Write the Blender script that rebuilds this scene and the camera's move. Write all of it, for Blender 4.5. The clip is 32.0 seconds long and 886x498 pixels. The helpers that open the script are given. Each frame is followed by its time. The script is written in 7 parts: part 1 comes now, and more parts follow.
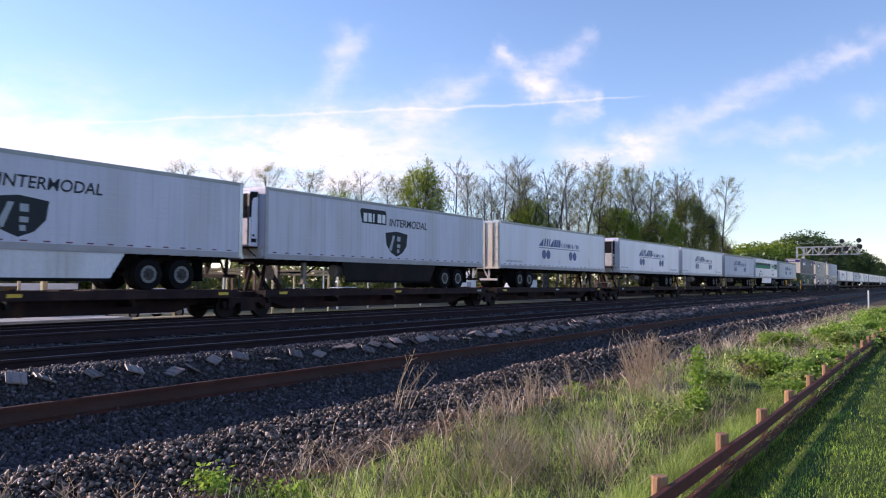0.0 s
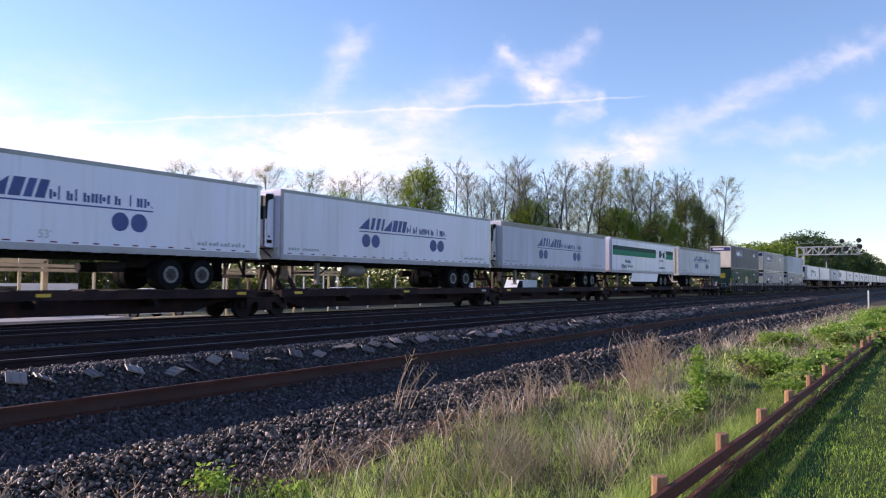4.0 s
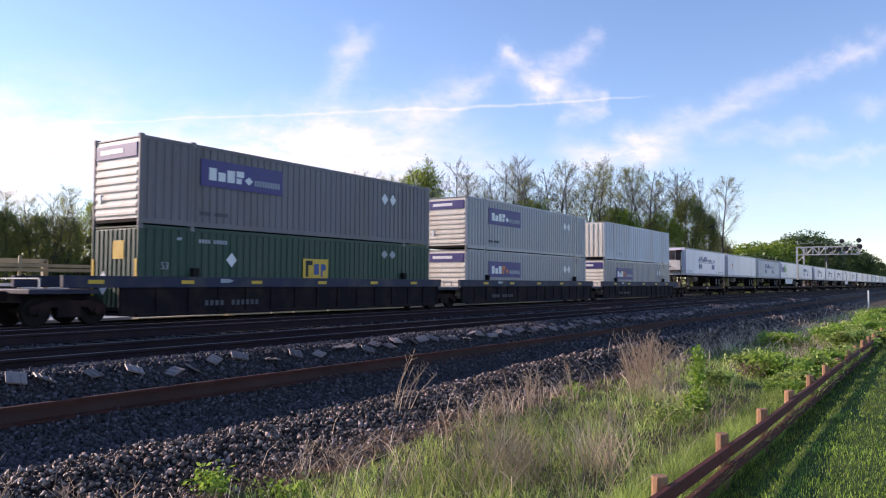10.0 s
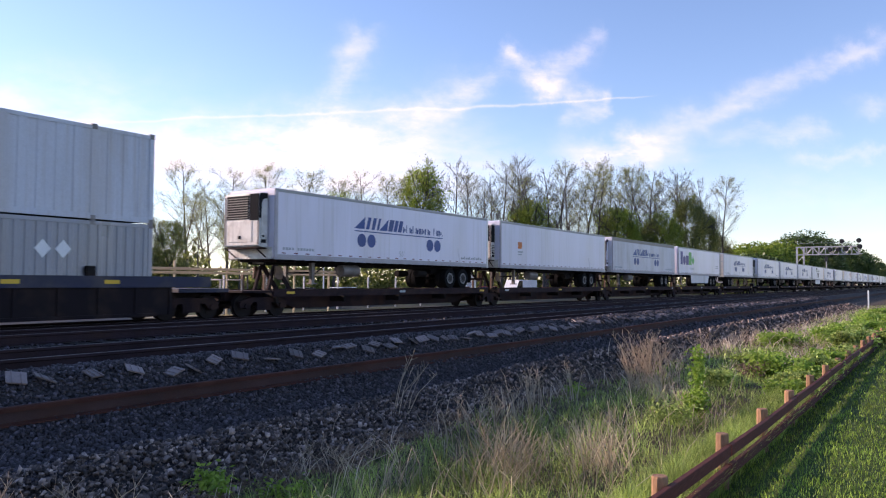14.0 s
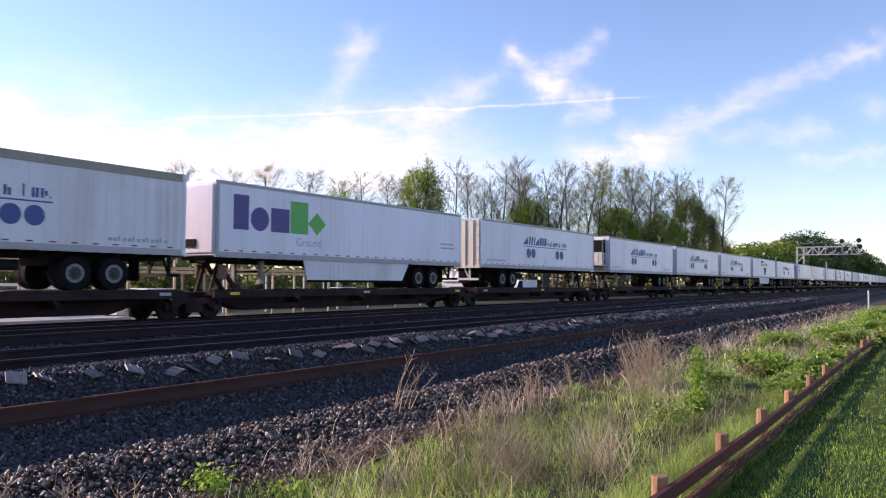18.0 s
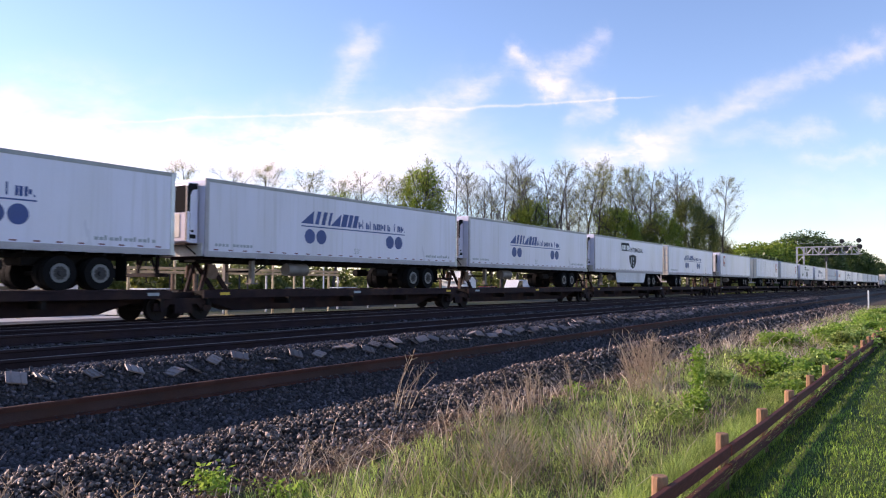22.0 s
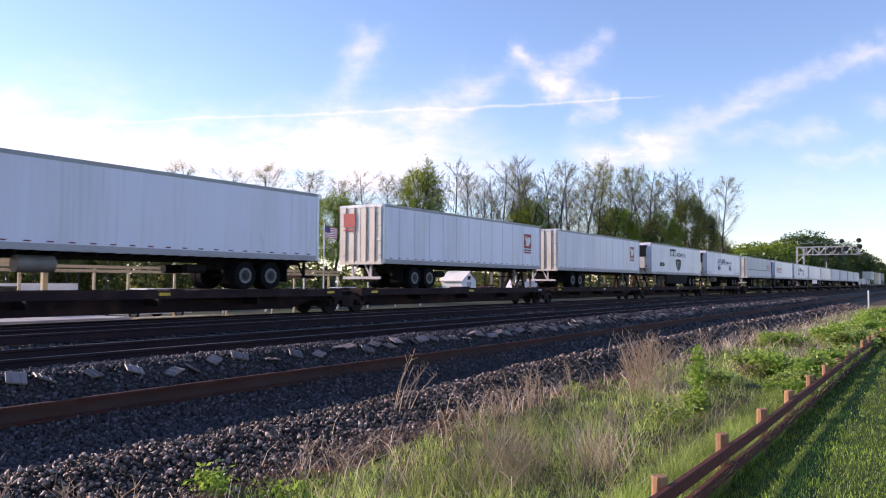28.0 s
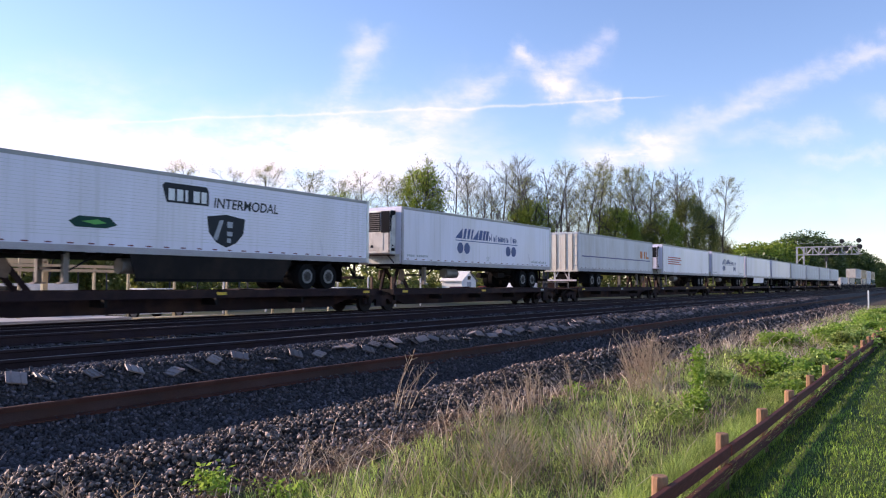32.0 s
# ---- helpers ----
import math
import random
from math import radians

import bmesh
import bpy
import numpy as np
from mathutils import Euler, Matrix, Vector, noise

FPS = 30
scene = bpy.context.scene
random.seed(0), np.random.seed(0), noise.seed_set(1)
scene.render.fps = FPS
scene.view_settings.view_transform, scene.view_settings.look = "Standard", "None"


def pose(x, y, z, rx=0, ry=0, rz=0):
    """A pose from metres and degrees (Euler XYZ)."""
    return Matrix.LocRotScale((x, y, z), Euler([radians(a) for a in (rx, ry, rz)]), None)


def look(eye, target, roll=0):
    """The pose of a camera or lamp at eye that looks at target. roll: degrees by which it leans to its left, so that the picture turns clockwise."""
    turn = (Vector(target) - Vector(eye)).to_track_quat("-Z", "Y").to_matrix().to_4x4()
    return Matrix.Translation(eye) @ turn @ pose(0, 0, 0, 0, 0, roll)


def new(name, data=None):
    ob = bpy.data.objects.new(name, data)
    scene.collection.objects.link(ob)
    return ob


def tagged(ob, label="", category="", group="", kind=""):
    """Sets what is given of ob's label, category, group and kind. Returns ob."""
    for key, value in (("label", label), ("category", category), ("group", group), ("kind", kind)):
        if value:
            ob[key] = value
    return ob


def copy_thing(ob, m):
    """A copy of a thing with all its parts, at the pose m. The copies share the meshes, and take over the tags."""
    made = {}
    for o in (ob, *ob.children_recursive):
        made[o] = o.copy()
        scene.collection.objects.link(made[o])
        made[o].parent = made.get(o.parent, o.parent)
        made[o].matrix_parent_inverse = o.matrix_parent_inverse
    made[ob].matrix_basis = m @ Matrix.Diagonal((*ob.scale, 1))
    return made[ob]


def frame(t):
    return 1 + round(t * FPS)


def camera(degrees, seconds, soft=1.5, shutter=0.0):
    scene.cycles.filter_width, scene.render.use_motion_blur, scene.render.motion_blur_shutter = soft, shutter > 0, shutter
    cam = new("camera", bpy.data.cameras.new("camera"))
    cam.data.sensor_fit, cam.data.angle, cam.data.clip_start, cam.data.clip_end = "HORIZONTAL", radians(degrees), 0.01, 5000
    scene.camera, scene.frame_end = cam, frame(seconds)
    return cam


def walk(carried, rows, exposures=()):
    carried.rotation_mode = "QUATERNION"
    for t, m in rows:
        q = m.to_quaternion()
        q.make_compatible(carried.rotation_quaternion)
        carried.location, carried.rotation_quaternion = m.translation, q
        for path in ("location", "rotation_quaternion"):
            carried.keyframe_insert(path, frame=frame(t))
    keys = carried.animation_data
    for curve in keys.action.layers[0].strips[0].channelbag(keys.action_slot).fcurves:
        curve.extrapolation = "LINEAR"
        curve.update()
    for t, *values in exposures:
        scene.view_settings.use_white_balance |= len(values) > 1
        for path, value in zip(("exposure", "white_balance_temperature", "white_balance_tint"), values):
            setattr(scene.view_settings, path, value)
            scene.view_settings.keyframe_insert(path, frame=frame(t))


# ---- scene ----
cam = camera(61.49, 32.0, soft=1.15, shutter=0.15)
EYE = (0.0, 0.0, 1.334)
YAW, TILT, LEAN = 0.980486, 0.044833, 0.292
AIM = (math.sin(YAW) * math.cos(TILT), math.cos(YAW) * math.cos(TILT), 1.334 + math.sin(TILT))
walk(cam, [(0.0, look(EYE, AIM, LEAN)), (32.0, look(EYE, AIM, LEAN))], exposures=[(0.0, 0.51, 6380, 25), (8.5, 0.51, 6380, 25), (11.0, 0.53, 6450, 26), (14.0, 0.60, 6550, 28), (22.0, 0.63, 6600, 28), (32.0, 0.60, 6500, 27)])

# ---- light: low evening sun behind the train, from the up-track side ----
SUN_EL, SUN_AZ = radians(19.7), radians(-14.6)      # azimuth from +y towards +x
world = bpy.data.worlds.new("evening_sky")
scene.world = world
world.use_nodes = True
wn = world.node_tree
sky = wn.nodes.new("ShaderNodeTexSky")
sky.sky_type, sky.sun_disc = "NISHITA", False
sky.sun_elevation, sky.sun_rotation = SUN_EL, SUN_AZ
sky.air_density, sky.dust_density, sky.ozone_density = 1.0, 0.15, 3.0
wn.links.new(sky.outputs["Color"], wn.nodes["Background"].inputs["Color"])
wn.nodes["Background"].inputs["Strength"].default_value = 0.157
sun = new("sun", bpy.data.lights.new("sun", "SUN"))
sun.data.energy, sun.data.angle, sun.data.color = 5.0, radians(0.55), (1.0, 0.83, 0.66)
sun_dir = Vector((math.sin(SUN_AZ) * math.cos(SUN_EL), math.cos(SUN_AZ) * math.cos(SUN_EL), math.sin(SUN_EL)))
sun.matrix_world = look(sun_dir * 100, (0, 0, 0))


# ---- materials ----
def mat(name, col, rough=0.6, metal=0.0, var=0.15, scale=3.0, fine=0.1, fscale=60.0, bump=0.1, bscale=80.0, dirt=None,
        dirt_amt=0.35, dirt_scale=1.2, rnd=0.0, spec=0.5, stretch=(1, 1, 1), streak=None):
    """Base colour varied at two scales, optional stains of a second colour, fine relief."""
    m = bpy.data.materials.new(name)
    m.use_nodes = True
    t, n = m.node_tree, m.node_tree.nodes
    b = n["Principled BSDF"]
    b.inputs["Roughness"].default_value, b.inputs["Metallic"].default_value = rough, metal
    b.inputs["Specular IOR Level"].default_value = spec if rough < 0.7 else spec * 0.4
    tc = n.new("ShaderNodeTexCoord")
    mp = n.new("ShaderNodeMapping")
    mp.inputs["Scale"].default_value = stretch
    t.links.new(tc.outputs["Object"], mp.inputs["Vector"])

    def noise_tex(sc, det=4.0):
        x = n.new("ShaderNodeTexNoise")
        x.inputs["Scale"].default_value, x.inputs["Detail"].default_value = sc, det
        t.links.new(mp.outputs["Vector"], x.inputs["Vector"])
        return x.outputs["Fac"]

    def ramp(src, a, b2, lo, hi):
        x = n.new("ShaderNodeMapRange")
        x.inputs[1].default_value, x.inputs[2].default_value, x.inputs[3].default_value, x.inputs[4].default_value = a, b2, lo, hi
        t.links.new(src, x.inputs[0])
        return x.outputs[0]

    def mul(a, b2):
        x = n.new("ShaderNodeMath")
        x.operation = "MULTIPLY"
        t.links.new(a, x.inputs[0])
        t.links.new(b2, x.inputs[1])
        return x.outputs[0]

    big = noise_tex(scale)
    v = mul(ramp(big, 0.3, 0.7, 1 - var, 1 + var), ramp(noise_tex(fscale, 2.0), 0.3, 0.7, 1 - fine, 1 + fine))
    if rnd:
        oi = n.new("ShaderNodeObjectInfo")
        v = mul(v, ramp(oi.outputs["Random"], 0, 1, 1 - rnd, 1 + rnd))
    hs = n.new("ShaderNodeHueSaturation")
    hs.inputs["Color"].default_value = (*col, 1)
    t.links.new(v, hs.inputs["Value"])
    out = hs.outputs["Color"]
    if dirt:
        mx = n.new("ShaderNodeMix")
        mx.data_type = "RGBA"
        t.links.new(ramp(noise_tex(dirt_scale, 6.0), 0.48, 0.72, 0, dirt_amt), mx.inputs[0])
        t.links.new(out, mx.inputs[6])
        mx.inputs[7].default_value = (*dirt, 1)
        out = mx.outputs[2]
    if streak:                                   # thin runs of grime down an upright face
        sm = n.new("ShaderNodeMapping")
        sm.inputs["Scale"].default_value = (7.0, 7.0, 0.22)
        t.links.new(tc.outputs["Object"], sm.inputs["Vector"])
        sn = n.new("ShaderNodeTexNoise")
        sn.inputs["Scale"].default_value, sn.inputs["Detail"].default_value = 1.0, 5.0
        t.links.new(sm.outputs["Vector"], sn.inputs["Vector"])
        mx = n.new("ShaderNodeMix")
        mx.data_type = "RGBA"
        t.links.new(mul(ramp(sn.outputs["Fac"], 0.50, 0.72, 0, streak), ramp(noise_tex(0.45, 3.0), 0.4, 0.62, 0.25, 1.0)), mx.inputs[0])
        t.links.new(out, mx.inputs[6])
        mx.inputs[7].default_value = (*[q * 0.8 for q in dirt], 1)
        out = mx.outputs[2]
    t.links.new(out, b.inputs["Base Color"])
    t.links.new(ramp(big, 0.3, 0.7, max(rough - 0.08, 0.05), min(rough + 0.08, 1)), b.inputs["Roughness"])
    if bump:
        bp = n.new("ShaderNodeBump")
        bp.inputs["Strength"].default_value, bp.inputs["Distance"].default_value = bump, 0.02
        t.links.new(noise_tex(bscale, 3.0), bp.inputs["Height"])
        t.links.new(bp.outputs["Normal"], b.inputs["Normal"])
    return m


def leaf_mat(name, col, col2, var=0.35, through_amt=0.45):
    """Foliage: colour varies from leaf to leaf, light passes through."""
    m = bpy.data.materials.new(name)
    m.use_nodes = True
    t, n = m.node_tree, m.node_tree.nodes
    b = n["Principled BSDF"]
    b.inputs["Roughness"].default_value = 0.42
    b.inputs["Specular IOR Level"].default_value = 0.45
    g = n.new("ShaderNodeNewGeometry")
    mx = n.new("ShaderNodeMix")
    mx.data_type = "RGBA"
    mx.inputs[6].default_value, mx.inputs[7].default_value = (*col, 1), (*col2, 1)
    t.links.new(g.outputs["Random Per Island"], mx.inputs[0])
    tc = n.new("ShaderNodeTexCoord")
    no = n.new("ShaderNodeTexNoise")
    no.inputs["Scale"].default_value = 0.9
    t.links.new(tc.outputs["Object"], no.inputs["Vector"])
    mr = n.new("ShaderNodeMapRange")
    mr.inputs[1].default_value, mr.inputs[2].default_value, mr.inputs[3].default_value, mr.inputs[4].default_value = 0.3, 0.7, 1 - var, 1 + var
    t.links.new(no.outputs["Fac"], mr.inputs[0])
    hs = n.new("ShaderNodeHueSaturation")
    t.links.new(mx.outputs[2], hs.inputs["Color"])
    t.links.new(mr.outputs[0], hs.inputs["Value"])
    t.links.new(hs.outputs["Color"], b.inputs["Base Color"])
    tr = n.new("ShaderNodeBsdfTranslucent")
    t.links.new(hs.outputs["Color"], tr.inputs["Color"])
    ms = n.new("ShaderNodeMixShader")
    ms.inputs[0].default_value = through_amt
    t.links.new(b.outputs[0], ms.inputs[1])
    t.links.new(tr.outputs[0], ms.inputs[2])
    t.links.new(ms.outputs[0], n["Material Output"].inputs["Surface"])
    return m


WHITE = mat("white_trailer_paint", (0.715, 0.685, 0.80), 0.34, spec=0.75, var=0.05, scale=0.6, fine=0.02, bump=0.03, bscale=12, dirt=(0.46, 0.42, 0.39), dirt_amt=0.30, dirt_scale=0.5, rnd=0.07, stretch=(1, 1, 0.25), streak=0.34)
DUSTY = mat("dusty_grey_white_paint", (0.56, 0.54, 0.63), 0.5, var=0.07, scale=0.7, fine=0.03, bump=0.03, bscale=12, dirt=(0.36, 0.32, 0.30), dirt_amt=0.4, dirt_scale=0.6, rnd=0.05, stretch=(1, 1, 0.25), streak=0.4)
UNITW = mat("grimy_unit_paint", (0.66, 0.63, 0.58), 0.5, var=0.08, scale=2.0, bump=0.03, dirt=(0.22, 0.18, 0.15), dirt_amt=0.55, dirt_scale=2.2, rnd=0.08, streak=0.5)
RAILGREY = mat("dusty_bottom_rail", (0.39, 0.36, 0.375), 0.6, 0.1, 0.14, 1.5, 0.12, bump=0.05, dirt=(0.20, 0.16, 0.14), dirt_amt=0.55, dirt_scale=1.5, rnd=0.1, stretch=(0.4, 1, 1))
LEGM = mat("dusty_grey_leg", (0.20, 0.175, 0.155), 0.6, 0.2, 0.2, 3.0, bump=0.1, dirt=(0.10, 0.06, 0.04), dirt_amt=0.5)
RUSTTAN = mat("tan_rusty_casting", (0.20, 0.125, 0.085), 0.75, 0.0, 0.3, 4.0, 0.2, bump=0.2, dirt=(0.08, 0.04, 0.025), dirt_amt=0.6, dirt_scale=4.0)
SLAT = mat("dark_grey_slat", (0.13, 0.12, 0.12), 0.5, 0.3, 0.15, 4.0, bump=0.02)
OCHRE = mat("ochre_timber", (0.42, 0.30, 0.10), 0.7, 0, 0.2, 2.0, bump=0.1)
CREAM = mat("weathered_cream_paint", (0.66, 0.63, 0.655), 0.5, var=0.08, scale=0.8, bump=0.02, dirt=(0.40, 0.32, 0.24), dirt_amt=0.42, dirt_scale=0.7, rnd=0.05, stretch=(1, 1, 0.25), streak=0.4)
# white with low-sun warmth mixed into the base colour, plus rust stains
DOORW = mat("sunlit_white_door_paint", (0.74, 0.68, 0.58), 0.45, var=0.06, scale=1.0, bump=0.03, dirt=(0.45, 0.30, 0.18), dirt_amt=0.4, dirt_scale=1.4, stretch=(1, 1, 0.3))
ALU = mat("dull_aluminium", (0.55, 0.56, 0.57), 0.42, 0.6, 0.1, 2.0, bump=0.03, dirt=(0.3, 0.27, 0.24))
ALUROOF = mat("weathered_roof_rail", (0.30, 0.30, 0.30), 0.5, 0.4, 0.15, 1.5, bump=0.03, dirt=(0.2, 0.17, 0.14))
STEEL = mat("dark_rusty_steel", (0.018, 0.010, 0.012), 0.85, 0.0, 0.3, 2.0, 0.2, bump=0.2, dirt=(0.07, 0.035, 0.02), dirt_amt=0.5)
UNDER = mat("black_undercarriage", (0.014, 0.012, 0.012), 0.9, 0.0, 0.25, 3.0, bump=0.1, dirt=(0.045, 0.03, 0.022), dirt_amt=0.4)
DECKM = mat("worn_brown_deck_steel", (0.025, 0.014, 0.016), 0.85, 0.0, 0.3, 1.5, 0.2, bump=0.2, dirt=(0.07, 0.038, 0.026), dirt_amt=0.5)
WELL = mat("dark_well_car_paint", (0.012, 0.0085, 0.011), 0.85, 0.0, 0.25, 1.0, bump=0.1, dirt=(0.05, 0.03, 0.022), dirt_amt=0.55)
WELLBLUE = mat("faded_blue_sill_paint", (0.014, 0.017, 0.045), 0.65, 0.0, 0.2, 1.0, bump=0.08, dirt=(0.09, 0.07, 0.06), dirt_amt=0.5)
RUBBER = mat("tyre_rubber", (0.011, 0.0105, 0.011), 0.9, 0, 0.2, 6.0, bump=0.2, spec=0.15)
RIM = mat("dusty_white_rim", (0.15, 0.15, 0.155), 0.5, 0.2, 0.15, 6.0, bump=0.05, dirt=(0.2, 0.16, 0.12))
HUBM = mat("grimy_hub", (0.055, 0.050, 0.050), 0.7, 0.1, 0.2, 6.0, bump=0.1, dirt=(0.02, 0.017, 0.016), dirt_amt=0.6, dirt_scale=6.0)
WHEEL = mat("rail_wheel_steel", (0.018, 0.013, 0.012), 0.85, 0.0, 0.25, 5.0, bump=0.1)
BLUE = mat("blue_marking", (0.018, 0.055, 0.22), 0.45, var=0.05, bump=0.0, rnd=0.1)
NAVY = mat("navy_marking", (0.045, 0.035, 0.17), 0.45, var=0.06, bump=0.0)
PURPLE = mat("purple_marking", (0.05, 0.035, 0.20), 0.45, var=0.04, bump=0.0)
GREENM = mat("green_marking", (0.06, 0.38, 0.06), 0.45, var=0.04, bump=0.0)
STRIPE = mat("green_stripe_paint", (0.006, 0.20, 0.10), 0.65, var=0.06, bump=0.0, spec=0.25)
DKGREEN = mat("dark_green_marking", (0.005, 0.048, 0.036), 0.65, var=0.05, bump=0.0, spec=0.25)
BLACKM = mat("black_marking", (0.022, 0.026, 0.032), 0.65, var=0.1, bump=0.0, spec=0.25)
CASTING = mat("dusty_corner_casting", (0.22, 0.20, 0.19), 0.7, 0, 0.2, 4.0, bump=0.1)
DIMM = mat("dim_stencil_marking", (0.10, 0.10, 0.11), 0.7, var=0.1, bump=0.0)
GREYM = mat("faded_grey_marking", (0.33, 0.35, 0.38), 0.5, var=0.1, bump=0.0)
REDM = mat("red_marking", (0.42, 0.045, 0.04), 0.5, var=0.1, bump=0.0)
ORANGEM = mat("orange_marking", (0.6, 0.16, 0.03), 0.5, var=0.1, bump=0.0)
SEAMM = mat("dull_panel_seam", (0.50, 0.49, 0.53), 0.5, var=0.1, bump=0.0)
WHITEM = mat("white_marking", (0.75, 0.75, 0.75), 0.5, var=0.05, bump=0.0)
YELLOWM = mat("yellow_reflector", (0.62, 0.38, 0.02), 0.4, var=0.1, bump=0.0)
REDTAPE = mat("red_reflective_tape", (0.15, 0.02, 0.03), 0.4, var=0.1, bump=0.0)
GREYBOX = mat("grey_container_paint", (0.235, 0.245, 0.285), 0.34, spec=0.85, var=0.06, scale=0.7, bump=0.03, dirt=(0.26, 0.22, 0.19), dirt_amt=0.45, dirt_scale=0.6, rnd=0.05, stretch=(1, 1, 0.3), streak=0.3)
BROWNBOX = mat("brown_grey_container_paint", (0.17, 0.155, 0.165), 0.5, var=0.07, scale=0.7, bump=0.03, dirt=(0.12, 0.09, 0.075), dirt_amt=0.5, dirt_scale=0.6, stretch=(1, 1, 0.3), streak=0.35)
WHITEBOX = mat("white_container_paint", (0.53, 0.545, 0.60), 0.45, var=0.05, scale=0.7, bump=0.03, dirt=(0.42, 0.33, 0.25), dirt_amt=0.5, dirt_scale=0.6, stretch=(1, 1, 0.3), streak=0.45)
GREENBOX = mat("green_container_paint", (0.010, 0.050, 0.028), 0.5, var=0.1, scale=0.7, bump=0.03, dirt=(0.04, 0.06, 0.045), dirt_amt=0.35, dirt_scale=0.6, stretch=(1, 1, 0.3))
BLACKP = mat("black_plastic_grille", (0.02, 0.02, 0.022), 0.9, var=0.1, bump=0.0, spec=0.1)
RAILM = mat("worn_rail_steel", (0.034, 0.022, 0.026), 0.85, 0.0, 0.25, 1.5, 0.2, bump=0.15, dirt=(0.05, 0.028, 0.021), dirt_amt=0.5, spec=0.2)
RAILTOP = mat("polished_rail_head", (0.11, 0.10, 0.10), 0.6, 0.5, 0.1, 2.0, bump=0.02)
RUSTRAIL = mat("rusty_rail", (0.056, 0.020, 0.015), 0.85, 0.0, 0.3, 1.2, 0.2, 90, bump=0.25, dirt=(0.085, 0.037, 0.026), dirt_amt=0.6, dirt_scale=3.0)
RUSTWEB = mat("dull_rail_web", (0.052, 0.030, 0.029), 0.85, 0.0, 0.3, 1.2, 0.2, 90, bump=0.25, dirt=(0.06, 0.026, 0.019), dirt_amt=0.6, dirt_scale=2.0)
PLATE = mat("brown_grey_tie_plate", (0.19, 0.155, 0.15), 0.55, 0.1, 0.2, 8.0, bump=0.1, dirt=(0.13, 0.07, 0.05), dirt_amt=0.4, dirt_scale=5.0, rnd=0.5)
TIE = mat("creosoted_tie_wood", (0.025, 0.02, 0.017), 0.9, 0, 0.3, 4.0, 0.2, bump=0.3, stretch=(3, 0.4, 1))
POSTW = mat("weathered_post_wood", (0.29, 0.165, 0.095), 0.8, 0, 0.2, 3.0, 0.2, bump=0.3, stretch=(1, 1, 0.2), dirt=(0.2, 0.13, 0.08), rnd=0.12)
RAILW = mat("dark_red_brown_stained_board", (0.085, 0.026, 0.020), 0.8, 0, 0.25, 2.0, 0.2, 40, bump=0.25, stretch=(0.2, 1, 1), dirt=(0.10, 0.05, 0.038), dirt_amt=0.45, dirt_scale=3.0, rnd=0.12)
BARK = mat("grey_bark", (0.085, 0.076, 0.074), 0.9, 0, 0.3, 2.0, 0.3, bump=0.5, bscale=25)
CREAMW = mat("cream_painted_timber", (0.42, 0.35, 0.21), 0.6, 0, 0.12, 2.0, bump=0.05, dirt=(0.3, 0.22, 0.12))
CONC = mat("pale_concrete", (0.36, 0.36, 0.37), 0.8, 0, 0.1, 1.0, 0.1, bump=0.1, dirt=(0.3, 0.29, 0.27))
GALV = mat("galvanised_steel", (0.42, 0.43, 0.44), 0.5, 0.5, 0.15, 1.5, bump=0.05, dirt=(0.28, 0.2, 0.15))
BLACKS = mat("black_signal_paint", (0.015, 0.015, 0.017), 0.5, 0, 0.1, 3.0, bump=0.0)
SIDING = mat("white_siding", (0.74, 0.74, 0.72), 0.6, 0, 0.06, 1.0, bump=0.03)
ROOFM = mat("grey_shingles", (0.20, 0.195, 0.19), 0.85, 0, 0.2, 3.0, 0.2, bump=0.3)
CARW = mat("white_car_paint", (0.72, 0.73, 0.74), 0.22, 0, 0.03, 2.0, bump=0.0)
CARR = mat("red_car_paint", (0.38, 0.02, 0.025), 0.22, 0, 0.05, 2.0, bump=0.0)
CARB = mat("dark_grey_car_paint", (0.06, 0.065, 0.075), 0.22, 0, 0.05, 2.0, bump=0.0)
GLASSD = mat("dark_window_glass", (0.02, 0.025, 0.03), 0.08, 0, 0.05, 2.0, bump=0.0, spec=0.8)
LEAF_G = leaf_mat("spring_leaf_green", (0.14, 0.23, 0.03), (0.30, 0.36, 0.06), 0.35, 0.64)
LEAF_D = leaf_mat("dark_leaf_green", (0.115, 0.150, 0.042), (0.26, 0.285, 0.085), 0.35, 0.62)
LEAF_Y = leaf_mat("young_yellow_leaf", (0.22, 0.26, 0.08), (0.36, 0.35, 0.13), 0.35, 0.6)
FARLEAF = leaf_mat("deep_far_leaf_green", (0.045, 0.085, 0.028), (0.11, 0.165, 0.05), 0.35, 0.5)
BUD = leaf_mat("pale_opening_bud", (0.22, 0.24, 0.10), (0.36, 0.35, 0.18), 0.3, 0.6)
WEED = leaf_mat("bright_weed_green", (0.15, 0.28, 0.035), (0.36, 0.50, 0.09), 0.35, 0.62)
GRASS = leaf_mat("tall_grass_green", (0.12, 0.205, 0.035), (0.55, 0.66, 0.20), 0.55, 0.70)
LAWN = leaf_mat("mown_lawn_green", (0.08, 0.155, 0.018), (0.36, 0.50, 0.08), 0.4, 0.66)
DEADLEAF = leaf_mat("dead_brown_leaf", (0.13, 0.08, 0.05), (0.36, 0.26, 0.18), 0.4, 0.3)
STRAW = leaf_mat("dry_straw", (0.40, 0.32, 0.235), (0.74, 0.63, 0.49), 0.4, 0.62)
DEADSTEM = leaf_mat("dead_bent_stem", (0.30, 0.235, 0.14), (0.72, 0.60, 0.39), 0.45, 0.6)


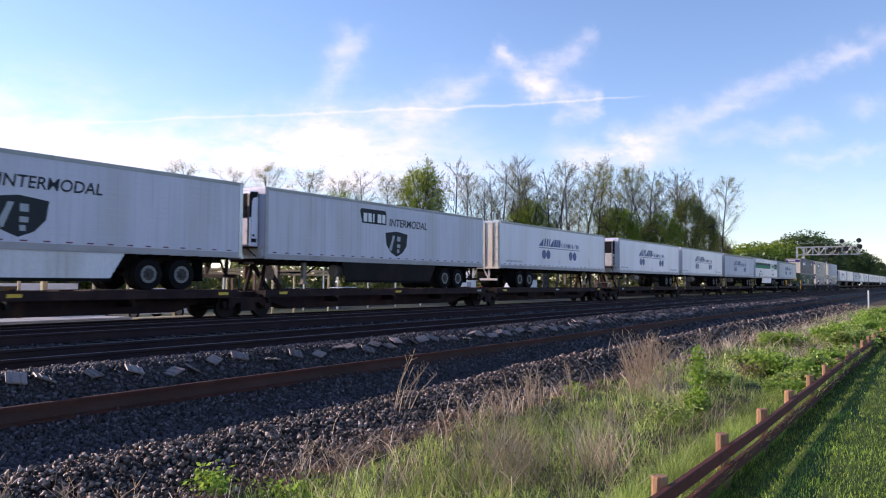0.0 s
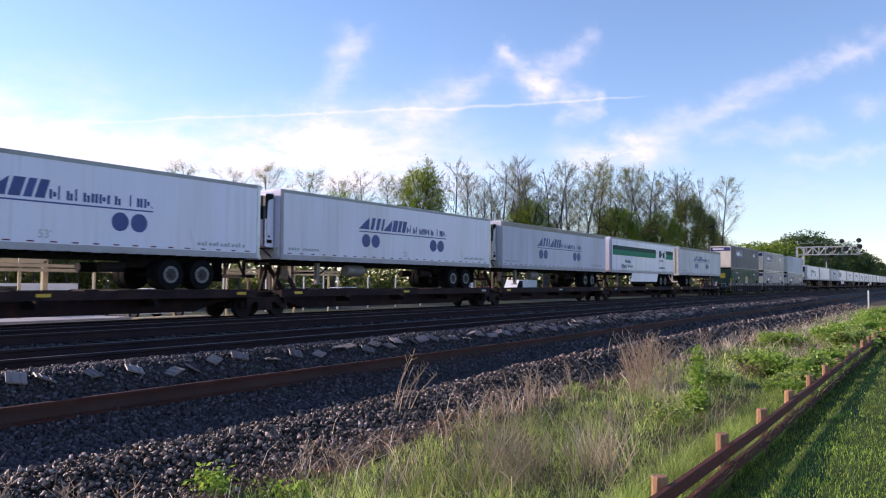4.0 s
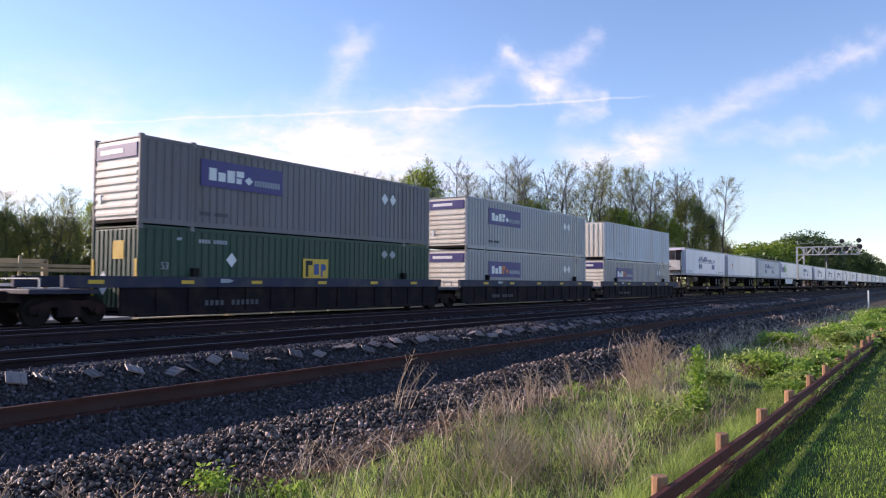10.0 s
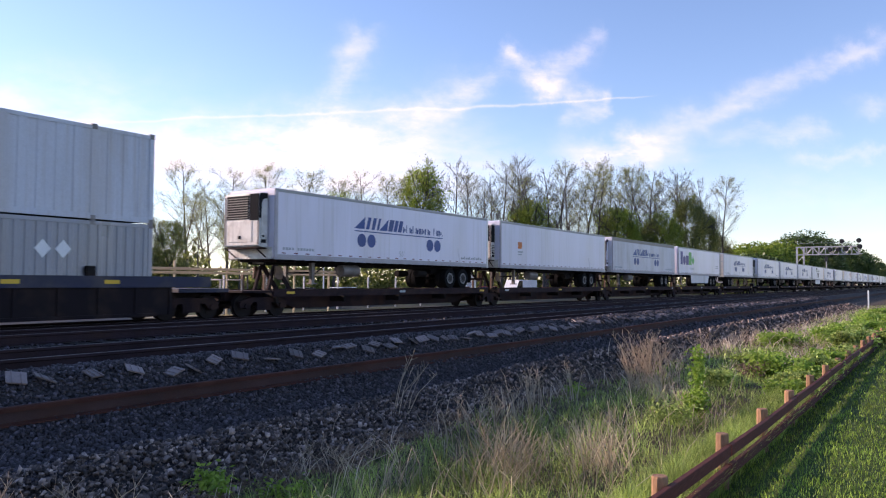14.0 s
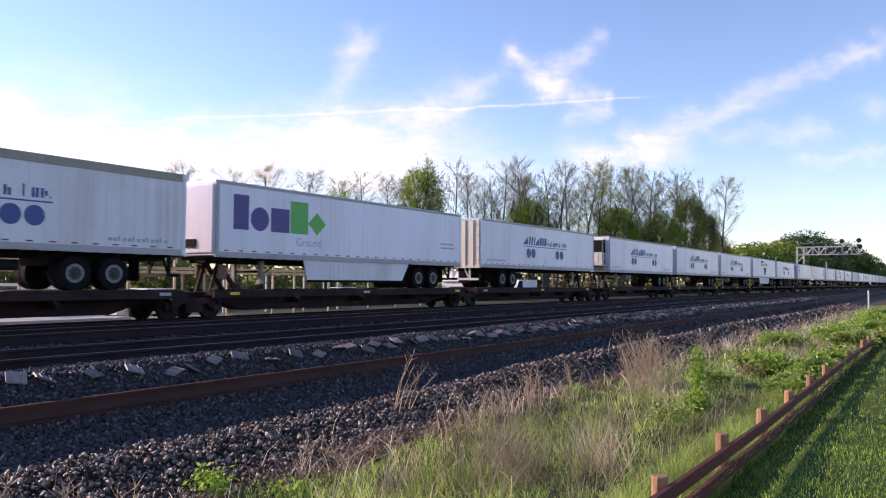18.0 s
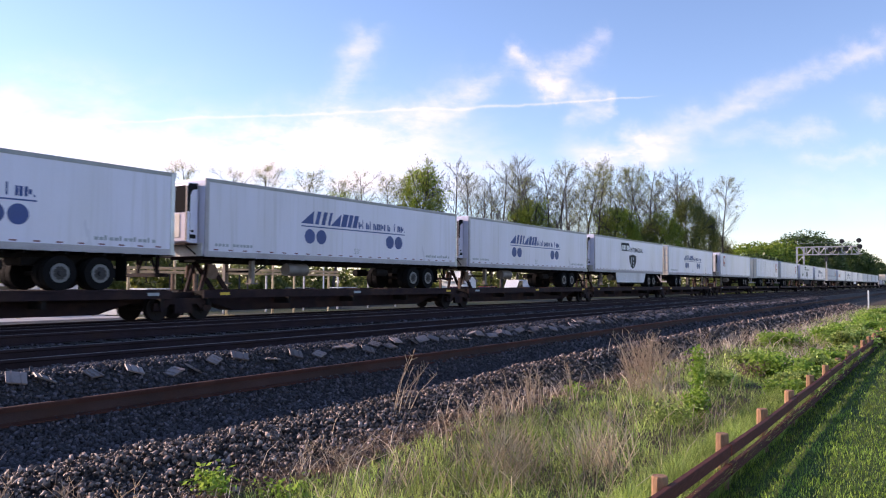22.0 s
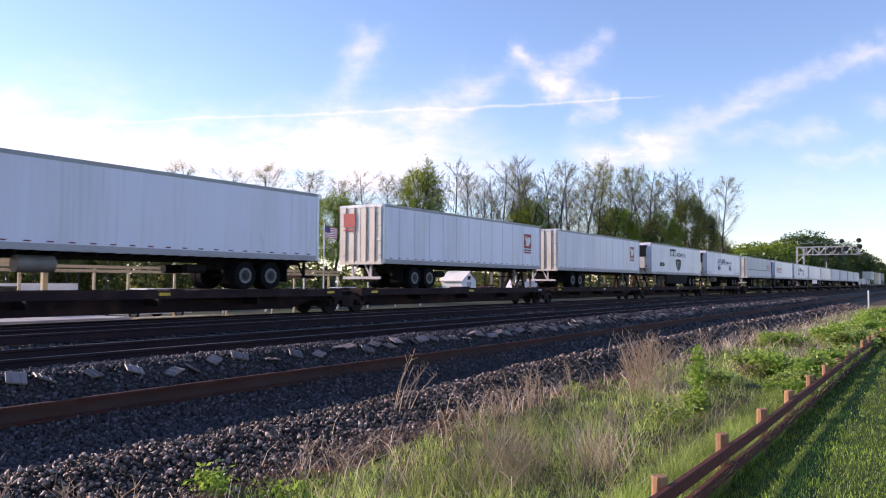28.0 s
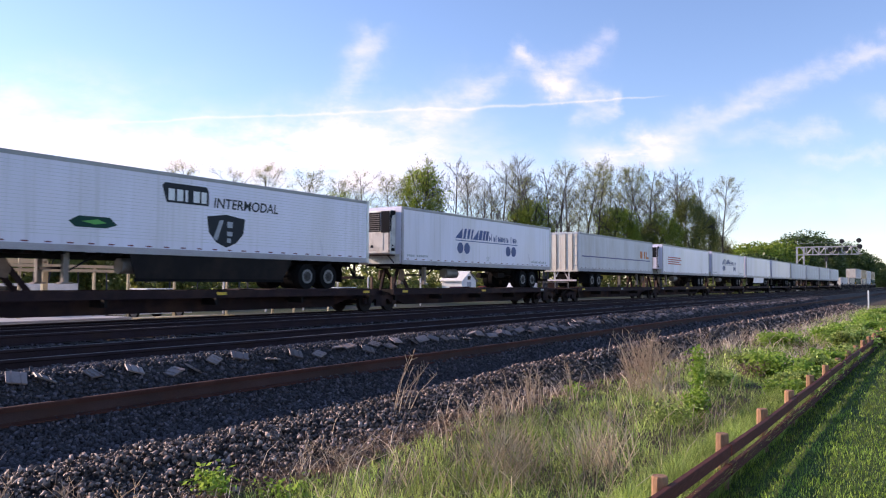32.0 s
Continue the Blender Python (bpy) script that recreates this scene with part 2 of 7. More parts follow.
# per-stone tone for loose ballast; mostly dark, few bright, imitating shaded gaps and sunlit rims
def stone_mat(name, lo, hi):
    m = bpy.data.materials.new(name)
    m.use_nodes = True
    t, n = m.node_tree, m.node_tree.nodes
    b = n["Principled BSDF"]
    b.inputs["Roughness"].default_value = 0.62
    b.inputs["Specular IOR Level"].default_value = 0.4
    g = n.new("ShaderNodeNewGeometry")
    cr = n.new("ShaderNodeValToRGB")
    cr.color_ramp.elements[0].color, cr.color_ramp.elements[1].color = (*lo, 1), (*hi, 1)
    cr.color_ramp.elements.new(0.75).color = tuple((a * 0.66 + b2 * 0.34) * (1.0, 0.96, 0.94, 1)[i] for i, (a, b2) in enumerate(zip((*lo, 1), (*hi, 1))))
    t.links.new(g.outputs["Random Per Island"], cr.inputs[0])
    tc = n.new("ShaderNodeTexCoord")
    no = n.new("ShaderNodeTexNoise")
    no.inputs["Scale"].default_value, no.inputs["Detail"].default_value = 35, 4
    t.links.new(tc.outputs["Object"], no.inputs["Vector"])
    mr = n.new("ShaderNodeMapRange")
    mr.inputs[1].default_value, mr.inputs[2].default_value, mr.inputs[3].default_value, mr.inputs[4].default_value = 0.3, 0.7, 0.75, 1.25
    t.links.new(no.outputs["Fac"], mr.inputs[0])
    hs = n.new("ShaderNodeHueSaturation")
    t.links.new(cr.outputs[0], hs.inputs["Color"])
    t.links.new(mr.outputs[0], hs.inputs["Value"])
    t.links.new(hs.outputs["Color"], b.inputs["Base Color"])
    bp = n.new("ShaderNodeBump")
    bp.inputs["Strength"].default_value, bp.inputs["Distance"].default_value = 0.4, 0.01
    t.links.new(no.outputs["Fac"], bp.inputs["Height"])
    t.links.new(bp.outputs["Normal"], b.inputs["Normal"])
    return m


# slope and bed colours hold the train's purplish shade, toe colours the sunlight
STONES = stone_mat("loose_ballast", (0.009, 0.0078, 0.010), (0.118, 0.100, 0.116))
BEDSTONE = stone_mat("oily_shaded_ballast", (0.016, 0.013, 0.018), (0.085, 0.071, 0.088))
BROWNSTONE = stone_mat("brown_coarse_ballast", (0.016, 0.011, 0.010), (0.46, 0.36, 0.31))


# ---- mesh helpers ----
class Mesh:
    """Collects corners and faces of one part."""

    def __init__(self, dx=0.0, dy=0.0, dz=0.0, mirror=None):
        self.v, self.f, self.d, self.mirror = [], [], (dx, dy, dz), mirror

    def add(self, vs, fs):
        k = len(self.v)
        if self.mirror is not None:
            vs = [(self.mirror - x, y, z) for x, y, z in vs]
            fs = [tuple(reversed(f)) for f in fs]
        a, b, c = self.d
        self.v += [(x + a, y + b, z + c) for x, y, z in vs]
        self.f += [tuple(i + k for i in f) for f in fs]
        return self

    def box(self, x0, x1, y0, y1, z0, z1, c=0.0):
        if c <= 0:
            vs = [(x, y, z) for x in (x0, x1) for y in (y0, y1) for z in (z0, z1)]
            return self.add(vs, [(0, 1, 3, 2), (4, 6, 7, 5), (0, 4, 5, 1), (2, 3, 7, 6), (0, 2, 6, 4), (1, 5, 7, 3)])
        bm = bmesh.new()
        bmesh.ops.create_cube(bm, size=1.0)
        for p in bm.verts:
            p.co = Vector(((x0 + x1) / 2 + p.co.x * (x1 - x0), (y0 + y1) / 2 + p.co.y * (y1 - y0), (z0 + z1) / 2 + p.co.z * (z1 - z0)))
        bmesh.ops.bevel(bm, geom=bm.edges[:], offset=c, segments=2, affect="EDGES", profile=0.6)
        bm.verts.index_update()
        self.add([tuple(p.co) for p in bm.verts], [tuple(p.index for p in f.verts) for f in bm.faces])
        bm.free()
        return self

    def prism(self, prof, axis, a, b):
        """A closed profile drawn out along an axis from a to b; prof holds the other two coordinates in order."""
        n = len(prof)
        def at(p, s):
            return {"x": (s, p[0], p[1]), "y": (p[0], s, p[1]), "z": (p[0], p[1], s)}[axis]
        vs = [at(p, a) for p in prof] + [at(p, b) for p in prof]
        fs = [tuple(range(n))[::-1], tuple(range(n, 2 * n))] + [(i, (i + 1) % n, (i + 1) % n + n, i + n) for i in range(n)]
        return self.add(vs, fs)

    def cyl(self, cx, cy, cz, r, a, b, axis="y", n=20, r2=None):
        r2 = r if r2 is None else r2
        vs = []
        for s, rr in ((a, r), (b, r2)):
            for i in range(n):
                p, q = rr * math.cos(2 * math.pi * i / n), rr * math.sin(2 * math.pi * i / n)
                vs.append({"x": (s, cy + p, cz + q), "y": (cx + p, s, cz + q), "z": (cx + p, cy + q, s)}[axis])
        return self.add(vs, [tuple(range(n))[::-1], tuple(range(n, 2 * n))] + [(i, (i + 1) % n, (i + 1) % n + n, i + n) for i in range(n)])

    def tube(self, p, q, r, r2=None, n=5):
        p, q = Vector(p), Vector(q)
        r2 = r if r2 is None else r2
        d = (q - p)
        if d.length < 1e-6:
            return self
        d.normalize()
        a = d.orthogonal().normalized()
        b = d.cross(a)
        vs = [tuple(c + (a * math.cos(2 * math.pi * i / n) + b * math.sin(2 * math.pi * i / n)) * rr) for c, rr in ((p, r), (q, r2)) for i in range(n)]
        return self.add(vs, [(i, (i + 1) % n, (i + 1) % n + n, i + n) for i in range(n)])

    def data(self, name, material, smooth=False):
        me = bpy.data.meshes.new(name)
        me.from_pydata(self.v, [], self.f)
        me.materials.append(material)
        if smooth:
            me.polygons.foreach_set("use_smooth", [True] * len(me.polygons))
        me.update()
        return me


def part(name, mesh, material, parent=None, label="", smooth=False, at=None):
    """Links a Mesh (or mesh data) as one object, under a thing or a part."""
    ob = new(name, mesh if isinstance(mesh, bpy.types.Mesh) else mesh.data(name, material, smooth))
    if parent:
        ob.parent = parent
    if at is not None:
        ob.matrix_basis = at
    if label:
        ob["label"] = label
    return ob


def thing(name, m, label, category, group="", kind=""):
    ob = new(name)
    ob.empty_display_size = 0.2
    ob.matrix_basis = m
    return tagged(ob, label, category, group, kind)


def lettering(body, size, material, x, z, y, shear=0.0, width=1.0, weight=0.0):
    """Flat lettering on a side that faces -y: its mesh, with the left foot of the writing at x, z."""
    cu = bpy.data.curves.new("lettering", "FONT")
    cu.body, cu.size, cu.shear, cu.fill_mode, cu.offset = body, size, shear, "FRONT", weight
    ob = bpy.data.objects.new("lettering", cu)
    scene.collection.objects.link(ob)
    dg = bpy.context.evaluated_depsgraph_get()
    me = bpy.data.meshes.new_from_object(ob.evaluated_get(dg))
    bpy.data.objects.remove(ob)
    for p in me.vertices:
        p.co = Vector((x + p.co.x * width, y, z + p.co.y))
    me.materials.clear()
    me.materials.append(material)
    return me


# ---- high cirrus, a contrail and painted sky glow: a far sheet that drifts slowly ----
def cloud_sheet():
    far = 3600.0
    k = far / 1318.2
    me = bpy.data.meshes.new("cirrus")
    me.from_pydata([(-1100 * k, -80 * k, 0), (1250 * k, -80 * k, 0), (1250 * k, 800 * k, 0), (-1100 * k, 800 * k, 0)], [], [(0, 1, 2, 3)])
    m = bpy.data.materials.new("cirrus_glow_sheet")
    m.use_nodes = True
    t, n = m.node_tree, m.node_tree.nodes
    n.remove(n["Principled BSDF"])

    def put(x, sock):
        if isinstance(x, (int, float)):
            sock.default_value = x
        else:
            t.links.new(x, sock)

    def op(kind, a, b=0.0, c=None):
        x = n.new("ShaderNodeMath")
        x.operation = kind
        put(a, x.inputs[0])
        put(b, x.inputs[1])
        if c is not None:
            put(c, x.inputs[2])
        return x.outputs[0]

    tc = n.new("ShaderNodeTexCoord")
    sc = n.new("ShaderNodeVectorMath")
    sc.operation = "SCALE"
    sc.inputs[3].default_value = 1 / k / 100          # hundreds of small units across the sky
    t.links.new(tc.outputs["Object"], sc.inputs[0])
    sp = n.new("ShaderNodeSeparateXYZ")
    t.links.new(sc.outputs[0], sp.inputs[0])

    def noise_at(scale, det, sx=1.0, sy=1.0, rot=0.0):
        mp = n.new("ShaderNodeMapping")
        mp.inputs["Scale"].default_value = (sx, sy, 1)
        mp.inputs["Rotation"].default_value = (0, 0, rot)
        t.links.new(sc.outputs[0], mp.inputs["Vector"])
        x = n.new("ShaderNodeTexNoise")
        x.inputs["Scale"].default_value, x.inputs["Detail"].default_value, x.inputs["Roughness"].default_value = scale, det, 0.6
        t.links.new(mp.outputs[0], x.inputs["Vector"])
        return x.outputs["Fac"]

    wx = op("MULTIPLY", op("SUBTRACT", noise_at(0.9, 6), 0.5), 1.0)
    wy = op("MULTIPLY", op("SUBTRACT", noise_at(1.1, 6, rot=1.0), 0.5), 1.0)
    px, py = op("ADD", sp.outputs["X"], wx), op("ADD", sp.outputs["Y"], wy)
    sx, sy = op("ADD", sp.outputs["X"], op("MULTIPLY", wx, 0.10)), op("ADD", sp.outputs["Y"], op("MULTIPLY", wy, 0.16))

    def streak(x0, y0, x1, y1, w0, w1, amp, sharp=False):
        """A soft band from one place of the sky to another."""
        ax, ay = (sx, sy) if sharp else (px, py)
        ln = math.hypot(x1 - x0, y1 - y0)
        ux, uy = (x1 - x0) / ln, (y1 - y0) / ln
        dx, dy = op("SUBTRACT", ax, x0), op("SUBTRACT", ay, y0)
        u = op("DIVIDE", op("ADD", op("MULTIPLY", dx, ux), op("MULTIPLY", dy, uy)), ln)
        v = op("SUBTRACT", op("MULTIPLY", dy, ux), op("MULTIPLY", dx, uy))
        w = op("ADD", w0, op("MULTIPLY", u, w1 - w0))
        g = op("DIVIDE", v, op("MAXIMUM", w, 0.01))
        body = op("POWER", 2.718, op("MULTIPLY", op("MULTIPLY", g, g), -1.0))
        mr = n.new("ShaderNodeMapRange")
        mr.interpolation_type = "SMOOTHSTEP"
        put(op("ABSOLUTE", op("SUBTRACT", u, 0.5)), mr.inputs[0])
        for i, q in enumerate((0.36, 0.58, 1.0, 0.0)):
            mr.inputs[i + 1].default_value = q
        return op("MULTIPLY", op("MULTIPLY", body, mr.outputs[0]), amp)

    def puff(x, y, rx, ry, amp):
        a, b = op("DIVIDE", op("SUBTRACT", px, x), rx), op("DIVIDE", op("SUBTRACT", py, y), ry)
        return op("MULTIPLY", op("POWER", 2.718, op("MULTIPLY", op("ADD", op("MULTIPLY", a, a), op("MULTIPLY", b, b)), -1.0)), amp)

    # places in hundreds, from the middle of the view, y up; the wide left puffs paint the sun-side glow
    soft = [streak(-2.15, 2.0, -1.30, 3.95, 0.28, 0.24, 0.42), streak(1.12, 3.62, 2.1, 2.72, 0.12, 0.22, 0.46), streak(2.8, 3.85, 1.75, 2.85, 0.15, 0.26, 0.40), puff(2.0, 3.0, 0.42, 0.28, 0.28),
            streak(-0.7, 2.1, 1.5, 3.4, 0.30, 0.15, 0.38), streak(2.3, 1.35, 8.6, 4.0, 0.28, 0.17, 0.36), puff(3.4, 1.72, 0.9, 0.27, 0.7), puff(-1.7, 1.75, 1.8, 0.62, 1.1),
            puff(-4.4, 1.65, 2.8, 0.45, 0.75), puff(-7.8, 1.7, 2.4, 1.0, 1.1), streak(2.1, 2.75, 3.0, 2.52, 0.13, 0.16, 0.42), streak(3.0, 2.5, 2.1, 2.22, 0.14, 0.16, 0.36), streak(-0.3, 2.5, 0.6, 3.1, 0.4, 0.3, 0.2), streak(4.9, 1.95, 7.0, 2.05, 0.18, 0.14, 0.28), streak(6.2, 1.6, 8.4, 1.75, 0.12, 0.1, 0.24),
            puff(-0.4, 1.25, 2.4, 0.40, 0.40), puff(6.5, 1.0, 3.5, 0.5, 0.14), puff(7.8, 2.55, 0.35, 0.2, 0.3)]
    total = soft[0]
    for s in soft[1:]:
        total = op("ADD", total, s)
    grain = n.new("ShaderNodeMapRange")
    put(op("MULTIPLY_ADD", noise_at(2.2, 8, 0.45, 1.2, 0.6), 0.6, op("MULTIPLY", noise_at(0.9, 6, 0.6, 1.5, -0.5), 0.4)), grain.inputs[0])
    for i, q in enumerate((0.36, 0.62, 0.18, 1.30)):
        grain.inputs[i + 1].default_value = q
    total = op("MULTIPLY", total, grain.outputs[0])
    trail = op("ADD", streak(-6.6, 2.22, 0.9, 2.52, 0.020, 0.026, 0.30, True), streak(0.4, 2.49, 3.7, 2.70, 0.026, 0.014, 0.32, True))
    trail = op("MULTIPLY", trail, op("MULTIPLY_ADD", noise_at(3.0, 4), 1.0, 0.45))
    total = op("ADD", total, trail)
    edge = n.new("ShaderNodeMapRange")
    put(op("MINIMUM", op("SUBTRACT", sp.outputs["Y"], -0.7), op("MINIMUM", op("SUBTRACT", 7.9, sp.outputs["Y"]), op("MINIMUM", op("ADD", sp.outputs["X"], 10.9), op("SUBTRACT", 12.3, sp.outputs["X"])))), edge.inputs[0])
    for i, q in enumerate((0.0, 1.2, 0.0, 1.0)):
        edge.inputs[i + 1].default_value = q
    total = op("MINIMUM", op("MULTIPLY", total, edge.outputs[0]), 0.97)
    # emission stands in for sunlight on the cloud
    em = n.new("ShaderNodeEmission")
    em.inputs["Color"].default_value, em.inputs["Strength"].default_value = (1.0, 0.968, 0.985, 1), 0.78
    tr = n.new("ShaderNodeBsdfTransparent")
    ms = n.new("ShaderNodeMixShader")
    put(total, ms.inputs[0])
    t.links.new(tr.outputs[0], ms.inputs[1])
    t.links.new(em.outputs[0], ms.inputs[2])
    t.links.new(ms.outputs[0], n["Material Output"].inputs["Surface"])
    me.materials.append(m)
    ob = tagged(new("cirrus_backdrop", me), "thin white cirrus wisps, a contrail and a painted sun-side glow in the blue sky", "clouds", kind="structure")
    base = look(EYE, AIM, LEAN)
    ob.visible_shadow = False
    return ob, [(s, base @ Matrix.Translation(((s - 19.0) * 1.03 * k, 0, -far))) for s in (0.0, 32.0)]


CIRRUS, CIRRUS_ROWS = cloud_sheet()
CIRRUS.matrix_basis = CIRRUS_ROWS[0][1]

# ---- ground: one sheet, with the track bed, the ballast slope, the weedy strip and the lawn ----
PROFILE = [(-2500, -1.0), (-40, -1.0), (-4, -0.80), (-1.0, -0.62), (0.0, -0.52), (0.55, -0.48), (1.05, -0.435), (1.3, -0.485), (1.55, -0.565), (1.74, -0.62), (2.1, -0.60), (3.0, -0.585), (4.5, -0.54), (5.5, -0.49), (6.3, -0.46), (6.6, -0.45), (7.2, -0.31),
           (7.75, -0.13), (8.2, 0.10), (8.45, 0.25), (8.65, 0.29), (8.95, 0.28), (9.4, 0.13), (12.2, 0.11), (13.2, 0.09), (16.9, 0.09), (18.2, -0.12), (20.3, -0.20), (24.7, -0.20),
           (25.8, -0.42), (28.0, -0.60), (60, -0.60), (2500, -0.60)]
PY = [p[0] for p in PROFILE]
PZ = [p[1] for p in PROFILE]


def ground_z(x, y):
    z = float(np.interp(y, PY, PZ))
    if 1.9 < y < 9.2:
        k = min(1, (y - 1.9) / 0.8, (9.2 - y) / 0.6)
        a = 1.0 if y < 5.8 else 0.3
        rise = float(np.interp(x, [3, 10, 11.8, 30, 45], [0.11, 0.13, 0.24, 0.28, 0.2]))      # the heaped toe of the ballast
        z += k * rise * math.exp(-((y - 6.42) / (0.30 if y > 6.42 else 0.45)) ** 2)
        z += a * k * (0.07 * noise.noise((x * 0.55, y * 0.7, 3.1)) + 0.04 * noise.noise((x * 1.9, y * 1.9, 8.0)))
    return z


def build_ground():
    xs = np.concatenate([[-2500, -900, -300, -100, -40, -20, -10], np.arange(-6, 30, 0.25), np.arange(30, 70, 1.0), [75, 85, 100, 130, 180, 260, 400, 700, 1200, 2500]])
    ys = np.concatenate([[-2500, -600, -150, -40, -15, -6, -3, -1, 0.0, 0.55, 1.1, 1.35, 1.45, 1.55, 1.65, 1.74], np.arange(1.95, 9.5, 0.15), np.arange(9.6, 19, 0.4), [19.5, 20.3, 22, 24.7, 25.8, 28, 35, 60, 120, 300, 900, 2500]])
    v = [(float(x), float(y), ground_z(x, y)) for x in xs for y in ys]
    ny = len(ys)
    f = [(i * ny + j, (i + 1) * ny + j, (i + 1) * ny + j + 1, i * ny + j + 1) for i in range(len(xs) - 1) for j in range(ny - 1)]
    me = bpy.data.meshes.new("ground")
    me.from_pydata(v, [], f)
    m = bpy.data.materials.new("ballast_soil_and_turf")
    m.use_nodes = True
    t, n = m.node_tree, m.node_tree.nodes
    b = n["Principled BSDF"]
    b.inputs["Roughness"].default_value = 0.92
    b.inputs["Specular IOR Level"].default_value = 0.2
    tc = n.new("ShaderNodeTexCoord")
    sp = n.new("ShaderNodeSeparateXYZ")
    t.links.new(tc.outputs["Object"], sp.inputs[0])

    def tex(kind, sc, det=5.0):
        x = n.new("ShaderNodeTexNoise" if kind == "n" else "ShaderNodeTexVoronoi")
        x.inputs["Scale"].default_value = sc
        if kind == "n":
            x.inputs["Detail"].default_value = det
        t.links.new(tc.outputs["Object"], x.inputs["Vector"])
        return x

    def rng(src, a, b2, lo=0.0, hi=1.0):
        x = n.new("ShaderNodeMapRange")
        for i, q in enumerate((a, b2, lo, hi)):
            x.inputs[i + 1].default_value = q
        t.links.new(src, x.inputs[0])
        return x.outputs[0]

    def op(kind, a, b2):
        x = n.new("ShaderNodeMath")
        x.operation = kind
        for i, q in enumerate((a, b2)):
            if isinstance(q, (int, float)):
                x.inputs[i].default_value = q
            else:
                t.links.new(q, x.inputs[i])
        return x.outputs[0]

    def blend(fac, a, b2):
        x = n.new("ShaderNodeMix")
        x.data_type = "RGBA"
        t.links.new(fac, x.inputs[0])
        for i, q in ((6, a), (7, b2)):
            if isinstance(q, tuple):
                x.inputs[i].default_value = (*q, 1)
            else:
                t.links.new(q, x.inputs[i])
        return x.outputs[2]

    wob = op("MULTIPLY", op("SUBTRACT", tex("n", 0.9).outputs["Fac"], 0.5), 1.6)
    yy = op("ADD", sp.outputs["Y"], wob)
    stones = tex("v", 16.0)
    fine = tex("n", 30.0)
    gravel = blend(rng(stones.outputs["Color"], 0.2, 0.9), (0.018, 0.016, 0.017), (0.062, 0.056, 0.056))
    soil = blend(rng(fine.outputs["Fac"], 0.3, 0.7), (0.055, 0.040, 0.028), (0.12, 0.092, 0.062))
    turf = blend(rng(tex("n", 3.0).outputs["Fac"], 0.3, 0.7), (0.032, 0.055, 0.010), (0.07, 0.105, 0.02))
    far = blend(rng(tex("n", 0.15).outputs["Fac"], 0.35, 0.65), (0.055, 0.055, 0.05), (0.035, 0.05, 0.018))
    c = blend(rng(yy, 1.6, 2.4), turf, soil)
    c = blend(rng(yy, 5.3, 6.1), c, gravel)
    c = blend(rng(yy, 25.5, 27.0), c, far)
    t.links.new(c, b.inputs["Base Color"])
    bp = n.new("ShaderNodeBump")
    bp.inputs["Strength"].default_value, bp.inputs["Distance"].default_value = 0.8, 0.05
    t.links.new(op("ADD", op("MULTIPLY", stones.outputs["Distance"], -0.6), op("MULTIPLY", fine.outputs["Fac"], 0.5)), bp.inputs["Height"])
    t.links.new(bp.outputs["Normal"], b.inputs["Normal"])
    me.materials.append(m)
    me.polygons.foreach_set("use_smooth", [True] * len(me.polygons))
    tagged(new("ground", me), "railway embankment ground with grey ballast, weedy strip and lawn", "ground", kind="structure")


build_ground()

# ---- tracks ----
RAIL_PROF = [(-0.075, 0.0), (0.075, 0.0), (0.075, 0.012), (0.012, 0.032), (0.010, 0.135), (0.036, 0.150), (0.036, 0.178), (0.026, 0.186), (-0.026, 0.186),
             (-0.036, 0.178), (-0.036, 0.150), (-0.010, 0.135), (-0.012, 0.032), (-0.075, 0.012)]
X0, X1 = -150.0, 1500.0


def track(y0, y1, ztop, label):
    th = thing("railway_track", pose(0, (y0 + y1) / 2, ztop), label, "railway track", "parallel railway tracks")
    g = (y1 - y0) / 2
    for s in (-g, g):
        part("rail", Mesh(dz=-0.186).prism([(s + a, b) for a, b in RAIL_PROF], "x", X0, X1), RAILM, th)
        part("rail_head", Mesh().box(X0, X1, s - 0.024, s + 0.024, 0.0, 0.003), RAILTOP, th, "bright worn running surface")
    ties = Mesh()
    for i in range(420):
        x = -20 + i * 0.51
        ties.box(x, x + 0.22, -1.28, 1.28, -0.36, -0.186 - 0.012)
    tagged(part("ties", ties, TIE, th, "dark creosoted wooden ties"), kind="stuff")
    return th


track(10.0, 11.435, 0.31, "main line track with worn steel rails on grey ballast")
track(14.4, 15.835, 0.31, "middle track with worn steel rails on dark ballast")
track(21.83, 23.265, 0.0, "far track with steel rails under the train")


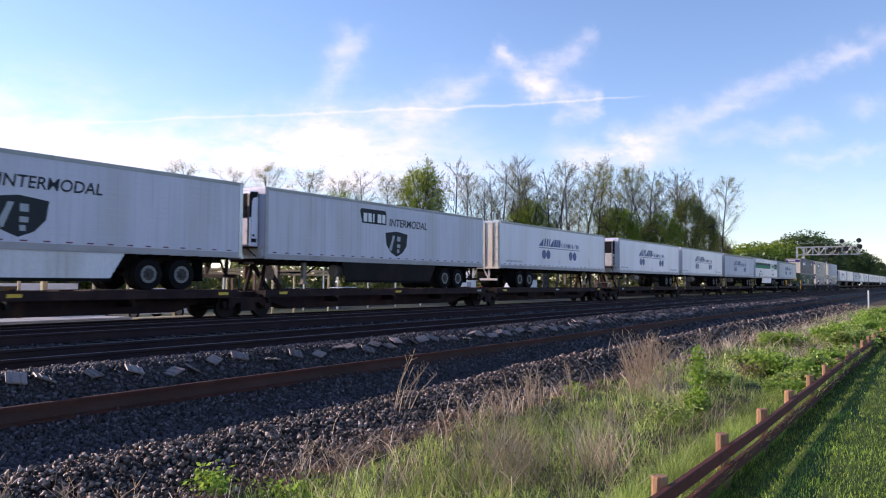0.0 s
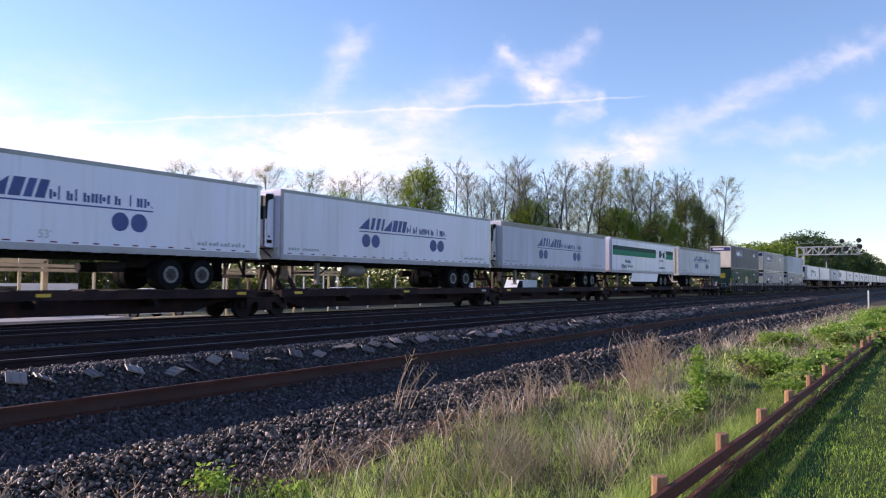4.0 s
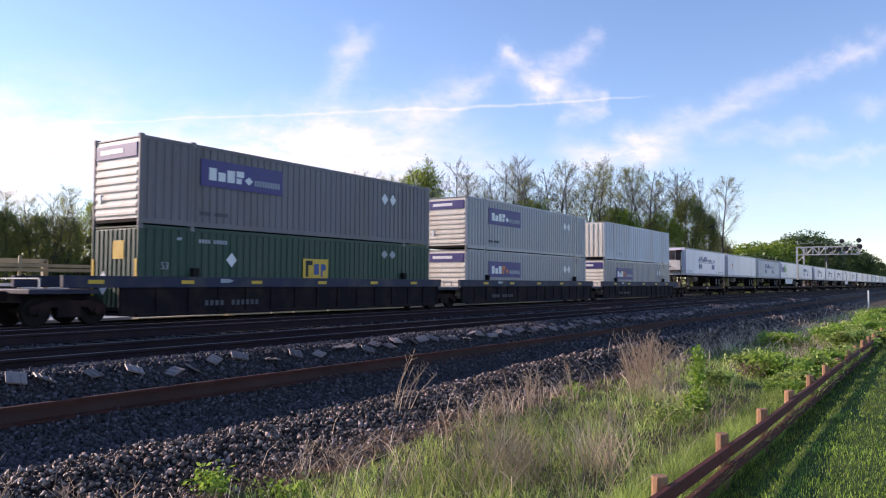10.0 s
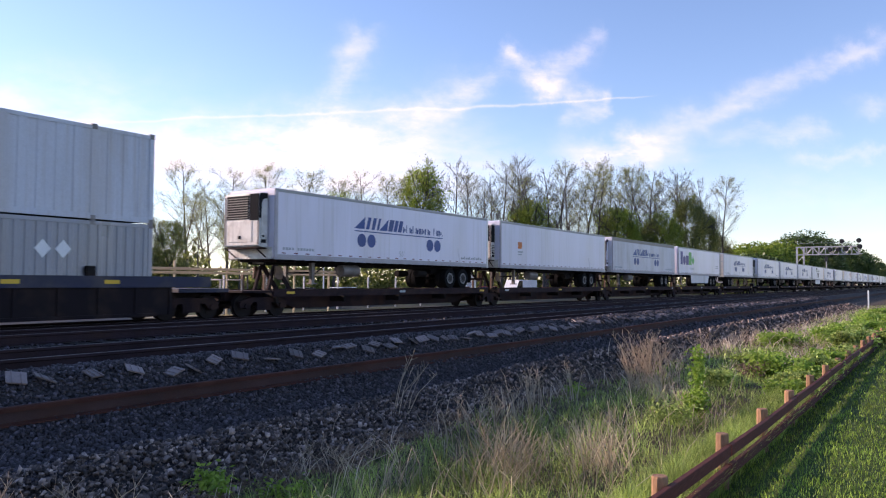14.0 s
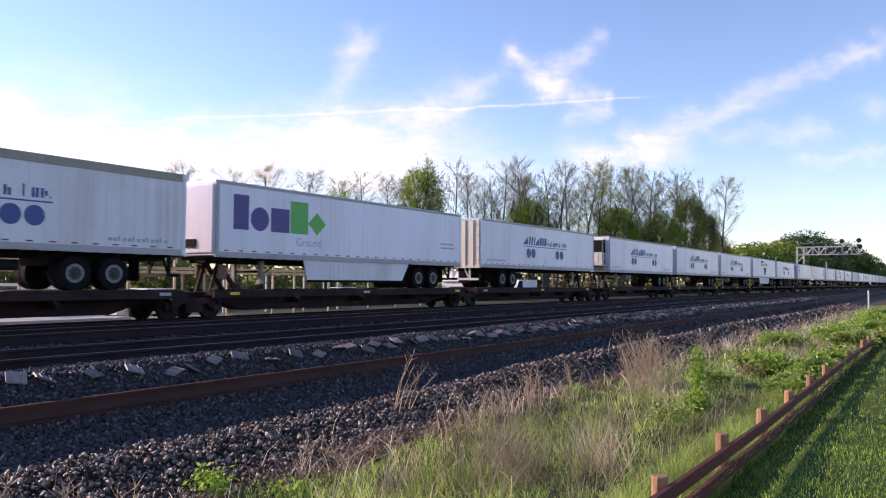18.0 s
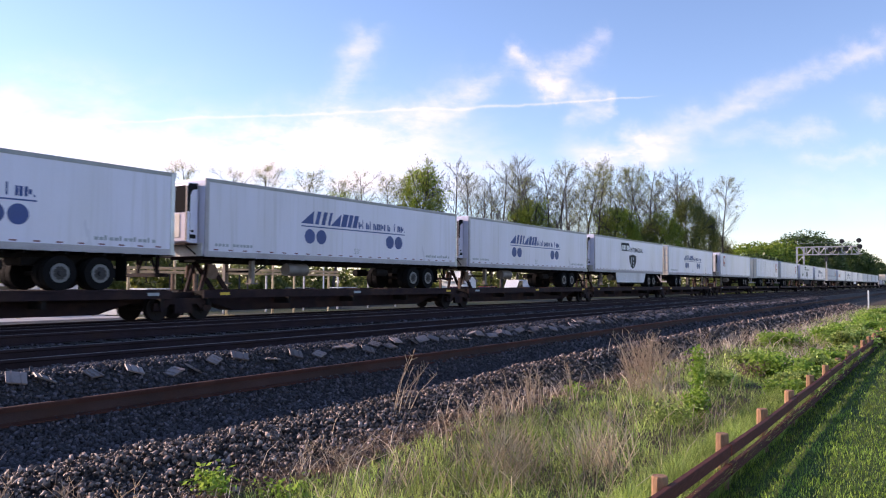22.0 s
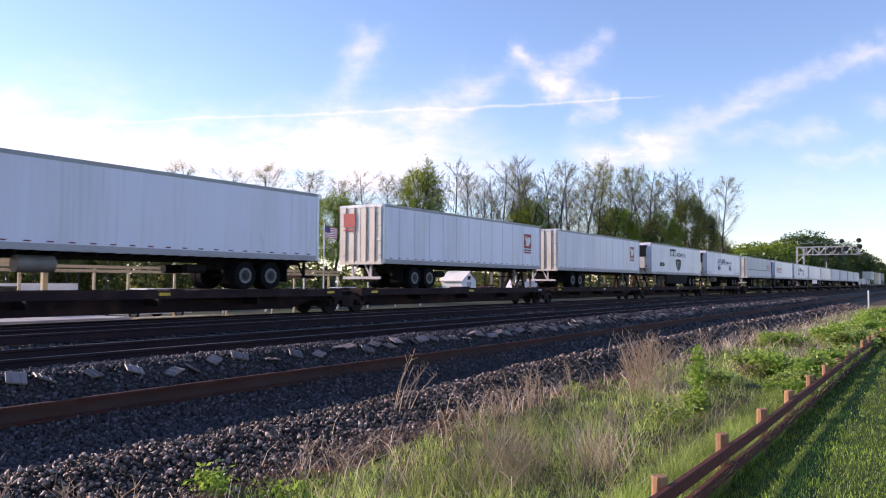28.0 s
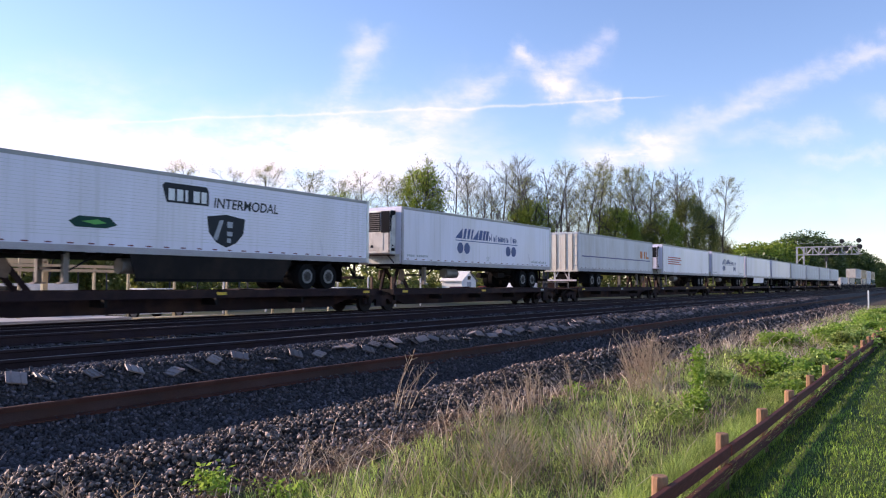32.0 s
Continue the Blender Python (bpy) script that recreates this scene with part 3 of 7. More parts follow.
def loose_rail():
    """A spare rail that lies along the slope, slightly bent, with a joint."""
    th = thing("loose_rail", pose(0, 7.75, -0.135), "long rusty brown spare rail lying on the ballast slope", "rail")
    def run(xa, xb, name, prof, material, label):
        m = Mesh()
        k, n = 60, len(prof)
        xs = [xa + (xb - xa) * (i / k) ** 1.6 for i in range(k + 1)]
        vs = []
        for x in xs:
            dy = 0.05 * math.sin(x * 0.13) + 0.025 * math.sin(x * 0.41 + 1)
            dz = 0.012 * math.sin(x * 0.31)
            vs += [(x, a + dy, b * 1.02 + dz) for a, b in prof]
        fs = [(i * n + j, (i + 1) * n + j, (i + 1) * n + (j + 1) % n, i * n + (j + 1) % n) for i in range(k) for j in range(n)]
        m.add(vs, fs + [tuple(range(n))])
        part(name, m, material, th, label)
    run(-12, 300, "rail_foot", [(-0.075, 0.0), (0.075, 0.0), (0.075, 0.014), (0.016, 0.034), (-0.016, 0.034), (-0.075, 0.014)], RUSTRAIL, "rusty flat foot of the rail")
    run(-12, 300, "rail_web", [(-0.011, 0.030), (0.011, 0.030), (0.011, 0.140), (-0.011, 0.140)], RUSTWEB, "dull grey-brown web of the rail")
    run(-12, 300, "rail_head", [(-0.036, 0.136), (0.036, 0.136), (0.037, 0.178), (0.026, 0.188), (-0.026, 0.188), (-0.037, 0.178)], RUSTRAIL, "rusty head of the rail")


loose_rail()


def tie_plates():
    """Steel tie plates strewn along the crest of the ballast shoulder."""
    m = Mesh()
    m.box(-0.17, 0.17, -0.10, 0.10, -0.011, 0.011, 0.004)
    m.box(-0.085, -0.070, -0.10, 0.10, 0.008, 0.022)
    m.box(0.070, 0.085, -0.10, 0.10, 0.008, 0.022)
    for a in (-0.13, 0.13):
        for b in (-0.05, 0.05):
            m.box(a - 0.012, a + 0.012, b - 0.012, b + 0.012, 0.009, 0.013)
    me = m.data("tie_plate", PLATE)
    rnd = random.Random(5)
    x = 3.45
    while x < 62:
        y = 8.32 + rnd.uniform(-0.09, 0.09)
        z = ground_z(x, y) + 0.04
        ob = new("tie_plate", me)
        tilt = rnd.choice([rnd.uniform(22, 36), rnd.uniform(10, 28), rnd.uniform(-6, 14)])
        ob.matrix_basis = pose(x, y, z + 0.035 * math.sin(radians(abs(tilt))), tilt, rnd.uniform(-16, 24), rnd.uniform(-55, 30)) @ Matrix.Diagonal((rnd.uniform(0.60, 0.74), rnd.uniform(0.72, 0.98), 0.9, 1.0))
        tagged(ob, "brown-grey steel tie plate lying on the ballast shoulder", "tie plate", "strewn tie plates")
        x += rnd.uniform(0.30, 0.58) if x < 9 else rnd.uniform(0.24, 0.46)


tie_plates()


# ---- loose stones ----
def stones(name, spots, seed, label, material=None, shards=False):
    """spots: arrays x, y, z, size. One object of tumbled stones."""
    rs = np.random.RandomState(seed)
    x, y, z, s = spots
    n = len(x)
    g = (1 + 5 ** 0.5) / 2
    ico = np.array([(-1, g, 0), (1, g, 0), (-1, -g, 0), (1, -g, 0), (0, -1, g), (0, 1, g), (0, -1, -g), (0, 1, -g), (g, 0, -1), (g, 0, 1), (-g, 0, -1), (-g, 0, 1)]) / 1.9
    tri = np.array([(0, 11, 5), (0, 5, 1), (0, 1, 7), (0, 7, 10), (0, 10, 11), (1, 5, 9), (5, 11, 4), (11, 10, 2), (10, 7, 6), (7, 1, 8), (3, 9, 4), (3, 4, 2), (3, 2, 6), (3, 6, 8), (3, 8, 9),
                    (4, 9, 5), (2, 4, 11), (6, 2, 10), (8, 6, 7), (9, 8, 1)])
    if shards:                                   # split blocks with sharp edges
        ico = np.array([(a, b, c) for a in (-0.62, 0.62) for b in (-0.62, 0.62) for c in (-0.62, 0.62)])
        tri = np.array([(0, 1, 3), (0, 3, 2), (4, 6, 7), (4, 7, 5), (0, 4, 5), (0, 5, 1), (2, 3, 7), (2, 7, 6), (0, 2, 6), (0, 6, 4), (1, 5, 7), (1, 7, 3)])
    k = len(ico)
    p = ico[None] * (1 + rs.uniform(-0.45, 0.35, (n, k, 1)) + (rs.uniform(-0.55, 0.55, (n, k, 3)) if shards else 0))
    p = p * np.stack([rs.uniform(0.7, 1.35, n), rs.uniform(0.6, 1.0, n), rs.uniform(0.45, 0.85, n)], 1)[:, None, :]
    q = rs.normal(size=(n, 4))
    q /= np.linalg.norm(q, axis=1)[:, None]
    w, a, b, c = q.T
    rot = np.stack([np.stack([1 - 2 * (b * b + c * c), 2 * (a * b - c * w), 2 * (a * c + b * w)], 1), np.stack([2 * (a * b + c * w), 1 - 2 * (a * a + c * c), 2 * (b * c - a * w)], 1),
                    np.stack([2 * (a * c - b * w), 2 * (b * c + a * w), 1 - 2 * (a * a + b * b)], 1)], 1)
    p = np.einsum("nij,nkj->nki", rot, p) * (s / 2)[:, None, None] + np.stack([x, y, z + s * 0.15], 1)[:, None, :]
    f = (tri[None] + (np.arange(n) * k)[:, None, None]).reshape(-1, 3)
    mesh_from_arrays(name, p.reshape(-1, 3), f, material or STONES, label, "ballast")


def mesh_from_arrays(name, verts, tris, material, label, category, kind="stuff", parent=None, smooth=False):
    me = bpy.data.meshes.new(name)
    me.vertices.add(len(verts))
    me.vertices.foreach_set("co", np.asarray(verts, np.float32).ravel())
    me.loops.add(len(tris) * 3)
    me.loops.foreach_set("vertex_index", np.asarray(tris, np.int32).ravel())
    me.polygons.add(len(tris))
    me.polygons.foreach_set("loop_start", np.arange(0, len(tris) * 3, 3, dtype=np.int32))
    me.materials.append(material)
    me.update(calc_edges=True)
    if smooth:
        me.polygons.foreach_set("use_smooth", [True] * len(me.polygons))
    ob = new(name, me)
    if parent:
        ob.parent = parent
        if label:
            ob["label"] = label
        return ob
    return tagged(ob, label, category, kind=kind)


def scatter(n, xr, yr, seed, full=9.0, power=2.0):
    """Spots over a strip, thinned with distance from the viewing place."""
    rs = np.random.RandomState(seed)
    x, y = rs.uniform(*xr, n), rs.uniform(*yr, n)
    r = np.hypot(x, y)
    keep = (rs.uniform(size=n) < np.minimum(1, (full / r) ** power)) & (x > y * 0.40 - 0.6)
    return x[keep], y[keep], r[keep], rs


def strip_edge(x):
    """Where the grass of the weedy strip ends towards the ballast."""
    return np.interp(x, [3, 4.4, 5.0, 5.8, 6.8, 8.2, 9.0, 11.5, 15, 24, 75], [4.6, 4.85, 4.95, 4.9, 5.0, 5.25, 4.95, 5.1, 5.2, 5.3, 5.2]) + 0.10 * np.sin(x * 3.1) + 0.08 * np.sin(x * 7.3 + 1)


def ballast_stones():
    x, y, r, rs = scatter(300000, (1.5, 70), (6.25, 9.2), 11, 7.5, 1.9)
    s = rs.uniform(0.030, 0.070, len(x)) * np.clip(r / 13, 1, 2.4)
    z = np.array([ground_z(a, b) for a, b in zip(x, y)])
    stones("ballast_slope", (x, y, z, s), 12, "loose grey crushed stone on the slope below the track")
    x, y, r, rs = scatter(150000, (1.5, 70), (4.9, 6.8), 15, 8.5, 1.7)
    low = strip_edge(x) + 0.30
    keep = (y > low) & (rs.uniform(size=len(x)) < 0.45 + 0.55 * np.clip((y - 5.7) / 0.5, 0, 1)) | (rs.uniform(size=len(x)) < 0.10)
    x, y, r = x[keep], y[keep], r[keep]
    s = (0.024 + 0.062 * rs.uniform(size=len(x)) ** 1.8) * np.clip(r / 14, 1, 2.0)
    z = np.array([ground_z(a, b) for a, b in zip(x, y)]) + rs.uniform(-0.03, 0.085, len(x)) * rs.uniform(0.2, 1.0, len(x))
    stones("ballast_toe", (x, y, z, s), 16, "coarse brown stone at the foot of the ballast slope", BROWNSTONE, True)
    x, y, r, rs = scatter(90000, (4, 90), (9.0, 20.5), 13, 9, 1.6)
    s = rs.uniform(0.05, 0.09, len(x)) * np.clip(r / 18, 1, 2.2)
    z = np.interp(y, PY, PZ)
    stones("ballast_bed", (x, y, z, s), 14, "crushed stone between the rails, its grey darkened as in shade", BEDSTONE)


ballast_stones()

# ---- the train ----
YC, DECK = 22.545, 1.05            # its centre line, and the height of the car decks over the rail
LENGTH, HALF = 16.15, 1.295
RUN = [(0, 7.85), (2, 34.64), (4, 61.41), (6, 88.2), (8, 114.87), (10, 141.93), (12, 169.4), (14, 197.01), (16, 224.69), (18, 252.46), (20, 280.15), (22, 307.76),
       (24, 335.31), (26, 362.88), (28, 390.53), (30, 418.11), (32, 445.52)]
MOVING = []                        # (thing, place along the train, height)
WHEELSETS = []
CACHE = {}


def ride(ob, u, z):
    MOVING.append((ob, u, z))
    ob.matrix_basis = pose(u - RUN[0][1], YC, z)
    return ob


def flat(name, parent, material, polys, y, label="", thick=0.004):
    """Flat marking on the near side: polygons in x, z."""
    m = Mesh()
    for p in polys:
        k = len(p)
        m.add([(a, y - thick, b) for a, b in p] + [(a, y + 0.002, b) for a, b in p], [tuple(range(k)), tuple(range(2 * k - 1, k - 1, -1))] + [(i, i + k, (i + 1) % k + k, (i + 1) % k) for i in range(k)])
    return part(name, m, material, parent, label)


def rect(x0, x1, z0, z1, sl=0.0):
    return [(x0, z0), (x1, z0), (x1 + sl * (z1 - z0), z1), (x0 + sl * (z1 - z0), z1)]


def disc(x, z, r, n=28):
    return [(x + r * math.cos(2 * math.pi * i / n), z + r * math.sin(2 * math.pi * i / n)) for i in range(n)]


def mark_round(th, flip=False):
    """Shipper's mark: a heavy slanted wordmark as plain shapes, a lighter word as small shapes, an underline and four blue discs."""
    y = -HALF - 0.006
    x0, k, z0, z1, sl = (5.03, 0.92, 2.65, 3.14, 0.30) if flip else (4.66, 1.0, 2.63, 3.17, 0.30)
    q = lambda x: x0 + (x - 4.66) * k
    flat("wordmark", th, BLUE, [[(q(4.66), z0), (q(5.36), z0), (q(5.40), z1)]], y, "blue slanted wedge of the wordmark")
    for a, w, top in ((5.46, 0.22, 1.0), (5.84, 0.22, 1.0), (6.22, 0.15, 1.0), (7.04, 0.34, 1.0), (7.46, 0.24, 1.0), (7.78, 0.28, 1.0)):
        flat("wordmark", th, BLUE, [rect(q(a), q(a + w), z0, z0 + (z1 - z0) * top, sl)], y, "blue slanted bar of the wordmark")
    flat("wordmark", th, BLUE, [[(q(6.40), z0), (q(6.98), z0), (q(7.08), z1)]], y, "blue slanted wedge of the wordmark")
    for i, (w, h) in enumerate(((0.20, 0.28), (0.06, 0.40), (0.19, 0.28), (0.07, 0.36), (0.21, 0.28), (0.21, 0.28), (0.20, 0.28), (0.11, 0.28), (0.20, 0.28), (0.0, 0), (0.06, 0.36), (0.20, 0.28), (0.20, 0.28), (0.05, 0.06))):
        if w:
            a = 8.20 + 0.255 * i
            flat("small_wordmark", th, BLUE, [rect(q(a), q(a + w * 0.86), z0, z0 + h)] if w < 0.12 else [rect(q(a), q(a + w * 0.42), z0, z0 + h), rect(q(a + w * 0.56), q(a + w), z0 + (0.0 if i % 3 else 0.07), z0 + h - (0.0 if i % 2 else 0.07))], y, "thin blue bars")
    flat("underline", th, BLUE, [rect(q(4.7), q(11.6), z0 - 0.13, z0 - 0.085)], y, "thin blue line")
    for cx in (5.80, 6.42, 9.92, 10.58) if flip else (5.18, 5.85, 10.44, 11.10):
        flat("disc", th, BLUE, [disc(cx, 2.12, 0.295)], y, "round blue spot")
    wx = 0.71 if flip else 13.35
    flat("side_lettering", th, GREYM, [rect(wx + 0.165 * i, wx + 0.165 * i + (0.12, 0.13, 0.07)[i % 3], 1.52, 1.52 + (0.10, 0.10, 0.15)[i % 3]) for i in range(13)], y, "small grey line of writing")
    if not flip:
        flat("side_lettering", th, GREYM, [rect(0.45 + 0.16 * i, 0.56 + 0.16 * i, 1.52, 1.62) for i in range(11) if i != 4], y, "small grey line of writing")
    part("length_mark", lettering("53'", 0.34, GREYM, 7.9, 1.50, y - 0.004), GREYM, th)


def mark_shield(th, green=False):
    """Dark slanted nameplate, the word INTERMODAL and a dark shield."""
    y = -HALF - 0.006
    back = lambda polys, d=0.65: [[(p - d, q) for p, q in poly] for poly in polys]
    flat("nameplate", th, BLACKM, back([[(6.35, 2.90), (8.05, 2.90), (8.05, 3.40), (7.95, 3.55), (6.28, 3.55), (6.18, 3.45)]]), y, "dark plate with white bars")
    flat("nameplate_bars", th, WHITEM, back([rect(6.42 + 0.33 * i, 6.42 + 0.33 * i + (0.24, 0.24, 0.1, 0.26, 0.22)[i], 2.97, 3.36) for i in range(5)]), y - 0.004)
    part("lettering", lettering("INTERMODAL", 0.50, BLACKM, 7.6, 2.88, y - 0.003, 0.12, 0.98, 0.007), BLACKM, th)
    flat("shield", th, BLACKM, back([[(8.0, 2.55), (8.85, 2.66), (9.7, 2.55), (9.62, 2.0), (9.3, 1.66), (8.85, 1.48), (8.4, 1.66), (8.08, 2.0)]]), y, "dark shield emblem")
    flat("shield_bars", th, GREYM, back([[(8.28, 1.80), (8.44, 1.72), (8.72, 2.45), (8.55, 2.45)], rect(8.88, 9.12, 2.20, 2.42), rect(8.88, 9.12, 1.90, 2.06), rect(8.88, 9.05, 1.66, 1.82)]), y - 0.004)
    if green:
        flat("green_badge", th, DKGREEN, back([[(4.0, 2.05), (4.3, 2.22), (5.3, 2.22), (5.55, 2.0), (5.2, 1.88), (4.2, 1.88)]], 1.6), y, "dark green oval badge")
        flat("green_badge_light", th, GREENM, back([[(4.4, 2.06), (4.9, 2.14), (5.2, 2.04), (4.8, 1.98)]], 1.6), y - 0.004)


def mark_parcel(th):
    """Large purple and green block letters as plain shapes, a grey word under them."""
    y = -HALF - 0.006
    z0, z1 = 2.18, 3.46
    for p in (rect(0.80, 1.52, z0, z1), disc(2.06, 2.62, 0.45), rect(2.62, 3.58, z0, 3.10)):
        flat("purple_block", th, PURPLE, [p], y, "purple block shape")
    for p in (rect(3.64, 4.62, z0, z1), [(4.62, 2.64), (5.14, z0), (5.66, 2.64), (5.14, 3.10)]):
        flat("green_block", th, GREENM, [p], y, "green block shape")
    part("lettering", lettering("Ground", 0.46, GREYM, 3.95, 1.70, y - 0.003), GREYM, th)
    flat("side_lettering", th, GREYM, [rect(14.2, 15.4, 2.2, 2.28), rect(14.2, 15.5, 2.0, 2.08)], y)


def mark_stripe(th):
    """A broad two-tone green band, a white chevron field with dark bars, and small writing."""
    y = -HALF - 0.006
    flat("upper_band", th, DKGREEN, [[(0.35, 2.95), (11.0, 2.95), (10.75, 3.28), (0.35, 3.28)], [(13.6, 2.95), (15.9, 2.95), (15.9, 3.28), (13.3, 3.28)]], y, "dark green band")
    flat("lower_band", th, STRIPE, [[(0.35, 2.52), (10.75, 2.52), (11.0, 2.95), (0.35, 2.95)], [(13.3, 2.52), (15.9, 2.52), (15.9, 2.95), (13.6, 2.95)]], y, "green band")
    for a, d in ((11.12, -0.28), (13.38, 0.28)):
        flat("chevron", th, WHITEM, [[(a, 2.52), (a + 0.22, 2.52), (a + 0.22 + d, 2.90), (a + 0.22, 3.28), (a, 3.28), (a + d, 2.90)]], y - 0.002, "pale chevron")
    flat("emblem_bars", th, DKGREEN, [rect(11.75, 12.3, 2.62, 3.25, 0.1), rect(12.42, 12.66, 2.8, 3.05), rect(12.78, 13.3, 2.62, 3.1, 0.1)], y, "dark green block shapes")
    part("lettering", lettering("CARRIERS", 0.28, DKGREEN, 11.7, 2.24, y - 0.003, 0.1, 1.0, 0.003), DKGREEN, th)
    part("lettering", lettering("Available", 0.42, DKGREEN, 2.95, 1.95, y - 0.003, 0.2, 0.92, 0.004), DKGREEN, th)
    part("lettering", lettering("Liftgate Service", 0.44, DKGREEN, 2.12, 1.55, y - 0.003, 0.2, 1.0, 0.004), DKGREEN, th)
    flat("side_lettering", th, BLACKM, [rect(11.9 + 0.17 * i, 12.02 + 0.17 * i, 1.62, 1.76) for i in range(9)], y)


def mark_red(th, x, z, w=0.95):
    y = -HALF - 0.006
    flat("red_square", th, REDM, [rect(x, x + w, z, z + 0.88)], y, "red square emblem")
    flat("white_figure", th, WHITEM, [[(x + w * a, z + 0.88 * c) for a, c in ((0.08, 0.72), (0.16, 0.92), (0.30, 0.62), (0.42, 0.90), (0.52, 0.66), (0.72, 0.84), (0.90, 0.70), (0.86, 0.40), (0.55, 0.14), (0.22, 0.20), (0.30, 0.42))]], y - 0.004)
    flat("dark_caption", th, BLACKM, [rect(x, x + w, z - 0.14, z - 0.07)], y)
    flat("red_caption", th, REDM, [rect(x, x + w, z - 0.30, z - 0.20)], y)


def wheel_near(th, x, y, out):
    tyre = part("tyre", CACHE.setdefault("tyre", Mesh().cyl(0, 0, 0, 0.5, -0.14, 0.14, "y", 28).data("tyre", RUBBER)), RUBBER, th, at=pose(x, y, 0.5))
    k = ("rim", out)
    if k not in CACHE:
        m = Mesh().cyl(0, 0, 0, 0.285, out * 0.10, out * 0.146, "y", 24)
        for i in range(8):
            a = i * math.pi / 4
            m.cyl(0.19 * math.cos(a), 0, 0.19 * math.sin(a), 0.018, out * 0.14, out * 0.165, "y", 6)
        CACHE[k] = m.data("rim", RIM)
    part("rim", CACHE[k], RIM, tyre)
    hub = ("hub", out)
    if hub not in CACHE:
        CACHE[hub] = Mesh().cyl(0, 0, 0, 0.205, out * 0.10, out * 0.150, "y", 18).cyl(0, 0, 0, 0.09, out * 0.15, out * 0.20, "y", 12, 0.07).data("hub", HUBM)
    part("hub", CACHE[hub], HUBM, tyre)


def trailer(u, flip, style, label, unit="", paint=None, seams=0, skirt="", tank=True, cat="trailer", roofcol=None, rail=0.125, lines=0):
    """A highway trailer on the train. Not flipped: its nose to the left (towards -x); flipped: its doors to the left.
    Parts are laid out nose first and mirrored when flipped."""
    paint = paint or WHITE
    th = ride(thing("semi_trailer", pose(0, 0, 0), label, cat, "trailers on the train"), u, DECK)
    mi = LENGTH if flip else None
    M = lambda: Mesh(mirror=mi)
    L, h = LENGTH, HALF
    part("body", M().box(0, L, -h, h, 1.20, 3.86, 0.03), paint, th)
    part("roof", M().box(0.02, L - 0.02, -h + 0.03, h - 0.03, 3.855, 3.90, 0.015), WHITE, th)
    for s in (-1, 1):
        part("top_rail", M().box(0.0, L, s * h - 0.015, s * h + 0.015, 3.885 - rail, 3.885), roofcol or ALUROOF, th, "weathered metal roof rail")
        part("bottom_rail", M().box(0.0, L, s * h - 0.018, s * h + 0.018, 1.14, 1.34), RAILGREY, th, "dusty riveted bottom rail")
        tape = M()
        for i in range(24):
            x = 0.4 + i * 0.655
            tape.box(x, x + 0.20, s * (h + 0.006) - 0.003, s * (h + 0.006) + 0.003, 1.375, 1.415)
        tagged(part("reflective_tape", tape, REDTAPE, th, "dashes of dark red tape"), kind="stuff")
    for s in (-1, 1):
        part("corner_post", M().box(0.0, 0.16, s * h - 0.02, s * h + 0.02, 1.2, 3.8, 0.01), RAILGREY, th)
        part("rear_post", M().box(L - 0.14, L + 0.01, s * h - 0.02, s * h + 0.02, 1.14, 3.86, 0.01), ALU if paint in (WHITE, DUSTY) else paint, th)
    if seams:
        sm = M()
        for i in range(1, seams):
            x = L * i / seams
            sm.box(x - 0.012, x + 0.012, -h - 0.006, -h + 0.002, 1.36, 3.76)
            sm.box(x - 0.012, x + 0.012, h - 0.002, h + 0.006, 1.36, 3.76)
        tagged(part("panel_seams", sm, SEAMM if seams < 20 else paint, th), kind="stuff")
    if lines:
        hl = M()
        for i in range(lines):
            z = 1.62 + i * 2.1 / lines
            hl.box(0.2, L - 0.2, -h - 0.004, -h + 0.002, z, z + 0.012)
        tagged(part("panel_lines", hl, ALU, th), kind="stuff")
    # underframe
    beams = M()
    for y in (-0.45, 0.45):
        beams.box(0.3, L - 0.3, y - 0.05, y + 0.05, 0.95, 1.16)
    for i in range(26):
        beams.box(0.5 + i * 0.6, 0.58 + i * 0.6, -h + 0.05, h - 0.05, 1.06, 1.15)
    part("underframe", beams, UNDER, th)
    part("coupler_plate", M().box(0.25, 1.6, -0.9, 0.9, 1.05, 1.17), STEEL, th)
    for y in (-0.75, 0.75):
        leg = part("landing_leg", M().box(2.55, 2.72, y - 0.08, y + 0.08, 0.22, 1.12), LEGM, th)
        part("landing_foot", M().box(2.45, 2.82, y - 0.14, y + 0.14, 0.18, 0.23), LEGM, leg)
    part("landing_brace", M().prism([(2.66, 0.55), (2.72, 0.55), (3.7, 1.1), (3.6, 1.1)], "y", -0.78, -0.72), UNDER, th)
    part("landing_crossbar", M().box(2.58, 2.68, -0.75, 0.75, 0.62, 0.70), UNDER, th)
    if tank and unit:
        # tank body coloured dark for the shadow under the trailer; only its end is pale
        part("fuel_tank", M().cyl(0, -0.78, 0.76, 0.25, 4.35, 5.45, "x", 20), LEGM, th, "cylindrical fuel tank in a shade-darkened grey", smooth=False)
        part("tank_end", M().cyl(0, -0.78, 0.76, 0.24, 5.45, 5.50, "x", 20, 0.17), UNITW, th, "pale domed end of the tank")
    # running gear
    ax = (12.35, 13.60)
    part("bogie_frame", M().box(11.6, 14.4, -0.55, 0.55, 0.72, 0.95, 0.02), UNDER, th)
    for a in ax:
        x = (L - a) if flip else a
        part("axle", Mesh().cyl(x, 0, 0.5, 0.07, -1.0, 1.0, "y", 10), UNDER, th)
        for s in (-1, 1):
            wheel_near(th, x, s * 1.12, s)
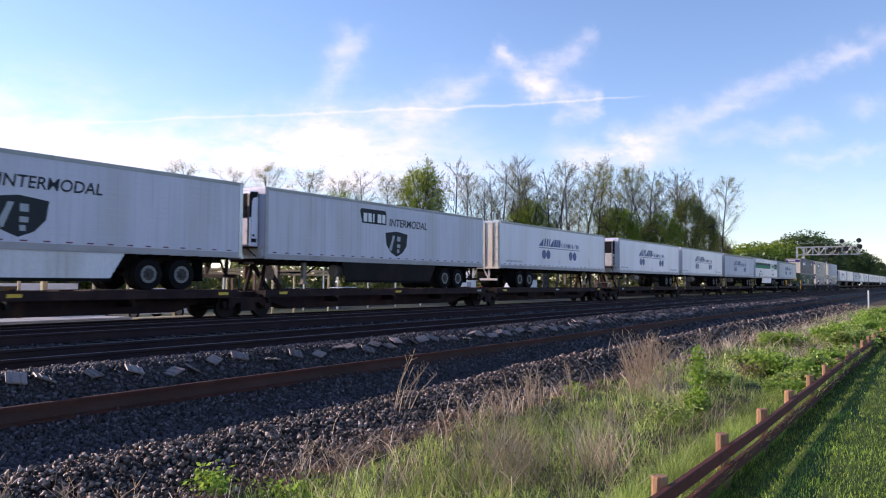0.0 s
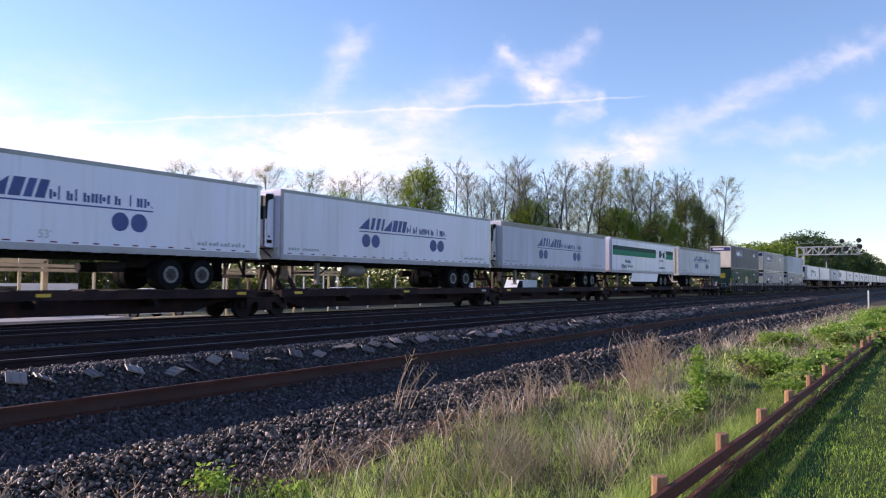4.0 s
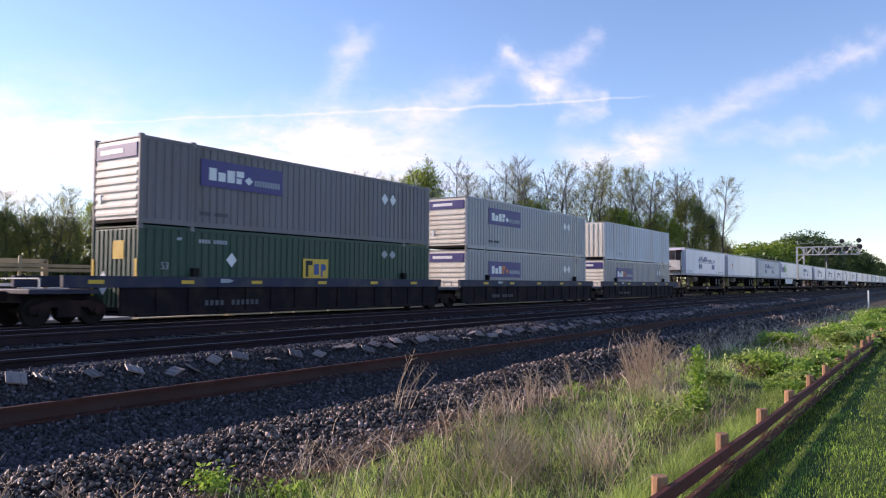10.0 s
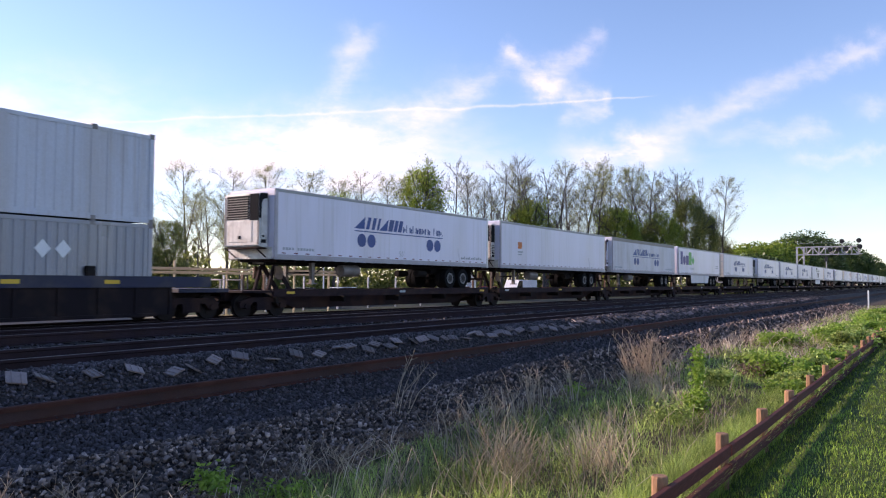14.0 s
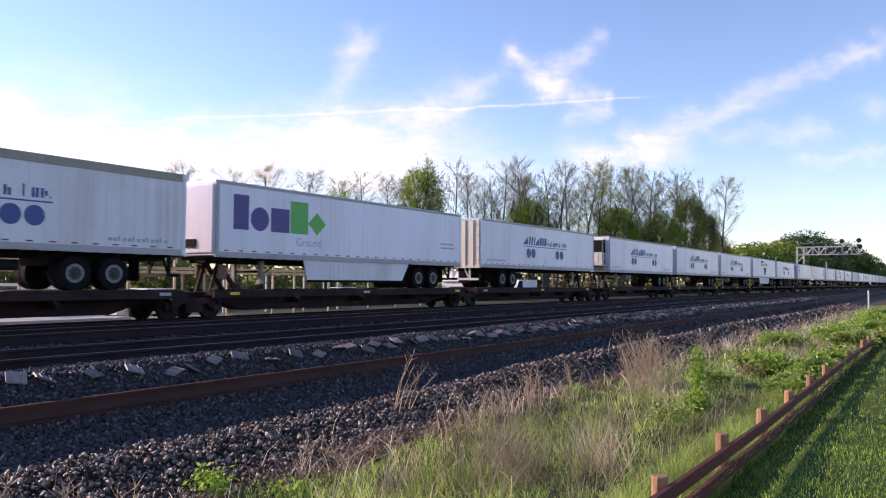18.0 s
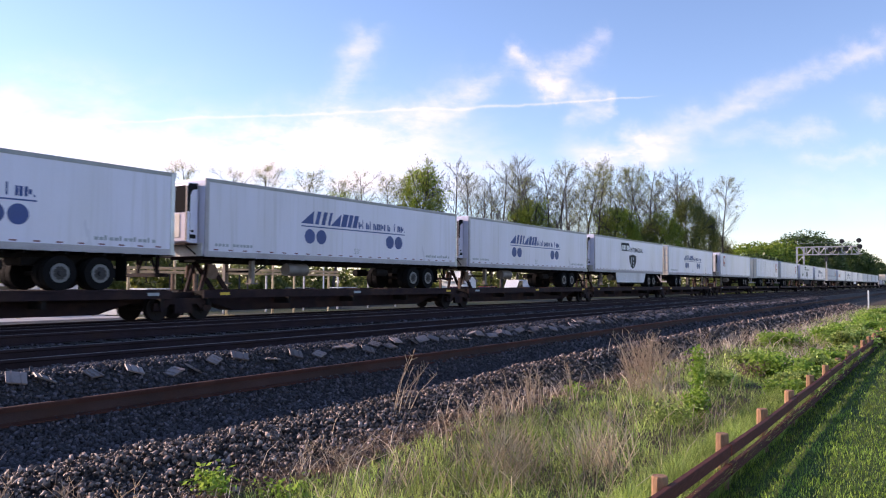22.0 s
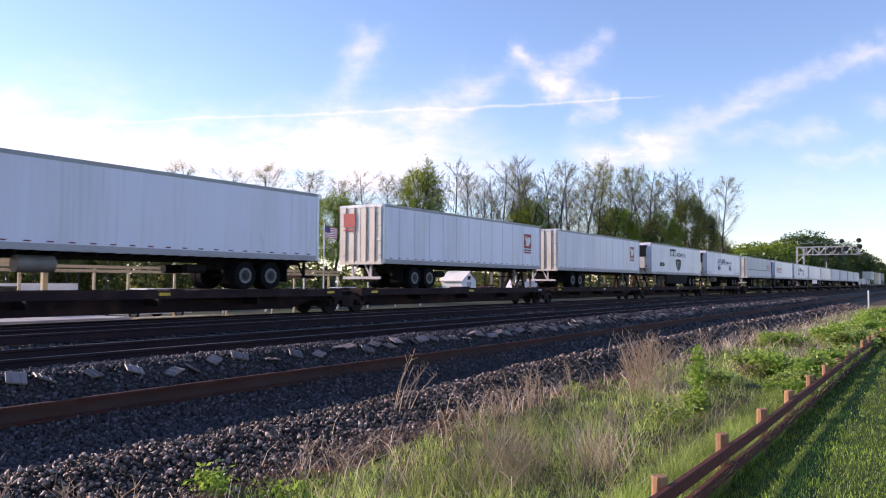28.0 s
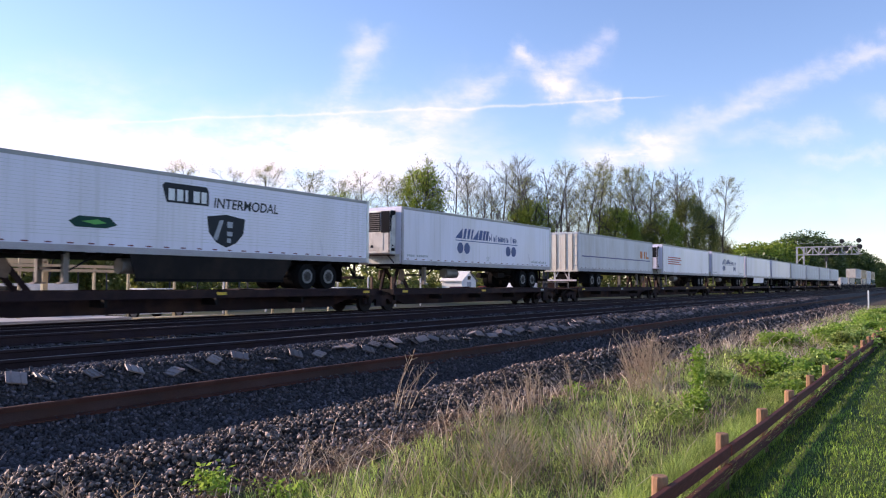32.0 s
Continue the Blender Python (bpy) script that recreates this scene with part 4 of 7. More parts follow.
            part("inner_tyre", CACHE["tyre"], RUBBER, th, at=pose(x, s * 0.78, 0.5))
    for s in (-1, 1):
        part("mud_flap", M().box(14.5, 14.52, s * 0.9 - 0.3, s * 0.9 + 0.3, 0.28, 1.06), RUBBER, th)
        part("air_tank", M().cyl(0, s * 0.6, 0.72, 0.16, 10.2, 11.0, "x", 12), UNDER, th)
    # rear guard
    gd = M().box(L - 0.12, L - 0.02, -1.1, 1.1, 0.42, 0.54)
    for y in (-0.55, 0.55):
        gd.box(L - 0.11, L - 0.03, y - 0.05, y + 0.05, 0.5, 1.16)
        gd.prism([(y, 0.52), (y + 0.07, 0.52), (y - math.copysign(0.35, y) + 0.07, 1.14), (y - math.copysign(0.35, y), 1.14)], "x", L - 0.10, L - 0.04)
    part("rear_guard", gd, STEEL if not flip else CREAM, th, "rusty white rear bumper guard")
    # doors at the tail
    for s in (-1, 1):
        # doors towards the sun take the warm sunlit colour
        d = part("door", M().box(L, L + 0.05, min(0.02 * s, s * 1.22), max(0.02 * s, s * 1.22), 1.24, 3.74, 0.01), DOORW if flip else paint, th)
        for y in (0.36, 0.88):
            part("lock_rod", M().box(L + 0.05, L + 0.09, s * y - 0.02, s * y + 0.02, 1.2, 3.78), LEGM, d, "dark vertical lock rod")
        for z in (1.5, 2.2, 2.9, 3.5):
            part("hinge", M().box(L + 0.05, L + 0.075, s * 1.1 - 0.12, s * 1.1 + 0.12, z, z + 0.06), ALU, d)
    if style == "redr":
        e = M().box(L + 0.094, L + 0.1, 0.3, 1.0, 2.85, 3.5)
        part("door_emblem", e, REDM, th, "red emblem on the door")
        part("door_caption", M().box(L + 0.094, L + 0.1, 0.3, 1.0, 2.68, 2.76), REDM, th)
    part("rear_frame", M().box(L - 0.02, L + 0.06, -h, h, 3.74, 3.88, 0.01), ALU, th)
    part("rear_sill", M().box(L - 0.02, L + 0.08, -h, h, 1.10, 1.25, 0.01), DOORW if flip else ALU, th)
    # nose and refrigeration unit
    if unit:
        ru = part("refrigeration_unit", M().prism([(-0.06, 1.60), (-0.46, 1.62), (-0.50, 1.68), (-0.50, 3.58), (-0.47, 3.66), (-0.40, 3.70), (-0.06, 3.71)], "y", -0.98, 0.98), UNITW if unit != "white" else WHITE, th,
                  "grimy white refrigeration unit on the nose")
        g0, g1 = 2.68, 3.60
        yl, yr = {"louvre": (-0.42, 0.84)}.get(unit, (-0.88, 0.88))
        if unit != "dark":
            part("grille", M().box(-0.515, -0.49, yl, yr, g0, g1, 0.006), BLACKP, ru, "black louvred grille")
        if unit == "louvre":
            for i in range(9):
                z = g0 + 0.04 + i * 0.095
                part("slat", M().box(-0.535, -0.505, yl + 0.03, yr - 0.03, z, z + 0.035), SLAT, ru)
            part("corner_panel", M().box(-0.52, -0.495, -0.97, -0.46, g0 - 0.05, g1 + 0.05, 0.006), BLACKP, ru, "black corner cowl")
        # near-black box added to show the shaded gap between unit and nose
        part("mount", M().box(-0.07, 0.0, -0.90, 0.90, 1.66, 3.66), UNDER, ru, "dark filler standing in for the shaded gap behind the unit")
        for y in (-0.955, 0.92):
            part("edge_strip", M().box(-0.512, -0.495, y - 0.025, y + 0.06, 1.70, 3.58), SLAT, ru, "dark edge strip")
        part("seam", M().box(-0.507, -0.40, -0.985, 0.985, 2.70, 2.72), SLAT, ru)
        part("front_door", M().box(-0.515, -0.49, -0.6, 0.7, 1.80, 2.62, 0.012), UNITW, ru, "grimy service door")
        part("latch", M().box(-0.525, -0.51, 0.0, 0.16, 1.92, 2.04), BLACKP, ru)
        if unit in ("black", "dark"):
            part("side_panel", M().box(-0.47, -0.09, -0.992, -0.978, 2.62, 3.62, 0.005), BLACKP, ru, "black upper side panel")
            for i in range(6):
                part("vent_slot", M().box(-0.38, -0.12, -0.996, -0.984, 1.95 + i * 0.09, 1.99 + i * 0.09), BLACKP, ru)
        else:
            part("side_panel", M().prism([(-0.49, 2.7), (-0.49, 3.56), (-0.44, 3.67), (-0.09, 3.68), (-0.09, 3.50), (-0.30, 3.44), (-0.37, 3.30), (-0.40, 2.7)], "y", -0.992, -0.978), BLACKP, ru, "black shroud edge")
        part("control_box", M().box(-0.38, -0.14, -0.995, -0.98, 1.76, 1.90), BLACKP, ru)
        part("gauge", M().box(-0.34, -0.24, -0.995, -0.98, 1.98, 2.06), BLACKP, ru)
        part("side_seam", M().box(-0.40, -0.385, -0.986, -0.978, 1.7, 2.9), SLAT, ru)
        part("nose_sill", M().box(-0.035, 0.0, -h + 0.1, h - 0.1, 1.16, 1.62, 0.01), UNITW, th, "pale nose plate under the unit")
        part("unit_shelf", M().box(-0.54, 0.0, -0.95, 0.95, 1.545, 1.585), STEEL, th, "dark shelf under the unit")
        for y in (-0.85, 0.85):
            part("unit_brace", M().tube((-0.50, y, 1.55), (-0.02, y, 1.22), 0.028), STEEL, th)
    else:
        part("nose_panel", M().box(-0.04, 0.0, -h + 0.12, h - 0.12, 1.3, 3.75, 0.015), paint, th)
        if style == "stripe":
            part("nose_emblem", M().box(-0.052, -0.04, -0.75, 0.35, 2.75, 3.45, 0.004), STRIPE, th, "green emblem on the nose")
        part("air_lines", M().box(-0.08, -0.03, -0.3, 0.3, 1.5, 1.8), BLACKP, th)
    if skirt:
        sx0, sx1 = (4.4, 11.5)
        part("side_skirt", M().prism([(sx0 + 0.45, 1.16), (sx0, 0.44), (sx1 - 0.35, 0.44), (sx1, 1.16)] if skirt == "white" else [(sx0, 1.16), (sx0 + 0.25, 0.36), (sx1 - 0.5, 0.36), (sx1, 1.16)], "y", -h + 0.02, -h + 0.05), {"cream": CREAM, "white": WHITE, "dark": UNDER}[skirt], th, "aerodynamic side skirt")
        part("skirt_edge", M().box(sx0 + 0.2, sx1 - 0.45, -h + 0.025, -h + 0.045, 0.26, 0.45 if skirt == "white" else 0.37), RUBBER, th, "black rubber edge of the skirt")
    {"round": lambda t: mark_round(t, flip), "shield": mark_shield, "shieldg": lambda t: mark_shield(t, True), "parcel": mark_parcel, "stripe": mark_stripe, "redl": lambda t: mark_red(t, 1.47, 2.64),
     "redr": lambda t: mark_red(t, 13.85, 2.40), "": lambda t: None}[style](th)
    return th


def truck(th, x, z):
    """A two-axle rail truck under a car: its frame, and two keyed wheelsets."""
    tr = part("truck", CACHE.setdefault("truck", Mesh().box(-0.25, 0.25, -0.9, 0.9, 0.42, 0.70, 0.03).data("truck", UNDER)), UNDER, th, at=pose(x, 0, -z))
    if "sideframe" not in CACHE:
        for s in (-1, 1):
            m = Mesh()
            y = s * 1.0
            m.prism([(-1.15, 0.35), (-1.15, 0.58), (-0.7, 0.74), (0.7, 0.74), (1.15, 0.58), (1.15, 0.35), (0.75, 0.35), (0.55, 0.55), (0.35, 0.55), (0.35, 0.25), (-0.35, 0.25), (-0.35, 0.55), (-0.55, 0.55), (-0.75, 0.35)], "y", y - 0.07, y + 0.07)
            for i in (-0.22, 0, 0.22):
                m.cyl(i, y, 0, 0.08, 0.28, 0.52, "z", 10)
            for a in (-0.86, 0.86):
                m.cyl(a, 0, 0.42, 0.11, y - 0.12, y + 0.12, "y", 12)
            CACHE[("sideframe", s)] = m.data("sideframe", STEEL)
        CACHE["sideframe"] = True
        w = Mesh()
        for s in (-1, 1):
            w.cyl(0, 0, 0, 0.42, s * 0.715, s * 0.84, "y", 28)
            w.cyl(0, 0, 0, 0.455, s * 0.685, s * 0.715, "y", 28)
            for i in range(5):
                a = i * 1.2566
                w.box(0.2 * math.cos(a) - 0.03, 0.2 * math.cos(a) + 0.03, s * 0.845 - 0.01, s * 0.845 + 0.01, 0.2 * math.sin(a) - 0.03, 0.2 * math.sin(a) + 0.03)
        w.cyl(0, 0, 0, 0.085, -0.95, 0.95, "y", 12)
        CACHE["wheelset"] = w.data("wheelset", WHEEL)
    for s in (-1, 1):
        part("side_frame", CACHE[("sideframe", s)], STEEL, tr)
    for a in (-0.86, 0.86):
        ws = part("wheelset", CACHE["wheelset"], WHEEL, tr, at=pose(a, 0, 0.42))
        WHEELSETS.append((ws, a, MOVING[-1][1] + x + a))


def spine_unit(xa, xb, trailer_x, flip, first, last, idx):
    """One unit of an articulated spine car, from xa to xb along the train."""
    ln = xb - xa
    th = ride(thing("spine_car", pose(0, 0, 0), "dark rusty steel spine car carrying a trailer", "rail car", "rail cars of the train"), xa, DECK)
    e0, e1 = (1.1 if first else 0.15), (1.1 if last else 0.15)
    part("centre_sill", Mesh().prism([(0.0, -0.45), (0.0, -0.10), (ln, -0.10), (ln, -0.45), (ln - e1 - 1.5, -0.48), (ln - e1 - 2.6, -0.80), (e0 + 2.6, -0.80), (e0 + 1.5, -0.48)], "y", -0.42, 0.42), STEEL, th)
    tx = trailer_x - xa
    w0, w1 = (tx + 0.6, tx + 5.8) if flip else (tx + LENGTH - 5.8, tx + LENGTH - 0.6)
    for s in (-1, 1):
        part("wheel_platform", Mesh().box(w0, w1, min(s * 0.42, s * 1.30), max(s * 0.42, s * 1.30), -0.09, -0.005, 0.01), DECKM, th, "worn tyre platform")
        part("side_sill", Mesh().box(0.5 + e0, ln - 0.5 - e1, s * 1.24 - 0.05, s * 1.24 + 0.05, -0.30, -0.03), DECKM, th, "thin rusty edge beam")
        for i in range(5):
            x = e0 + 0.8 + (ln - e0 - e1 - 1.6) * i / 4
            part("outrigger", Mesh().prism([(x - 0.06, -0.55), (x + 0.06, -0.55), (x + 0.06, -0.05), (x - 0.06, -0.05)], "y", min(s * 0.42, s * 1.2), max(s * 0.42, s * 1.2)), UNDER, th)
        for i in range(3):
            x = e0 + 1.2 + (ln - e0 - e1 - 2.6) * i / 2
            part("reflector", Mesh().box(x, x + 0.42, s * 1.295 - 0.006, s * 1.295 + 0.006, -0.20, -0.10), YELLOWM if (i + idx) % 3 else GREYM, th, "yellow reflector plate")
    # trailer hitch
    hx = tx + (LENGTH - 0.9 if flip else 0.9)
    sgn = 1 if flip else -1
    hi = part("hitch", Mesh().box(hx - 0.45, hx + 0.45, -0.45, 0.45, 0.98, 1.05, 0.02), LEGM, th, "fold-up trailer hitch")
    for y in (-0.38, 0.38):
        part("hitch_leg", Mesh().prism([(hx - 0.1, 1.0), (hx + 0.1, 1.0), (hx - sgn * 0.9 + 0.1, -0.1), (hx - sgn * 0.9 - 0.1, -0.1)], "y", y - 0.05, y + 0.05), STEEL, hi)
        part("hitch_brace", Mesh().prism([(hx - 0.07, 1.0), (hx + 0.07, 1.0), (hx + sgn * 0.35 + 0.07, -0.1), (hx + sgn * 0.35 - 0.07, -0.1)], "y", y - 0.05, y + 0.05), DECKM, hi)
    for y in (-0.62, 0.62):
        part("hitch_wing", Mesh().prism([(hx - 0.22, 0.42), (hx + 0.12, 0.34), (hx + 0.24, 0.60), (hx + 0.10, 0.90), (hx - 0.16, 0.90)], "y", y - 0.04, y + 0.04), RUSTTAN, hi, "tan rusty side plate")
        part("jack_post", Mesh().box(hx + sgn * 0.75 - 0.05, hx + sgn * 0.75 + 0.05, y - 0.05, y + 0.05, -0.05, 0.55), RUSTTAN, hi)
    if first:
        truck(th, 1.35, DECK)
        part("end_platform", Mesh().box(0.1, 1.6, -1.25, 1.25, -0.14, -0.06, 0.01), DECKM, th)
        part("hand_rail", Mesh().box(0.12, 0.16, -1.2, 1.2, 0.32, 0.36).box(0.12, 0.16, -1.2, -1.15, -0.1, 0.34).box(0.12, 0.16, 1.15, 1.2, -0.1, 0.34), RIM, th, "pale end hand rail")
        part("coupler", Mesh().box(-0.75, 0.1, -0.16, 0.16, -0.32, -0.02, 0.04), STEEL, th)
        part("hose", Mesh().tube((-0.1, -0.4, -0.2), (-0.35, -0.4, -0.62), 0.03).tube((-0.35, -0.4, -0.62), (-0.7, -0.4, -0.6), 0.03), RUBBER, th)
    else:
        truck(th, 0.0, DECK)
    if last:
        truck(th, ln - 1.35, DECK)
        part("end_platform", Mesh().box(ln - 1.6, ln - 0.1, -1.25, 1.25, -0.14, -0.06, 0.01), DECKM, th)
        part("hand_rail", Mesh().box(ln - 0.16, ln - 0.12, -1.2, 1.2, 0.32, 0.36).box(ln - 0.16, ln - 0.12, -1.2, -1.15, -0.1, 0.34).box(ln - 0.16, ln - 0.12, 1.15, 1.2, -0.1, 0.34), RIM, th, "pale end hand rail")
        part("coupler", Mesh().box(ln - 0.1, ln + 0.75, -0.16, 0.16, -0.32, -0.02, 0.04), STEEL, th)
        part("brake_wheel", Mesh().cyl(0, -0.9, 0.15, 0.28, ln - 0.10, ln - 0.06, "x", 16), STEEL, th)
    return th


def well_car(xa, xb, cx, first, last):
    """One unit of a well car: deep ribbed sides, blue top chord, end decks, trucks."""
    ln = xb - xa
    z = 0.22
    th = ride(thing("well_car", pose(0, 0, 0), "dark steel well car with a blue top sill carrying stacked containers", "rail car", "rail cars of the train"), xa, z)
    o = Mesh
    a, b = cx - 0.1, cx + LENGTH + 0.1
    part("well_floor", o().box(a, b, -1.2, 1.2, 0.0, 0.06), WELL, th)
    for s in (-1, 1):
        sw = part("side_wall", o().box(a - 0.6, b + 0.6, s * 1.40 - 0.02, s * 1.40 + 0.02, 0.02, 0.92), WELL, th, "dark ribbed side of the well")
        n = 15
        for i in range(n):
            x = a - 0.5 + (b - a + 1.0) * i / (n - 1)
            part("rib", o().box(x - 0.05, x + 0.05, min(s * 1.42, s * 1.47), max(s * 1.42, s * 1.47), 0.04, 0.9), WELL, sw)
        part("top_chord", o().box(0.9, ln - 0.9, s * 1.40 - 0.09, s * 1.40 + 0.09, 0.90, 1.26, 0.015), WELLBLUE, th, "blue top sill")
        part("bottom_chord", o().box(a, b, s * 1.40 - 0.08, s * 1.40 + 0.08, -0.03, 0.08, 0.01), WELL, th)
        for x in ([cx - 1.75] if first else []) + [cx + 1.52, cx + 4.55, cx + 8.06, cx + 11.4, cx + 14.4]:
            part("reflector", o().box(x, x + 0.5, s * 1.497 - 0.005, s * 1.497 + 0.005, 1.02, 1.14), YELLOWM, th, "yellow reflector plate")
        flat("sill_mark", th, GREYM, [[(cx + 3.14, 1.06), (cx + 3.5, 1.06), (cx + 3.73, 1.13), (cx + 3.5, 1.2), (cx + 3.14, 1.2)]], s * 1.494 if s < 0 else 1.494, "pale arrow-shaped mark")
    for i in range(10):
        x = cx + 2.5 + 0.22 * i + (0.28 if i > 3 else 0)
        flat("stencil_bar", th, DIMM, [rect(x, x + 0.13, 0.28, 0.46)], -1.476, "faded pale bar")
    for e, s in ((0, 1), (ln, -1)):
        x0, x1 = sorted((e, e + s * 2.1))
        part("end_deck", o().box(x0, x1, -1.35, 1.35, 0.72, 0.86, 0.02), WELLBLUE, th)
        part("bolster", o().box(min(e + s * 0.2, e + s * 1.9), max(e + s * 0.2, e + s * 1.9), -0.6, 0.6, 0.45, 0.74), WELL, th)
        part("grab_rail", o().box(min(e + s * 0.3, e + s * 0.35), max(e + s * 0.3, e + s * 0.35), -1.3, 1.3, 1.15, 1.19).box(min(e + s * 0.3, e + s * 0.35), max(e + s * 0.3, e + s * 0.35), -1.3, -1.26, 0.84, 1.17), GALV, th)
    for x in (cx + 2.14, cx + LENGTH - 2.14):
        for s in (-1, 1):
            part("container_guide", o().box(x - 0.15, x + 0.12, s * 1.38 - 0.1, s * 1.38 + 0.1, 1.25, 1.56, 0.04), UNDER, th, "dark locking block")
    truck(th, 1.35 if first else 0.0, z)
    if last:
        truck(th, ln - 1.35, z)
    for e, s, do in ((0, -1, first), (ln, 1, last)):
        if do:
            part("coupler", o().box(min(e, e + s * 0.7), max(e, e + s * 0.7), -0.16, 0.16, 0.5, 0.8, 0.04), STEEL, th)
    return th


def container(u, z, paint, label, ends="ribs", logo=""):
    """A 53 ft container: corrugated sides, posts at the 40 ft places, castings, end doors."""
    th = ride(thing("container", pose(0, 0, 0), label, "container", "stacked containers"), u, z)
    L, h, H = LENGTH, HALF, 2.845
    # corrugated sides
    n = 30 if paint is WHITEBOX else 52
    for s in (-1, 1):
        m = Mesh()
        vs, per = [], L / n
        xs = []
        for i in range(n):
            for k, d in ((0.0, 0), (0.45, 0), (0.55, 1), (0.95, 1)):
                xs.append((i * per + k * per, d))
        xs.append((L, 0))
        for x, d in xs:
            y = s * (h - 0.03 * d - 0.005)
            vs += [(x, y, 0.16), (x, y, H - 0.10)]
        fs = [((2 * i, 2 * i + 2, 2 * i + 3, 2 * i + 1) if s < 0 else (2 * i + 1, 2 * i + 3, 2 * i + 2, 2 * i)) for i in range(len(xs) - 1)]
        m.add(vs, fs)
        part("side_wall", m, paint, th)
        part("top_rail", Mesh().box(0, L, s * h - 0.05, s * h + 0.004, H - 0.12, H, 0.01) if s > 0 else Mesh().box(0, L, -h - 0.004, -h + 0.05, H - 0.12, H, 0.01), paint, th)
        part("bottom_rail", Mesh().box(0, L, min(s * h - s * 0.06, s * h + s * 0.006), max(s * h - s * 0.06, s * h + s * 0.006), 0, 0.17, 0.01), paint, th)
        for x in (0.0, 1.98, L - 1.98 - 0.16, L - 0.16):
            part("post", Mesh().box(x, x + 0.16, min(s * h - s * 0.08, s * h + s * 0.008), max(s * h - s * 0.08, s * h + s * 0.008), 0.0, H, 0.012), paint, th)
            for zz in (0.0, H - 0.12):
                part("casting", Mesh().box(x - 0.004, x + 0.164, min(s * h - s * 0.1, s * h + s * 0.012), max(s * h - s * 0.1, s * h + s * 0.012), zz, zz + 0.12 + (0.05 if zz else 0), 0.01), CASTING, th)
    part("roof", Mesh().box(0.02, L - 0.02, -h + 0.03, h - 0.03, H - 0.07, H - 0.03), paint, th)
    part("floor", Mesh().box(0.02, L - 0.02, -h + 0.03, h - 0.03, 0.05, 0.16), UNDER, th)
    part("far_end", Mesh().box(L - 0.05, L, -h + 0.02, h - 0.02, 0.05, H - 0.02), paint, th)
    # sunward end: the lit cream tone is in its colour
    e = part("end_wall", Mesh().box(0.03, 0.08, -h + 0.1, h - 0.1, 0.1, H - 0.1), DOORW if paint is not GREENBOX else paint, th)
    if ends == "ribs":
        for i in range(7):
            zz = 0.28 + i * 0.26
            part("end_rib", Mesh().box(-0.01, 0.05, -h + 0.14, h - 0.14, zz, zz + 0.13, 0.015), DOORW, e)
        part("end_panel", Mesh().box(-0.012, 0.05, -h + 0.16, h - 0.16, H - 0.68, H - 0.22, 0.01), NAVY if logo == "navy" else WHITEM, e, "sign panel on the end")
        part("end_panel_bars", Mesh().box(-0.018, -0.008, -h + 0.9, h - 0.9 + 0.5, H - 0.52, H - 0.36), WHITEM, e)
        part("latch", Mesh().box(-0.03, 0.03, h - 0.5, h - 0.38, 0.7, 1.0, 0.01), ALU, e)
    else:
        for i in range(9 if paint is GREENBOX else 6):
            k = 9 if paint is GREENBOX else 6
            yy = -h + 0.16 + (2 * h - 0.32) * i / k
            part("end_rib", Mesh().box(-0.008, 0.05, yy, yy + (2 * h - 0.32) / k * 0.55, 0.16, H - 0.14, 0.01), paint if paint is GREENBOX else DOORW, e)
    if paint is GREENBOX:
        for s in (-1, 1):
            part("yellow_strip", Mesh().box(-0.012, 0.0, s * (h - 0.10) - 0.07, s * (h - 0.10) + 0.07, 0.15, 1.75), YELLOWM, e, "yellow edge strip")
        part("diamond", Mesh().prism([(0.55, 0.55), (0.9, 0.95), (0.55, 1.35), (0.2, 0.95)], "x", -0.025, -0.012), WHITEM, e, "white diamond placard")
        part("yellow_label", Mesh().box(-0.02, -0.010, -0.55, 0.05, 1.75, 2.35), YELLOWM, e)
    y = -h - 0.014
    if logo == "navy":
        flat("sign_panel", th, NAVY, [rect(2.35, 6.2, 1.35 if z < 2 else 1.45, 2.25 if z < 2 else 2.40)], y, "navy blue sign panel")
        b0 = 1.55 if z < 2 else 1.68
        flat("panel_blocks", th, WHITEM, [rect(2.7, 3.02, b0, b0 + 0.44), rect(3.1, 3.42, b0, b0 + 0.32), rect(3.5, 3.84, b0, b0 + 0.44)], y - 0.005, "white block shapes")
        flat("panel_blocks_tint", th, ORANGEM if z < 2 else WHITEM, [rect(3.92, 4.26, b0 + 0.24, b0 + 0.46), rect(3.92, 4.16, b0, b0 + 0.2), [(4.3, b0 + 0.15), (4.5, b0), (4.7, b0 + 0.15), (4.5, b0 + 0.3)]], y - 0.005)
        flat("panel_caption", th, GREYM, [rect(4.78 + 0.13 * i, 4.86 + 0.13 * i, b0, b0 + 0.22) for i in range(10)], y - 0.005)
    if logo == "yellow":
        flat("sign_panel", th, YELLOWM, [rect(7.37, 8.83, 1.16, 1.96)], y, "faded yellow emblem")
        flat("panel_blocks", th, BLACKM, [rect(7.52, 7.66, 1.24, 1.88), rect(7.66, 7.90, 1.70, 1.88)], y - 0.005)
        flat("panel_blocks_blue", th, BLUE, [rect(8.0, 8.28, 1.32, 1.76), rect(8.40, 8.50, 1.24, 1.76), disc(8.56, 1.62, 0.14)], y - 0.005)
        part("size_mark", lettering("53", 0.34, GREYM, 0.82, 1.42, y), GREYM, th)
        flat("placard", th, WHITEM, [[(3.52, 1.80), (3.76, 1.54), (4.0, 1.80), (3.76, 2.06)]], y, "white diamond placard")
